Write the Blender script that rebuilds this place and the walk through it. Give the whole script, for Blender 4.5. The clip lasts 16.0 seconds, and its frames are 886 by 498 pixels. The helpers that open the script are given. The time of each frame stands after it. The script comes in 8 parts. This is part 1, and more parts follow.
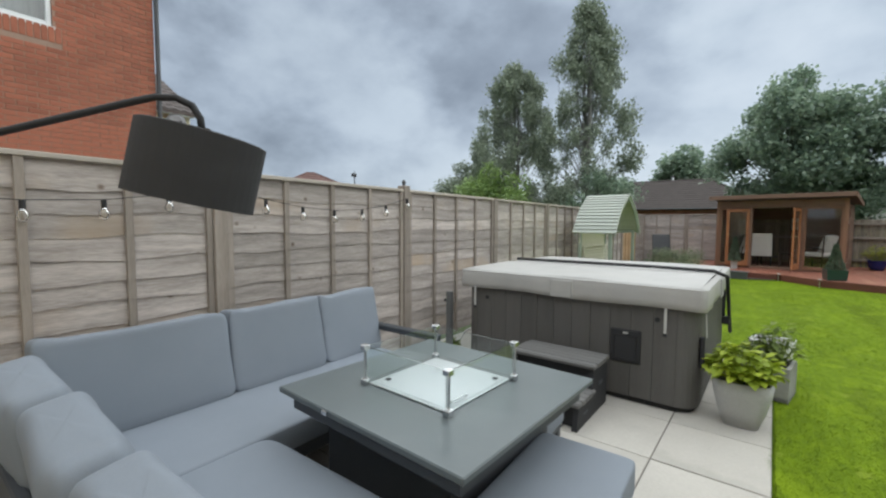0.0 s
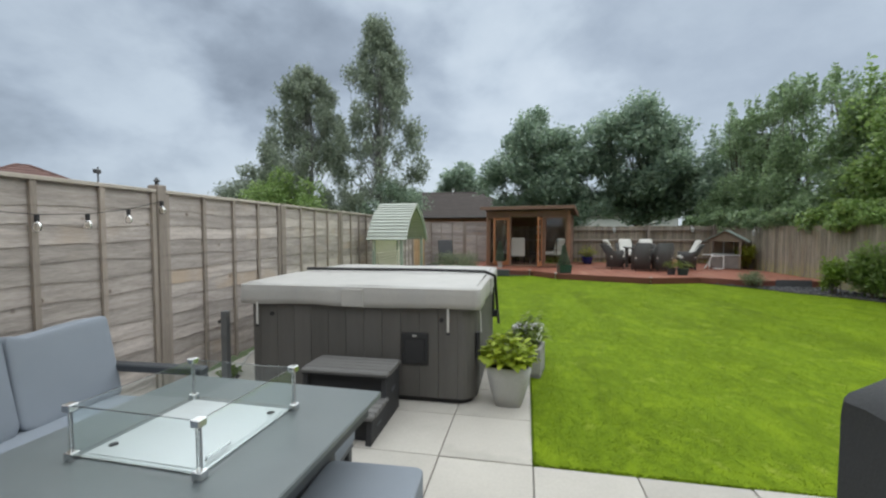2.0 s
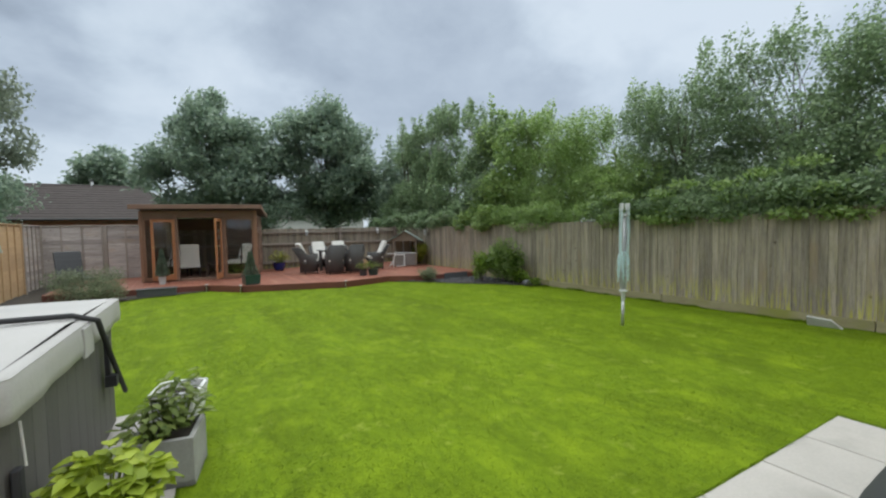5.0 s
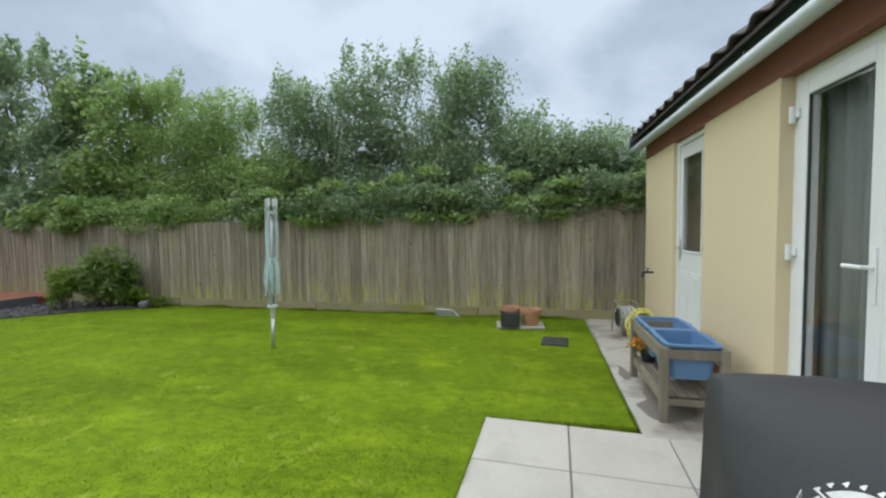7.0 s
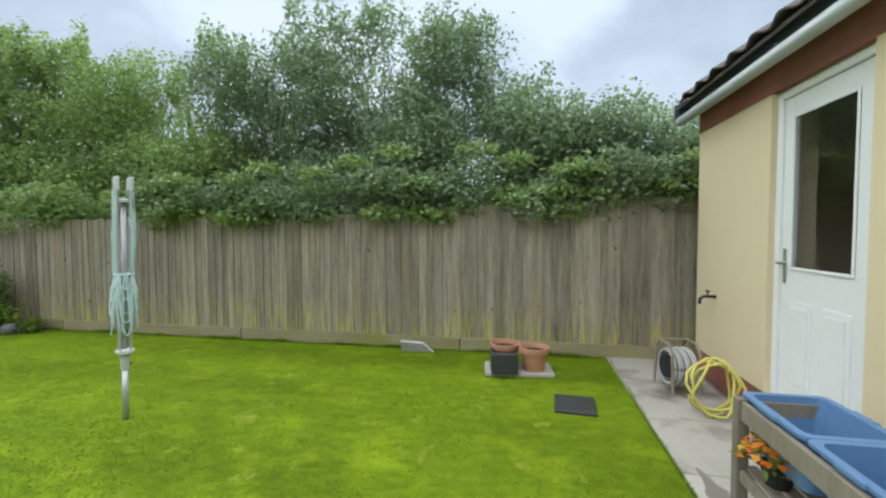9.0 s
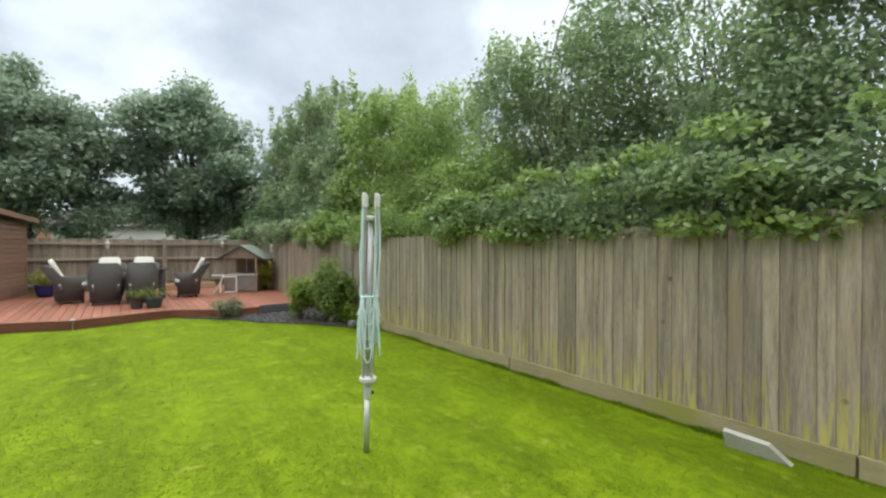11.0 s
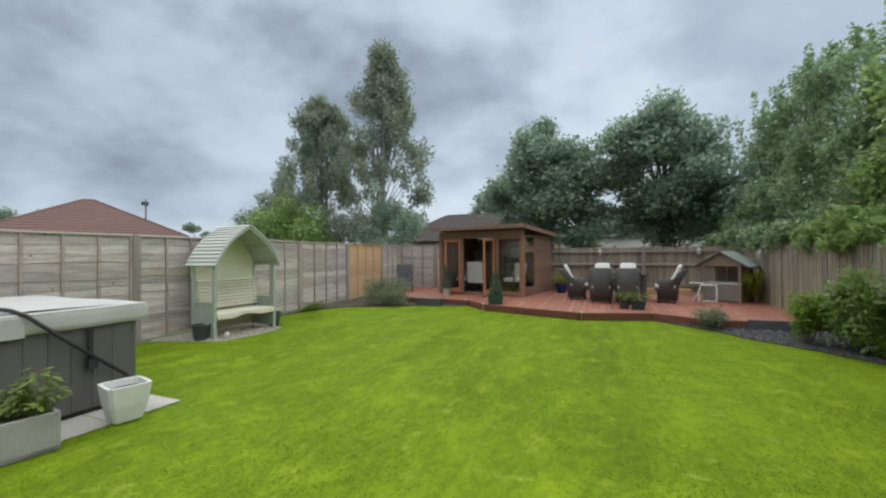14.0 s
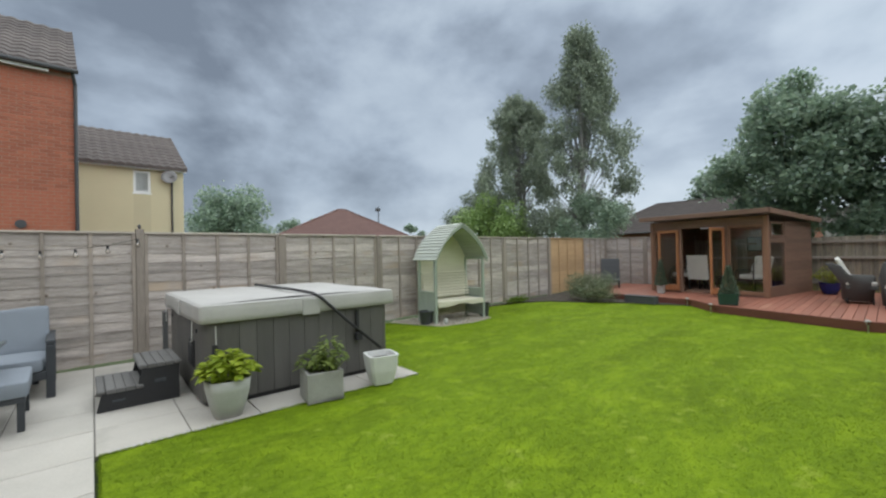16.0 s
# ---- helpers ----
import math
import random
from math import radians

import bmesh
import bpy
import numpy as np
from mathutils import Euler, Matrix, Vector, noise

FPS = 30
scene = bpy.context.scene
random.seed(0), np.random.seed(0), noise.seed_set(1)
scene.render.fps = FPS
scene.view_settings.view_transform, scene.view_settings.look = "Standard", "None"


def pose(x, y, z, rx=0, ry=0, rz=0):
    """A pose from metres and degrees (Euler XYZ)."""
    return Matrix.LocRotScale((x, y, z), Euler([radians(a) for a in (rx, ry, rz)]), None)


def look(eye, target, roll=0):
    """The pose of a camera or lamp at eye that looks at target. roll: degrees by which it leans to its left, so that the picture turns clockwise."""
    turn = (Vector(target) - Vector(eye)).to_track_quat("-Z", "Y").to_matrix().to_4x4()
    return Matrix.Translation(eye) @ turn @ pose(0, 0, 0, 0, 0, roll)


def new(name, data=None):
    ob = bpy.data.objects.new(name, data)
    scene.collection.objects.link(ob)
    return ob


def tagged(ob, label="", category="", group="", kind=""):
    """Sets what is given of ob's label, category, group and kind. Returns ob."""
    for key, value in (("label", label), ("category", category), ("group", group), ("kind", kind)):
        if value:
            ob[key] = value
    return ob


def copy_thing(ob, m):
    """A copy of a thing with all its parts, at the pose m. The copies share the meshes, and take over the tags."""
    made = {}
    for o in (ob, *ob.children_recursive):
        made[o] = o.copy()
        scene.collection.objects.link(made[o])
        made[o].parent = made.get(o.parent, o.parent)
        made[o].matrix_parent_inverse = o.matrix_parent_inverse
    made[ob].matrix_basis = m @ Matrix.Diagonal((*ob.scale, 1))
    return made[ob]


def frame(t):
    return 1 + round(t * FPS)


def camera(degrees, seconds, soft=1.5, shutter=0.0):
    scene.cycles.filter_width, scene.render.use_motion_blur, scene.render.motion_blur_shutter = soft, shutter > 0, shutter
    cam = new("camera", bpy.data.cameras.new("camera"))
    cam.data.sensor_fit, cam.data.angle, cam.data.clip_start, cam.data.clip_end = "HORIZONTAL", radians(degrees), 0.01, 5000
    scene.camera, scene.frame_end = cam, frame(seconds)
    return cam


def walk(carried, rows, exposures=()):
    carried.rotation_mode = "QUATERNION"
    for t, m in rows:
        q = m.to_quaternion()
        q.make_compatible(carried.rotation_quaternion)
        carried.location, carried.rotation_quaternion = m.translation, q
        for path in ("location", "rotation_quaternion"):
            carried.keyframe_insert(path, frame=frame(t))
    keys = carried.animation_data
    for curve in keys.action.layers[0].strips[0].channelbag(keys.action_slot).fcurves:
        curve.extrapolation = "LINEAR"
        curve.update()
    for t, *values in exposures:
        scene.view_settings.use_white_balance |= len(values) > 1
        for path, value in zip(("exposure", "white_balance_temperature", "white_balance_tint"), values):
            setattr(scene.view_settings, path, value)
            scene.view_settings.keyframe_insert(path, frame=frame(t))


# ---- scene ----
cam = camera(93.8, 16.0, soft=2.3)
PATH = [
    (0, (-0.053, 0.076, 1.499), (-1.227, 1.69, 1.372), 0.3),
    (0.5, (-0.038, 0.085, 1.495), (-1.009, 1.831, 1.394), 0.3),
    (1, (-0.044, 0.109, 1.493), (-0.794, 1.961, 1.401), 0.3),
    (1.5, (-0.041, 0.146, 1.493), (-0.558, 2.076, 1.403), 0.2),
    (2, (-0.044, 0.275, 1.496), (-0.347, 2.249, 1.407), -0.1),
    (2.5, (-0.044, 0.481, 1.513), (-0.153, 2.476, 1.42), -0.3),
    (3, (-0.032, 0.673, 1.512), (0.029, 2.67, 1.421), -0.7),
    (5.5, (0.514, 1.855, 1.502), (1.901, 3.293, 1.413), -1),
    (6, (0.774, 2.033, 1.453), (2.465, 3.096, 1.36), -0.7),
    (6.5, (1.071, 2.155, 1.456), (2.936, 2.87, 1.357), -0.8),
    (7, (1.435, 2.319, 1.461), (3.382, 2.765, 1.358), -0.8),
    (7.5, (1.86, 2.392, 1.434), (3.839, 2.663, 1.331), -0.9),
    (8, (2.331, 2.452, 1.409), (4.32, 2.631, 1.305), -0.6),
    (10.5, (4.395, 2.725, 1.461), (5.955, 3.977, 1.433), 0.4),
    (11, (4.517, 2.859, 1.471), (5.757, 4.428, 1.457), 0.1),
    (11.5, (4.537, 2.921, 1.492), (5.414, 4.719, 1.484), -0.5),
    (12, (4.505, 2.941, 1.494), (5.018, 4.874, 1.497), -0.7),
    (12.5, (4.455, 2.942, 1.491), (4.619, 4.936, 1.503), -0.7),
    (13, (4.408, 2.916, 1.494), (4.255, 4.91, 1.51), -0.7),
    (13.5, (4.381, 2.902, 1.487), (3.941, 4.853, 1.509), -0.6),
    (14, (4.317, 2.873, 1.485), (3.612, 4.744, 1.51), -0.5),
    (14.5, (4.283, 2.844, 1.487), (3.326, 4.6, 1.512), -0.6),
    (15, (4.259, 2.804, 1.486), (3.076, 4.417, 1.508), -0.8),
    (15.5, (4.232, 2.771, 1.473), (2.87, 4.235, 1.493), -1),
    (16, (4.22, 2.733, 1.471), (2.751, 4.091, 1.487), -1.3),
]
walk(cam, [(t, look(eye, target, roll)) for t, eye, target, roll in PATH], [(0.0, 1.5, 6500, 10), (3.0, 1.5, 6500, 10), (5.5, 1.55, 6450, 10), (7.0, 1.60, 6350, 10), (8.0, 1.66, 6350, 10), (10.5, 2.06, 6600, 10), (11.0, 2.06, 6950, 11), (11.5, 2.05, 7100, 11), (12.0, 1.97, 6700, 10), (12.5, 1.86, 6500, 10), (13.0, 1.73, 6500, 10), (14.0, 1.56, 6500, 10), (16.0, 1.46, 6450, 10)])

# ---- world and light: an overcast afternoon ----
world = bpy.data.worlds.new("world")
scene.world = world
world.use_nodes = True
wn, wl = world.node_tree.nodes, world.node_tree.links
wn.clear()


def wnode(kind, **values):
    n = wn.new(kind)
    for key, value in values.items():
        n.inputs[key].default_value = value
    return n


w_out, w_bg = wn.new("ShaderNodeOutputWorld"), wn.new("ShaderNodeBackground")
w_sky = wn.new("ShaderNodeTexSky")
w_sky.sky_type, w_sky.sun_disc = "NISHITA", False
w_sky.sun_elevation, w_sky.sun_rotation = radians(58), radians(40)
w_co, w_sep = wn.new("ShaderNodeTexCoord"), wn.new("ShaderNodeSeparateXYZ")
wl.new(w_co.outputs["Generated"], w_sep.inputs[0])


def wmath(op, a, b=None):
    n = wn.new("ShaderNodeMath")
    n.operation = op
    for i, v in enumerate((a, b)):
        if v is None:
            continue
        if isinstance(v, (int, float)):
            n.inputs[i].default_value = v
        else:
            wl.new(v, n.inputs[i])
    return n.outputs[0]


w_map = wn.new("ShaderNodeMapping")
w_map.inputs["Scale"].default_value, w_map.inputs["Location"].default_value = (1.0, 1.0, 1.6), (0.35, 0.0, 0.6)
wl.new(w_co.outputs["Generated"], w_map.inputs[0])
w_n1 = wnode("ShaderNodeTexNoise", Scale=1.9, Detail=6.0, Roughness=0.50, Distortion=0.15)
w_n2 = wnode("ShaderNodeTexNoise", Scale=1.15, Detail=3.0, Roughness=0.5)
for n in (w_n1, w_n2):
    wl.new(w_map.outputs[0], n.inputs["Vector"])
# thicker, darker cloud towards the west (-x)
w_west = wmath("ADD", wmath("MULTIPLY", w_sep.outputs[0], 0.085), wmath("MULTIPLY", wmath("MINIMUM", wmath("ADD", w_sep.outputs[0], 0.35), 0.0), 0.06))
w_low = wmath("MULTIPLY", wmath("POWER", wmath("SUBTRACT", 1.0, wmath("ABSOLUTE", w_sep.outputs[2])), 7.0), 0.13)
w_n3 = wnode("ShaderNodeTexNoise", Scale=6.5, Detail=6.0, Roughness=0.6)
wl.new(w_map.outputs[0], w_n3.inputs["Vector"])
w_mass = wn.new("ShaderNodeMapRange")
w_mass.interpolation_type = "SMOOTHSTEP"
w_mass.inputs[1].default_value, w_mass.inputs[2].default_value = 0.39, 0.60
wl.new(w_n1.outputs[0], w_mass.inputs[0])
w_body = wmath("ADD", wmath("MULTIPLY", w_mass.outputs[0], 0.19), wmath("MULTIPLY", w_n3.outputs[0], 0.15))
w_mix = wmath("ADD", wmath("ADD", wmath("ADD", w_body, w_low), wmath("MULTIPLY", w_n2.outputs[0], 0.14)), wmath("ADD", w_west, 0.315))
w_ramp = wn.new("ShaderNodeValToRGB")
w_ramp.color_ramp.elements[0].position, w_ramp.color_ramp.elements[0].color = 0.36, (0.145, 0.168, 0.210, 1)
w_ramp.color_ramp.elements[1].position, w_ramp.color_ramp.elements[1].color = 0.69, (0.475, 0.515, 0.575, 1)
e = w_ramp.color_ramp.elements.new(0.49)
e.color = (0.29, 0.33, 0.395, 1)
e = w_ramp.color_ramp.elements.new(0.59)
e.color = (0.40, 0.445, 0.51, 1)
wl.new(w_mix, w_ramp.inputs[0])
w_scale = wn.new("ShaderNodeMixRGB")
w_scale.blend_type, w_scale.inputs[0].default_value = "MIX", 0.97
wl.new(w_sky.outputs[0], w_scale.inputs[1])
w_gain = wn.new("ShaderNodeMixRGB")
w_gain.blend_type, w_gain.inputs[0].default_value, w_gain.inputs[2].default_value = "MULTIPLY", 1.0, (4.15, 4.35, 4.35, 1)
wl.new(w_ramp.outputs[0], w_gain.inputs[1])
wl.new(w_gain.outputs[0], w_scale.inputs[2])
wl.new(w_scale.outputs[0], w_bg.inputs[0])
w_bg.inputs[1].default_value = 0.115
wl.new(w_bg.outputs[0], w_out.inputs[0])

sun = new("sun", bpy.data.lights.new("sun", "SUN"))
sun.data.energy, sun.data.angle, sun.data.color = 1.5, radians(150), (0.95, 0.98, 0.93)
sun.matrix_world = look((0, 0, 30), (-7, -12, 0))

# ---- materials ----
MATS = {}


def surf(name, base, dark=None, scale=3.0, fine=40.0, rough=0.7, metal=0.0, bump=0.25, stretch=(1, 1, 1), rnd=0.12,
         stain=None, stain_scale=1.2, stain_at=0.55, depth=0.004, coat=0.0, sharp=0.18, knots=None, algae=None):
    """A worn surface: two scales of noise, a stain, fine relief; stretch draws the grain out along an axis."""
    m = bpy.data.materials.new(name)
    m.use_nodes = True
    nt = m.node_tree
    N, L = nt.nodes, nt.links
    b = N["Principled BSDF"]
    b.inputs["Roughness"].default_value, b.inputs["Metallic"].default_value = rough, metal
    if coat:
        b.inputs["Coat Weight"].default_value = coat
    dark = dark or tuple(c * 0.72 for c in base)
    co, info, mp = N.new("ShaderNodeTexCoord"), N.new("ShaderNodeObjectInfo"), N.new("ShaderNodeMapping")
    add = N.new("ShaderNodeVectorMath")
    add.operation = "ADD"
    mul = N.new("ShaderNodeMath")
    mul.operation, mul.inputs[1].default_value = "MULTIPLY", 37.0
    L.new(info.outputs["Random"], mul.inputs[0])
    L.new(co.outputs["Object"], add.inputs[0])
    L.new(mul.outputs[0], add.inputs[1])
    L.new(add.outputs[0], mp.inputs[0])
    mp.inputs["Scale"].default_value = stretch

    def noise_at(s, detail, rgh=0.55):
        n = N.new("ShaderNodeTexNoise")
        n.inputs["Scale"].default_value, n.inputs["Detail"].default_value, n.inputs["Roughness"].default_value = s, detail, rgh
        L.new(mp.outputs[0], n.inputs["Vector"])
        return n

    n1, n2 = noise_at(scale, 4), noise_at(fine, 5, 0.65)
    r1 = N.new("ShaderNodeValToRGB")
    r1.color_ramp.elements[0].position, r1.color_ramp.elements[1].position = 0.5 - sharp, 0.5 + sharp
    r1.color_ramp.elements[0].color, r1.color_ramp.elements[1].color = (*dark, 1), (*base, 1)
    mixf = N.new("ShaderNodeMath")
    mixf.operation, mixf.inputs[1].default_value = "MULTIPLY_ADD", 0.45
    sub = N.new("ShaderNodeMath")
    sub.operation, sub.inputs[1].default_value = "MULTIPLY", 0.55
    L.new(n1.outputs[0], sub.inputs[0])
    L.new(n2.outputs[0], mixf.inputs[0])
    L.new(sub.outputs[0], mixf.inputs[2])
    L.new(mixf.outputs[0], r1.inputs[0])
    colour = r1.outputs[0]
    if stain:
        n3 = N.new("ShaderNodeTexNoise")
        n3.inputs["Scale"].default_value, n3.inputs["Detail"].default_value = stain_scale, 5
        L.new(add.outputs[0], n3.inputs["Vector"])
        r3 = N.new("ShaderNodeValToRGB")
        r3.color_ramp.elements[0].position, r3.color_ramp.elements[1].position = stain_at, stain_at + 0.16
        L.new(n3.outputs[0], r3.inputs[0])
        mx = N.new("ShaderNodeMixRGB")
        mx.inputs[2].default_value = (*stain, 1)
        L.new(r3.outputs[0], mx.inputs[0])
        L.new(colour, mx.inputs[1])
        colour = mx.outputs[0]
    if knots:
        vo, r4, mx = N.new("ShaderNodeTexVoronoi"), N.new("ShaderNodeValToRGB"), N.new("ShaderNodeMixRGB")
        vo.inputs["Scale"].default_value = 3.9
        L.new(add.outputs[0], vo.inputs["Vector"])
        r4.color_ramp.elements[0].position, r4.color_ramp.elements[1].position = 0.045, 0.10
        r4.color_ramp.elements[0].color, r4.color_ramp.elements[1].color = (1, 1, 1, 1), (0, 0, 0, 1)
        mx.inputs[2].default_value = (*knots, 1)
        L.new(vo.outputs["Distance"], r4.inputs[0])
        L.new(r4.outputs[0], mx.inputs[0])
        L.new(colour, mx.inputs[1])
        colour = mx.outputs[0]
    if algae:
        # patches of algae where the timber stays damp
        sz, mr, na, mm, mx = N.new("ShaderNodeSeparateXYZ"), N.new("ShaderNodeMapRange"), N.new("ShaderNodeTexNoise"), N.new("ShaderNodeMath"), N.new("ShaderNodeMixRGB")
        L.new(co.outputs["Object"], sz.inputs[0])
        mr.inputs[1].default_value, mr.inputs[2].default_value, mr.inputs[3].default_value, mr.inputs[4].default_value = 0.0, 0.50, 0.95, 0.10
        L.new(sz.outputs[2], mr.inputs[0])
        na.inputs["Scale"].default_value, na.inputs["Detail"].default_value = 5.0, 4
        L.new(mp.outputs[0], na.inputs["Vector"])
        mm.operation, mm.use_clamp = "MULTIPLY_ADD", True
        ramp2 = N.new("ShaderNodeMapRange")
        ramp2.inputs[1].default_value, ramp2.inputs[2].default_value = 0.47, 0.60
        L.new(na.outputs[0], ramp2.inputs[0])
        mm.operation = "MULTIPLY"
        L.new(mr.outputs[0], mm.inputs[0])
        L.new(ramp2.outputs[0], mm.inputs[1])
        L.new(mm.outputs[0], mx.inputs[0])
        L.new(colour, mx.inputs[1])
        mx.inputs[2].default_value = (*algae, 1)
        colour = mx.outputs[0]
    hsv, val = N.new("ShaderNodeHueSaturation"), N.new("ShaderNodeMath")
    val.operation, val.inputs[1].default_value, val.inputs[2].default_value = "MULTIPLY_ADD", 2 * rnd, 1 - rnd
    L.new(info.outputs["Random"], val.inputs[0])
    L.new(val.outputs[0], hsv.inputs["Value"])
    L.new(colour, hsv.inputs["Color"])
    L.new(hsv.outputs[0], b.inputs["Base Color"])
    if bump:
        bp = N.new("ShaderNodeBump")
        bp.inputs["Strength"].default_value, bp.inputs["Distance"].default_value = bump, depth
        L.new(n2.outputs[0], bp.inputs["Height"])
        L.new(bp.outputs[0], b.inputs["Normal"])
    MATS[name] = m
    return m


def leafy(name, base, light, rough=0.55, through_light=0.48, gloss=0.5):
    """Leaves: each leaf its own tone, some light passing through."""
    m = bpy.data.materials.new(name)
    m.use_nodes = True
    N, L = m.node_tree.nodes, m.node_tree.links
    b, out = N["Principled BSDF"], N["Material Output"]
    b.inputs["Roughness"].default_value = rough
    b.inputs["Specular IOR Level"].default_value = gloss
    geo, co = N.new("ShaderNodeNewGeometry"), N.new("ShaderNodeTexCoord")
    big = N.new("ShaderNodeTexNoise")
    big.inputs["Scale"].default_value, big.inputs["Detail"].default_value = 1.1, 3
    L.new(co.outputs["Object"], big.inputs["Vector"])
    mixv = N.new("ShaderNodeMath")
    mixv.operation, mixv.inputs[1].default_value = "MULTIPLY_ADD", 0.55
    half = N.new("ShaderNodeMath")
    half.operation, half.inputs[1].default_value = "MULTIPLY", 0.5
    L.new(big.outputs[0], half.inputs[0])
    L.new(geo.outputs["Random Per Island"], mixv.inputs[0])
    L.new(half.outputs[0], mixv.inputs[2])
    r = N.new("ShaderNodeValToRGB")
    r.color_ramp.elements[0].position, r.color_ramp.elements[1].position = 0.15, 0.85
    r.color_ramp.elements[0].color, r.color_ramp.elements[1].color = (*base, 1), (*light, 1)
    L.new(mixv.outputs[0], r.inputs[0])
    L.new(r.outputs[0], b.inputs["Base Color"])
    tr, mix = N.new("ShaderNodeBsdfTranslucent"), N.new("ShaderNodeMixShader")
    mix.inputs[0].default_value = through_light
    L.new(r.outputs[0], tr.inputs[0])
    L.new(b.outputs[0], mix.inputs[1])
    L.new(tr.outputs[0], mix.inputs[2])
    L.new(mix.outputs[0], out.inputs[0])
    MATS[name] = m
    return m


def glassy(name, colour=(1, 1, 1), rough=0.0):
    m = bpy.data.materials.new(name)
    m.use_nodes = True
    b = m.node_tree.nodes["Principled BSDF"]
    b.inputs["Base Color"].default_value, b.inputs["Roughness"].default_value = (*colour, 1), rough
    b.inputs["Transmission Weight"].default_value, b.inputs["IOR"].default_value = 1.0, 1.45
    MATS[name] = m
    return m


def lawn_material(name, low, high, dry):
    m = bpy.data.materials.new(name)
    m.use_nodes = True
    N, L = m.node_tree.nodes, m.node_tree.links
    b = N["Principled BSDF"]
    b.inputs["Roughness"].default_value = 0.8
    b.inputs["Specular IOR Level"].default_value = 0.1
    geo = N.new("ShaderNodeNewGeometry")

    def noise_at(s, d, vec=(1, 1, 1)):
        mp, n = N.new("ShaderNodeMapping"), N.new("ShaderNodeTexNoise")
        mp.inputs["Scale"].default_value = vec
        n.inputs["Scale"].default_value, n.inputs["Detail"].default_value, n.inputs["Roughness"].default_value = s, d, 0.6
        L.new(geo.outputs["Position"], mp.inputs[0])
        L.new(mp.outputs[0], n.inputs["Vector"])
        return n.outputs[0]

    def mixc(fac, a, bb):
        mx = N.new("ShaderNodeMixRGB")
        L.new(fac, mx.inputs[0])
        for i, v in ((1, a), (2, bb)):
            if isinstance(v, tuple):
                mx.inputs[i].default_value = (*v, 1)
            else:
                L.new(v, mx.inputs[i])
        return mx.outputs[0]

    def ramp(src, a, bb):
        r = N.new("ShaderNodeMapRange")
        r.inputs[1].default_value, r.inputs[2].default_value = a, bb
        L.new(src, r.inputs[0])
        return r.outputs[0]

    patch = ramp(noise_at(1.0, 4, (1.0, 0.75, 1)), 0.38, 0.60)
    tuft = ramp(noise_at(9, 6, (1.6, 0.8, 1)), 0.26, 0.74)
    c = mixc(tuft, low, high)
    c2 = mixc(tuft, tuple(0.70 * v for v in low), tuple(0.76 * v for v in high))
    c = mixc(patch, c2, c)
    mown = ramp(noise_at(1.7, 4, (1.0, 0.10, 1)), 0.42, 0.62)
    c = mixc(mown, c, mixc(tuft, tuple(1.10 * v for v in low), tuple(1.10 * v for v in high)))
    c = mixc(ramp(noise_at(2.3, 5, (1.25, 0.8, 1)), 0.50, 0.74), c, tuple(1.16 * h + 0.015 * k for h, k in zip(high, (1, 0.6, 0))))
    c = mixc(ramp(noise_at(4.0, 5), 0.60, 0.76), c, dry)
    hs, vv = N.new("ShaderNodeHueSaturation"), N.new("ShaderNodeMath")
    vv.operation, vv.inputs[1].default_value, vv.inputs[2].default_value = "MULTIPLY_ADD", 0.16, 0.92
    L.new(geo.outputs["Random Per Island"], vv.inputs[0])
    L.new(vv.outputs[0], hs.inputs["Value"])
    L.new(c, hs.inputs["Color"])
    L.new(hs.outputs[0], b.inputs["Base Color"])
    bp = N.new("ShaderNodeBump")
    bp.inputs["Strength"].default_value, bp.inputs["Distance"].default_value = 0.5, 0.01
    L.new(noise_at(130, 3), bp.inputs["Height"])
    L.new(bp.outputs[0], b.inputs["Normal"])
    MATS[name] = m
    return m


GRASS = lawn_material("lawn_grass", (0.095, 0.154, 0.005), (0.170, 0.252, 0.009), (0.275, 0.335, 0.045))
BLADE = leafy("grass_blade", (0.092, 0.153, 0.009), (0.238, 0.330, 0.025), rough=0.6, through_light=0.5)
BLADE.node_tree.nodes["Principled BSDF"].inputs["Specular IOR Level"].default_value = 0.12
FIELD = surf("far_ground", (0.07, 0.10, 0.03), (0.04, 0.06, 0.02), scale=0.3, fine=6, rough=0.9)
SOIL = surf("bed_soil", (0.09, 0.075, 0.06), (0.04, 0.034, 0.028), scale=9, fine=60, rough=0.95, bump=0.8, depth=0.02)
SLATE = surf("slate_chippings", (0.20, 0.20, 0.21), (0.08, 0.08, 0.09), scale=20, fine=80, rough=0.8, rnd=0.35)
PAVING = surf("paving_stone", (0.50, 0.47, 0.43), (0.40, 0.375, 0.342), scale=2.2, fine=55, rough=0.8, bump=0.3, rnd=0.07,
              stain=(0.33, 0.31, 0.28), stain_scale=1.6, stain_at=0.56)
PATHSTONE = surf("path_paving", (0.49, 0.455, 0.405), (0.37, 0.345, 0.305), scale=2.5, fine=50, rough=0.85, bump=0.4, rnd=0.08,
                 stain=(0.15, 0.128, 0.105), stain_scale=1.8, stain_at=0.54)
MORTAR = surf("mortar", (0.20, 0.185, 0.17), scale=8, fine=90, rough=0.95)
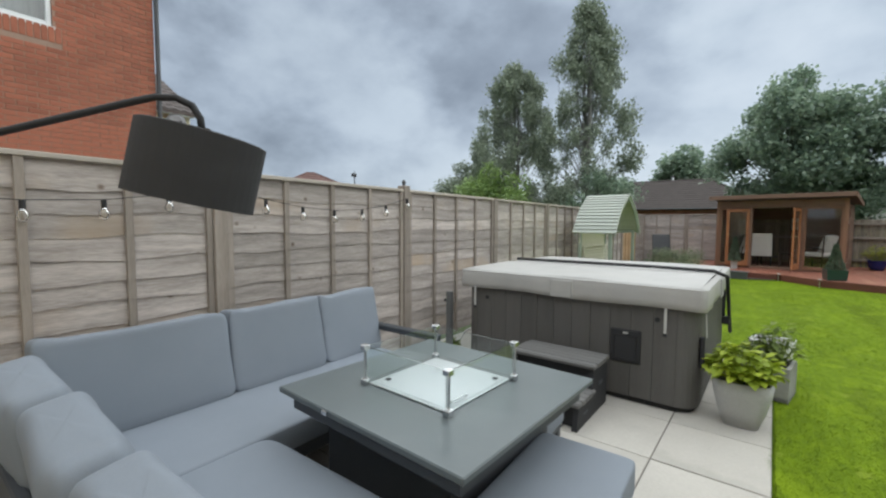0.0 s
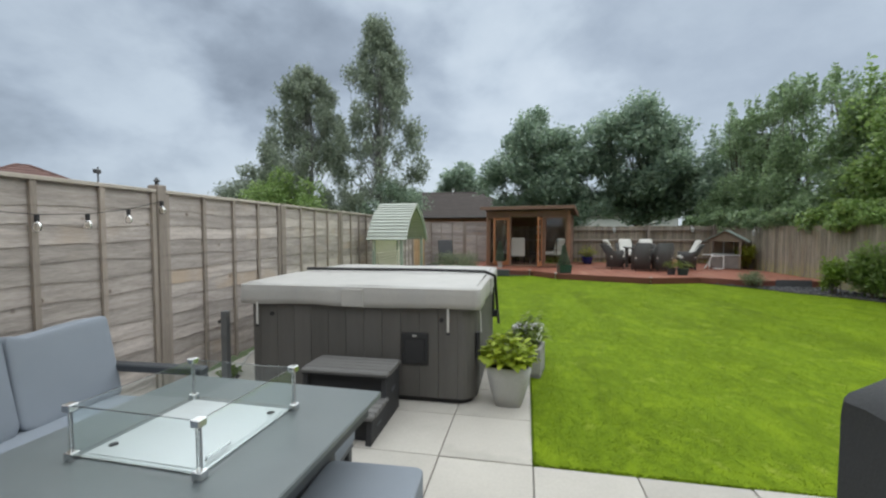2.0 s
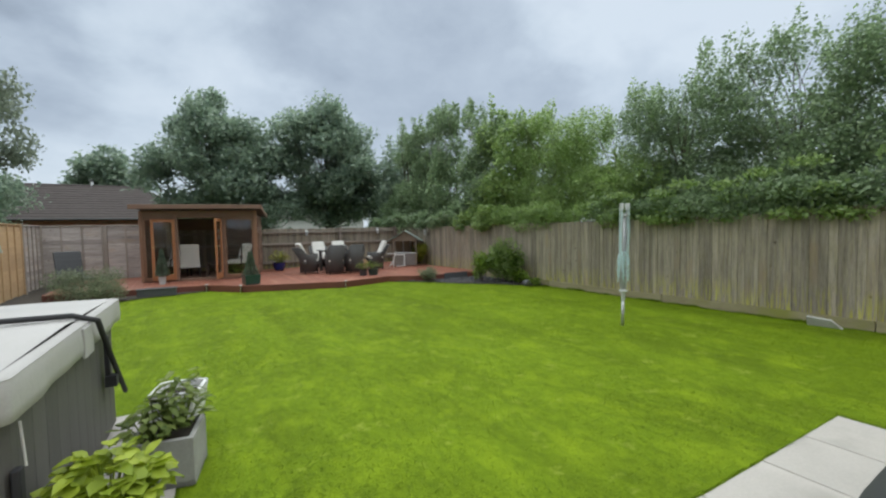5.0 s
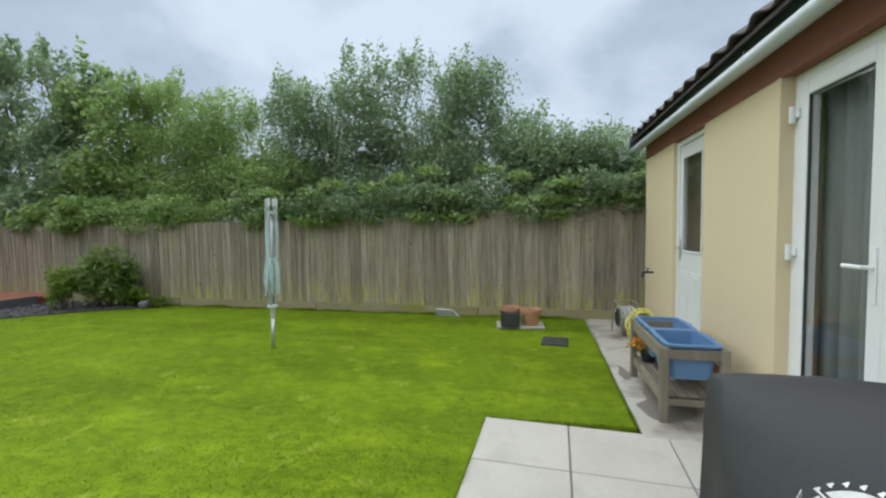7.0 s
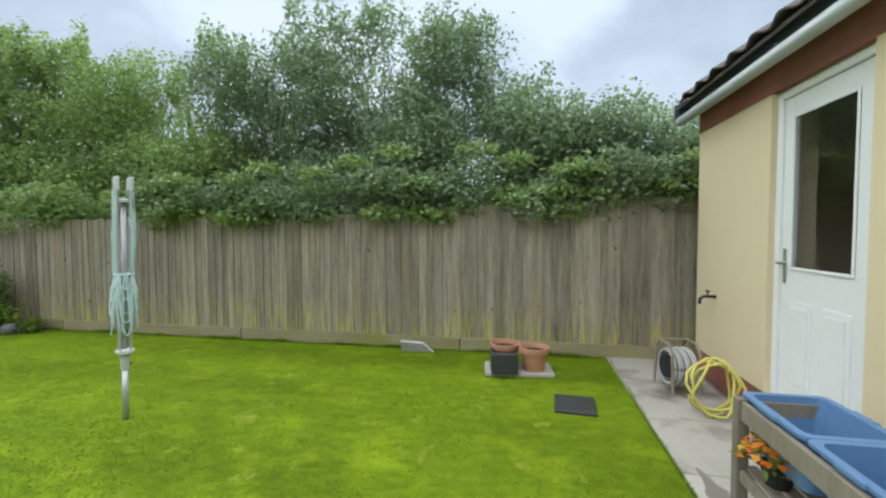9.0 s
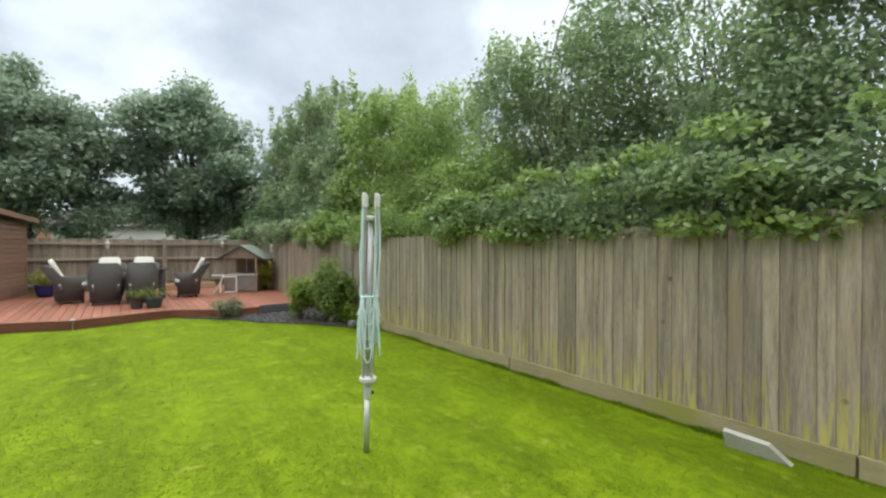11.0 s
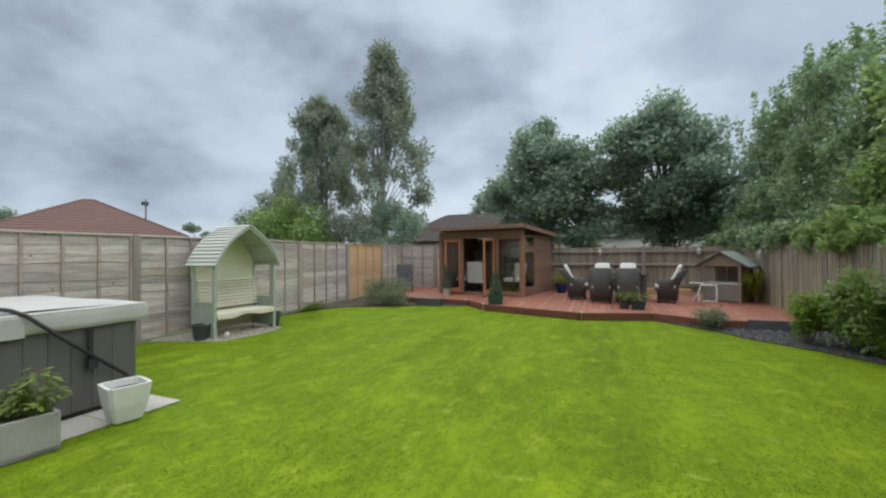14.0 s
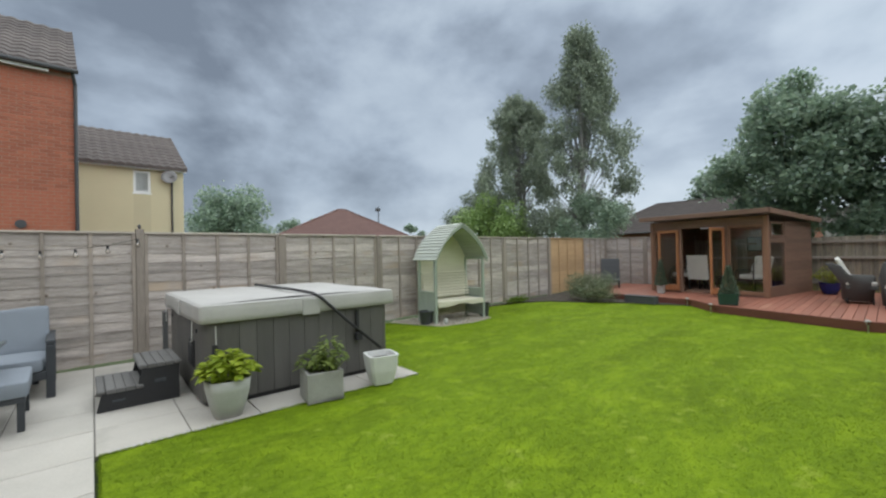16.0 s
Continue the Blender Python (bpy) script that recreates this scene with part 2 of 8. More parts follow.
WANEY = surf("weathered_softwood", (0.510, 0.452, 0.420), (0.27, 0.236, 0.216), scale=2.2, fine=16, rough=0.85, bump=0.6,
             stretch=(1, 1.0, 10), rnd=0.22, stain=(0.40, 0.31, 0.235), stain_scale=1.1, stain_at=0.58, sharp=0.13, knots=(0.15, 0.11, 0.085))
BATTEN = surf("fence_batten", (0.35, 0.30, 0.26), (0.22, 0.185, 0.16), scale=3, fine=22, rough=0.85, bump=0.4, stretch=(5, 5, 0.6), rnd=0.15)
CAPWOOD = surf("fence_cap", (0.46, 0.41, 0.36), (0.33, 0.29, 0.25), scale=3, fine=22, rough=0.85, bump=0.4, stretch=(5, 0.7, 5), rnd=0.12)
ORANGE = surf("new_larch_panel", (0.52, 0.36, 0.20), (0.40, 0.26, 0.14), scale=2.2, fine=16, rough=0.75, bump=0.4, stretch=(1, 1.1, 9), rnd=0.12)
FEATHER = surf("feather_edge_board", (0.375, 0.325, 0.268), (0.125, 0.105, 0.086), scale=2.4, fine=17, rough=0.9, bump=0.6,
               stretch=(9, 9, 0.6), rnd=0.25, stain=(0.285, 0.215, 0.150), stain_scale=0.8, stain_at=0.57, sharp=0.16, knots=(0.10, 0.075, 0.06), algae=(0.40, 0.37, 0.07))
GRAVELB = surf("gravel_board", (0.32, 0.285, 0.175), (0.20, 0.175, 0.095), scale=2, fine=20, rough=0.9, stretch=(4, 0.8, 5), stain=(0.22, 0.22, 0.06), stain_at=0.5)
DECK = surf("stained_decking", (0.33, 0.125, 0.08), (0.24, 0.085, 0.054), scale=2, fine=18, rough=0.6, stretch=(1, 8, 8), rnd=0.12,
            stain=(0.36, 0.17, 0.11), stain_scale=1.0, stain_at=0.58)
DECKEDGE = surf("deck_fascia", (0.19, 0.062, 0.042), (0.115, 0.036, 0.026), scale=2, fine=20, rough=0.6, stretch=(1, 1, 7))
CEDAR = surf("cedar_cladding", (0.235, 0.140, 0.100), (0.155, 0.088, 0.063), scale=2, fine=22, rough=0.6, bump=0.3, stretch=(1, 1, 8), rnd=0.14)
CEDARPOST = surf("cedar_frame", (0.285, 0.155, 0.098), (0.205, 0.105, 0.064), scale=2, fine=22, rough=0.55, bump=0.2, stretch=(6, 6, 0.7), rnd=0.1)
FELT = surf("roof_felt", (0.155, 0.14, 0.125), scale=4, fine=90, rough=0.95, bump=0.6)
RENDERED = surf("cream_render", (0.70, 0.590, 0.395), (0.655, 0.548, 0.362), scale=1.0, fine=120, rough=0.9, bump=0.25, rnd=0.0, depth=0.003)
TERRACOTTA_BAND = surf("terracotta_band", (0.32, 0.130, 0.095), (0.24, 0.092, 0.068), scale=5, fine=60, rough=0.85)
BRICK = surf("red_brick", (0.375, 0.132, 0.080), (0.285, 0.095, 0.058), scale=9, fine=70, rough=0.9, bump=0.4, rnd=0.20)
BRICKMORTAR = surf("brick_mortar", (0.33, 0.225, 0.175), (0.27, 0.18, 0.14), scale=9, fine=80, rough=0.95)
UPVC = surf("white_upvc", (0.80, 0.81, 0.82), (0.76, 0.77, 0.78), scale=2, fine=20, rough=0.3, bump=0.0, rnd=0.0)
ROOFTILE = surf("brown_roof_tile", (0.118, 0.096, 0.090), (0.072, 0.060, 0.058), scale=3, fine=40, rough=0.85, bump=0.4, rnd=0.2)
REDTILE = surf("red_roof_tile", (0.165, 0.092, 0.080), (0.115, 0.064, 0.057), scale=2, fine=30, rough=0.85, rnd=0.1)
DARKTRIM = surf("dark_trim", (0.05, 0.052, 0.058), scale=4, fine=40, rough=0.45)
PALEGUTTER = surf("pale_grey_plastic_gutter", (0.56, 0.60, 0.64), (0.50, 0.54, 0.58), scale=4, fine=40, rough=0.35, bump=0.0)
SLATEBLUE = surf("slate_blue_plastic", (0.085, 0.105, 0.135), (0.065, 0.082, 0.108), scale=4, fine=40, rough=0.45, bump=0.0)
PANEGLASS = glassy("window_glass", (0.97, 0.98, 0.98))
CLEARGLASS = glassy("clear_glass", (0.93, 0.97, 0.96))
DARKROOM = surf("room_interior", (0.55, 0.56, 0.55), scale=2, fine=20, rough=0.9)
CURTAIN = surf("grey_curtain", (0.62, 0.64, 0.64), (0.46, 0.48, 0.485), scale=3, fine=120, rough=0.95, stretch=(12, 12, 0.3))

# ---- mesh builders ----


class Shape:
    """Collects vertices and faces of one mesh."""

    def __init__(self):
        self.v, self.f = [], []

    def add(self, verts, faces):
        n = len(self.v)
        self.v += [tuple(p) for p in verts]
        self.f += [tuple(i + n for i in f) for f in faces]
        return self

    def box(self, x0, x1, y0, y1, z0, z1, c=0.0):
        """A box; c: its chamfer."""
        if not c:
            v = [(x, y, z) for z in (z0, z1) for y in (y0, y1) for x in (x0, x1)]
            return self.add(v, [(0, 2, 3, 1), (4, 5, 7, 6), (0, 1, 5, 4), (2, 6, 7, 3), (0, 4, 6, 2), (1, 3, 7, 5)])
        bm = bmesh.new()
        bmesh.ops.create_cube(bm, size=1)
        for q in bm.verts:
            q.co = ((x0 + x1) / 2 + q.co.x * (x1 - x0), (y0 + y1) / 2 + q.co.y * (y1 - y0), (z0 + z1) / 2 + q.co.z * (z1 - z0))
        bmesh.ops.bevel(bm, geom=bm.edges[:], offset=c, segments=1, affect="EDGES")
        bm.verts.index_update()
        self.add([q.co[:] for q in bm.verts], [[q.index for q in f.verts] for f in bm.faces])
        bm.free()
        return self

    def tube(self, points, r, n=8, r1=None, cap=True):
        """A round bar along points; r to r1 is its taper."""
        pts = [Vector(p) for p in points]
        r1 = r if r1 is None else r1
        rings = []
        for i, p in enumerate(pts):
            d = (pts[min(i + 1, len(pts) - 1)] - pts[max(i - 1, 0)]).normalized()
            a = d.orthogonal().normalized() if i == 0 else (a - d * a.dot(d)).normalized()
            b2 = d.cross(a)
            rr = r + (r1 - r) * i / max(1, len(pts) - 1)
            rings.append([p + (a * math.cos(2 * math.pi * k / n) + b2 * math.sin(2 * math.pi * k / n)) * rr for k in range(n)])
        f = []
        for i in range(len(pts) - 1):
            for k in range(n):
                f.append((i * n + k, i * n + (k + 1) % n, (i + 1) * n + (k + 1) % n, (i + 1) * n + k))
        if cap:
            f += [tuple(range(n - 1, -1, -1)), tuple(range((len(pts) - 1) * n, len(pts) * n))]
        return self.add([q for ring in rings for q in ring], f)

    def lathe(self, profile, n=20, at=(0, 0, 0), square=0.0, twist=0.0):
        """Turns (radius, height) pairs about z; square from 0 (round) to 1 (square plan)."""
        v = []
        for r, z in profile:
            for k in range(n):
                t = 2 * math.pi * (k + 0.5) / n + twist
                s = 1 / max(abs(math.cos(t - twist)), abs(math.sin(t - twist)))
                q = r * (1 + square * (s - 1))
                v.append((at[0] + q * math.cos(t), at[1] + q * math.sin(t), at[2] + z))
        f = []
        for i in range(len(profile) - 1):
            for k in range(n):
                f.append((i * n + k, i * n + (k + 1) % n, (i + 1) * n + (k + 1) % n, (i + 1) * n + k))
        f += [tuple(range(n - 1, -1, -1)), tuple(range((len(profile) - 1) * n, len(profile) * n))]
        return self.add(v, f)

    def prism(self, outline, z0, z1):
        """An upright slab with the outline (x, y), anticlockwise."""
        n = len(outline)
        v = [(x, y, z0) for x, y in outline] + [(x, y, z1) for x, y in outline]
        return self.add(v, [tuple(range(n - 1, -1, -1)), tuple(range(n, 2 * n))] + [(i, (i + 1) % n, n + (i + 1) % n, n + i) for i in range(n)])

    def cushion(self, cx, cy, cz, sx, sy, sz, e=0.32, n=20, sag=0.0):
        """A stuffed pad: a superellipsoid of full size sx, sy, sz."""
        v, f = [], []
        m = n // 2

        def pw(a, k):
            return math.copysign(abs(a) ** k, a)

        for i in range(m + 1):
            lat = -math.pi / 2 + math.pi * i / m
            for k in range(n):
                lon = 2 * math.pi * k / n
                x, y, z = pw(math.cos(lat), e) * pw(math.cos(lon), e), pw(math.cos(lat), e) * pw(math.sin(lon), e), pw(math.sin(lat), e)
                z += sag * (1 - x * x) * (1 - y * y) * (1 if z > 0 else 0)
                v.append((cx + x * sx / 2, cy + y * sy / 2, cz + z * sz / 2))
        for i in range(m):
            for k in range(n):
                f.append((i * n + k, i * n + (k + 1) % n, (i + 1) * n + (k + 1) % n, (i + 1) * n + k))
        return self.add(v, f)

    def turned(self, m):
        self.v = [tuple(m @ Vector(p)) for p in self.v]
        return self

    def mesh(self, name, material, smooth=False):
        me = bpy.data.meshes.new(name)
        me.from_pydata(self.v, [], self.f)
        if smooth:
            me.shade_smooth()
        for one in material if isinstance(material, (list, tuple)) else (material,):
            me.materials.append(one)
        me.update()
        return me


def thing(name, m=None, label="", category="", group="", kind=""):
    ob = new(name)
    ob.empty_display_size = 0.1
    if m is not None:
        ob.matrix_basis = m
    return tagged(ob, label, category, group, kind)


def part(name, shape, material, parent, label="", smooth=False, m=None, kind=""):
    ob = new(name, shape if isinstance(shape, bpy.types.Mesh) else shape.mesh(name, material, smooth))
    ob.parent = parent
    if m is not None:
        ob.matrix_basis = m
    return tagged(ob, label, kind=kind)


def solo(name, shape, material, label="", category="", group="", kind="", smooth=False, m=None):
    ob = new(name, shape if isinstance(shape, bpy.types.Mesh) else shape.mesh(name, material, smooth))
    if m is not None:
        ob.matrix_basis = m
    return tagged(ob, label, category, group, kind)


def quads_mesh(name, corners, material):
    """A mesh of loose quads from an array (n, 4, 3)."""
    n = len(corners)
    me = bpy.data.meshes.new(name)
    me.vertices.add(n * 4)
    me.vertices.foreach_set("co", corners.astype(np.float32).ravel())
    me.loops.add(n * 4)
    me.loops.foreach_set("vertex_index", np.arange(n * 4, dtype=np.int32))
    me.polygons.add(n)
    me.polygons.foreach_set("loop_start", np.arange(0, n * 4, 4, dtype=np.int32))
    me.materials.append(material)
    me.update(calc_edges=True)
    return me


def tris_mesh(name, corners, material):
    n = len(corners)
    me = bpy.data.meshes.new(name)
    me.vertices.add(n * 3)
    me.vertices.foreach_set("co", corners.astype(np.float32).ravel())
    me.loops.add(n * 3)
    me.loops.foreach_set("vertex_index", np.arange(n * 3, dtype=np.int32))
    me.polygons.add(n)
    me.polygons.foreach_set("loop_start", np.arange(0, n * 3, 3, dtype=np.int32))
    me.materials.append(material)
    me.update(calc_edges=True)
    return me


def leaf_quads(rng, centres, size, ratio=0.6, droop=0.0, jitter=0.4):
    """Diamond leaves of random turn at the centres."""
    n = len(centres)
    d = rng.normal(size=(n, 3))
    d[:, 2] = d[:, 2] * 0.65 - 0.35 - droop
    d /= np.linalg.norm(d, axis=1)[:, None]
    up = rng.normal(size=(n, 3)) * 0.55 + np.array((0, 0, 1.0))
    u = np.cross(d, up)
    u /= np.linalg.norm(u, axis=1)[:, None] + 1e-6
    s = size * (1 + jitter * rng.uniform(-1, 1, size=(n, 1)))
    a, b2 = d * s / 2, u * s * ratio / 2
    return np.stack([centres - a, centres - 0.15 * a + b2, centres + a, centres - 0.15 * a - b2], axis=1)


def clump_points(rng, centre, radii, n, shell=0.45):
    """Points in an uneven ellipsoid, denser towards its skin."""
    d = rng.normal(size=(n, 3))
    d /= np.linalg.norm(d, axis=1)[:, None]
    r = shell + (1 - shell) * rng.uniform(0, 1, size=(n, 1)) ** 0.6
    r *= 1 + 0.22 * np.sin(d[:, :1] * 5 + centre[0] * 3) * np.cos(d[:, 1:2] * 4 + centre[1]) + 0.12 * rng.normal(size=(n, 1))
    return np.array(centre) + d * r * np.array(radii)

# ---- ground, lawn, patio, path, beds ----
sh = Shape()
sh.add([(-600, -600, -0.06), (600, -600, -0.06), (600, 600, -0.06), (-600, 600, -0.06)], [(0, 1, 2, 3)])
solo("ground", sh, FIELD, "dull green ground reaching to the horizon", "ground", kind="structure")

LEAN_PATIO = -2.5
PATIO = pose(0.13, 2.91, 0, 0, 0, LEAN_PATIO)
LAWN = [(0.13, 2.93), (4.56, 2.70), (4.58, 1.62), (8.47, 1.58), (8.47, 9.2), (7.9, 9.75), (7.35, 10.6), (6.65, 11.35), (6.3, 12.0),
        (5.4, 12.97), (3.93, 12.57), (1.5, 13.47), (0.8, 14.3), (-0.6, 13.95), (-1.5, 13.45), (-2.45, 13.05), (-3.02, 12.3), (-3.12, 10.6),
        (-2.4, 9.95), (-1.85, 9.75), (-1.75, 9.1), (-1.9, 8.3), (-2.6, 8.05), (-3.1, 7.9), (-3.1, 6.05), (0.26, 5.95)]
sh = Shape()
sh.prism(LAWN, -0.05, -0.012)
lawn = solo("lawn", sh, GRASS, "bright green mown lawn with paler patches", "lawn", kind="structure")


def inside(px, py, poly):
    hit = np.zeros(len(px), bool)
    j = len(poly) - 1
    for i in range(len(poly)):
        (xi, yi), (xj, yj) = poly[i], poly[j]
        if yi != yj:
            cross = ((yi > py) != (yj > py)) & (px < (xj - xi) * (py - yi) / (yj - yi) + xi)
            hit ^= cross
        j = i
    return hit


rng = np.random.default_rng(5)
gx, gy = rng.uniform(-3.2, 8.55, 900000), rng.uniform(1.5, 14.4, 900000)
keep = inside(gx, gy, LAWN) & (rng.uniform(size=len(gx)) < np.clip(1.25 - 0.075 * gy, 0.28, 1))
gx, gy = gx[keep][:330000], gy[keep][:330000]
n = len(gx)
ang, tall = rng.uniform(0, 2 * math.pi, n), rng.uniform(0.004, 0.012, n) * (1 + 0.25 * np.sin(gx * 2.1) * np.cos(gy * 1.7))
lean = rng.normal(size=(n, 2)) * 1.7
wide = rng.uniform(0.0016, 0.003, n) * (1 + gy / 9)
base = np.stack([gx, gy, np.full(n, -0.013)], 1)
side = np.stack([np.cos(ang) * wide, np.sin(ang) * wide, np.zeros(n)], 1)
tip = base + np.stack([lean[:, 0] * tall, lean[:, 1] * tall, tall], 1)
blades = [np.stack([base - side, base + side, tip], 1)]
# longer blades hanging over the paving along the lawn's edges
for (x0, y0), (x1, y1) in ((LAWN[0], LAWN[1]), (LAWN[1], LAWN[2]), (LAWN[2], LAWN[3]), (LAWN[-1], LAWN[0])):
    run = math.hypot(x1 - x0, y1 - y0)
    m = int(run * 420)
    if not m:
        continue
    f = rng.uniform(0, 1, m)
    out = np.array(((y1 - y0) / run, -(x1 - x0) / run))
    tuft = 0.55 + 0.45 * np.sin(f * run * 9) * np.sin(f * run * 3.7 + 1)
    root = np.stack([x0 + (x1 - x0) * f, y0 + (y1 - y0) * f, np.full(m, -0.012)], 1) - np.append(out, 0) * rng.uniform(0, 0.02, (m, 1))
    over = rng.uniform(0.004, 0.038, m) * tuft
    end = root + np.stack([out[0] * over + rng.normal(size=m) * 0.008, out[1] * over + rng.normal(size=m) * 0.008, 0.014 + rng.uniform(0, 0.012, m)], 1)
    w = np.stack([-out[1] * np.full(m, 0.003), out[0] * np.full(m, 0.003), np.zeros(m)], 1)
    blades.append(np.stack([root - w, root + w, end], 1))
solo("grass", tris_mesh("grass", np.concatenate(blades), BLADE), None,
     "short bright green grass blades of the lawn", "grass", kind="stuff")

# ragged weeds and uncut grass along the foot of the board fence
rng = np.random.default_rng(17)
m = 9000
wy = rng.uniform(1.65, 9.4, m)
wx = 8.235 - np.abs(rng.normal(size=m)) * 0.035
clump = np.clip(np.sin(wy * 5.1) * np.sin(wy * 1.9 + 1) + 0.35 + 0.3 * np.sin(wy * 17), 0.05, 1.2)
tall = rng.uniform(0.015, 0.05, m) * clump + 0.01
spread = rng.normal(size=(m, 2)) * 0.35
root = np.stack([wx, wy, np.full(m, -0.013)], 1)
turn = rng.uniform(0, 2 * math.pi, m)
w = np.stack([np.cos(turn), np.sin(turn), np.zeros(m)], 1) * rng.uniform(0.002, 0.005, (m, 1))
end = root + np.stack([spread[:, 0] * tall - 0.01, spread[:, 1] * tall, tall], 1)
solo("weeds", tris_mesh("weeds", np.stack([root - w, root + w, end], 1), BLADE), None, "ragged uncut grass and weeds along the fence foot", "weeds", kind="stuff")

# mortar bed under the paving, and the slabs upon it
patio = thing("patio", PATIO, "pale grey paving slabs with dark narrow joints", "patio", kind="structure")
sh = Shape()
sh.prism([(-3.35, -5.6), (4.43, -5.6), (4.43, -0.004), (-0.004, -0.004), (-0.004, 3.04), (-3.35, 3.04)], -0.05, -0.012)
part("mortar_bed", sh, MORTAR, patio)
us = [-3.35, -2.47, -1.85, -1.23, -0.615, 0.0, 0.62, 1.24, 1.90, 2.56, 3.24, 3.84, 4.43]
vs = [-5.6, -5.02, -4.41, -3.79, -3.17, -2.55, -1.92, -1.27, -0.615, 0.0]
slab_meshes = {}


def slab(w, d):
    key = (round(w, 2), round(d, 2))
    if key not in slab_meshes:
        s = Shape().box(-w / 2 + 0.004, w / 2 - 0.004, -d / 2 + 0.004, d / 2 - 0.004, -0.03, 0.0, 0.004)
        slab_meshes[key] = s.mesh("slab", PAVING)
    return slab_meshes[key]


def lay(u0, u1, v0, v1, parent, tilt=0.15):
    ob = new("slab", slab(u1 - u0, v1 - v0))
    ob.parent = parent
    ob.matrix_basis = pose((u0 + u1) / 2, (v0 + v1) / 2, random.uniform(-0.002, 0.001), random.uniform(-tilt, tilt), random.uniform(-tilt, tilt), 0)


for i in range(len(us) - 1):
    for j in range(len(vs) - 1):
        lay(us[i], us[i + 1], vs[j], vs[j + 1], patio)
strip = [0.0, 0.63, 1.2, 1.8, 2.42, 3.04]
for i in range(5):
    for j in range(5):
        lay(us[i], us[i + 1], strip[j], strip[j + 1], patio)

path = thing("garden_path", pose(0, 0, 0), "narrow stained buff paving path beside the house", "path", kind="structure")
part("mortar_bed", Shape().box(4.58, 8.47, 0.7, 1.60, -0.05, -0.016), MORTAR, path)
px = [4.45, 5.16, 5.93, 6.68, 7.46, 8.46]
for i in range(5):
    s = Shape().box(px[i] + 0.004, px[i + 1] - 0.004, 0.83, 1.605, -0.03, random.uniform(-0.004, 0.001), 0.005)
    part("slab", s, PATHSTONE, path)
solo("drain_cover", Shape().box(-0.17, 0.17, -0.16, 0.16, -0.02, 0.012, 0.004).box(-0.14, 0.14, -0.13, 0.13, 0.012, 0.016, 0.002), DARKTRIM,
     "dark square drain cover set in the lawn", "drain cover", m=pose(6.81, 2.11, 0, 0, 0, -4))

sh = Shape()
sh.prism([(6.3, 12.0), (6.65, 11.35), (7.35, 10.6), (7.9, 9.75), (8.47, 9.2), (8.47, 12.7), (5.45, 12.97)], -0.05, 0.005)
solo("slate_bed", sh, SOIL, "bed of dark soil and slate chippings", "flower bed", kind="structure")
sh = Shape()
sh.prism([(-3.16, 10.55), (-3.12, 10.6), (-3.02, 12.3), (-2.45, 13.05), (-1.5, 13.45), (-0.6, 13.95), (0.8, 14.3), (0.8, 18.4), (-3.6, 18.4)], -0.05, 0.012)
solo("shrub_bed", sh, SOIL, "dark soil bed along the fence", "flower bed", kind="structure")
sh = Shape()
sh.prism([(-3.12, 7.92), (-2.6, 8.05), (-1.9, 8.3), (-1.75, 9.1), (-1.85, 9.75), (-2.4, 9.95), (-3.12, 10.55), (-3.14, 10.4)], -0.05, 0.0)
GRAVEL = surf("pale_gravel", (0.46, 0.42, 0.35), (0.27, 0.245, 0.205), scale=25, fine=90, rough=0.9, bump=0.8, depth=0.01)
solo("gravel_base", sh, GRAVEL, "patch of pale gravel under the arbour", "gravel", kind="structure")
# chippings
rng = np.random.default_rng(8)


def chips(name, poly, count, size, material, label):
    P = np.array(poly)
    x, y = rng.uniform(P[:, 0].min(), P[:, 0].max(), count * 4), rng.uniform(P[:, 1].min(), P[:, 1].max(), count * 4)
    k = inside(x, y, poly)
    x, y = x[k][:count], y[k][:count]
    s = Shape()
    for a, b2 in zip(x, y):
        r = size * random.uniform(0.5, 1.2)
        m = pose(a, b2, 0.008, random.uniform(0, 360), random.uniform(0, 360), random.uniform(0, 360))
        s.add([m @ Vector(q) for q in ((r, 0, 0), (-r, 0, 0), (0, r * 0.8, 0), (0, -r * 0.8, 0), (0, 0, r * 0.4), (0, 0, -r * 0.4))],
              [(0, 2, 4), (2, 1, 4), (1, 3, 4), (3, 0, 4), (2, 0, 5), (1, 2, 5), (3, 1, 5), (0, 3, 5)])
    solo(name, s, material, label, "chippings", kind="stuff")


chips("slate_chippings", [(6.3, 12.0), (6.65, 11.4), (7.35, 10.65), (7.9, 9.8), (8.4, 9.3), (8.4, 12.5), (5.6, 12.9)], 1500, 0.04, SLATE,
      "grey slate chippings on the bed")
chips("gravel_chippings", [(-3.1, 7.95), (-2.6, 8.07), (-1.92, 8.32), (-1.77, 9.1), (-1.87, 9.73), (-2.4, 9.93), (-3.1, 10.3)], 1500, 0.022, GRAVEL,
      "pale gravel under the arbour seat")

chips("path_grit", [(4.6, 0.80), (5.35, 0.80), (5.3, 0.92), (4.95, 0.90), (4.6, 1.0)], 260, 0.011, GRAVEL,
      "loose grit and dead leaves along the house wall")

# ---- left fence: overlapping waney boards between posts ----


def fence_x(y):
    return -3.15 - 0.022 * max(0, y - 8)


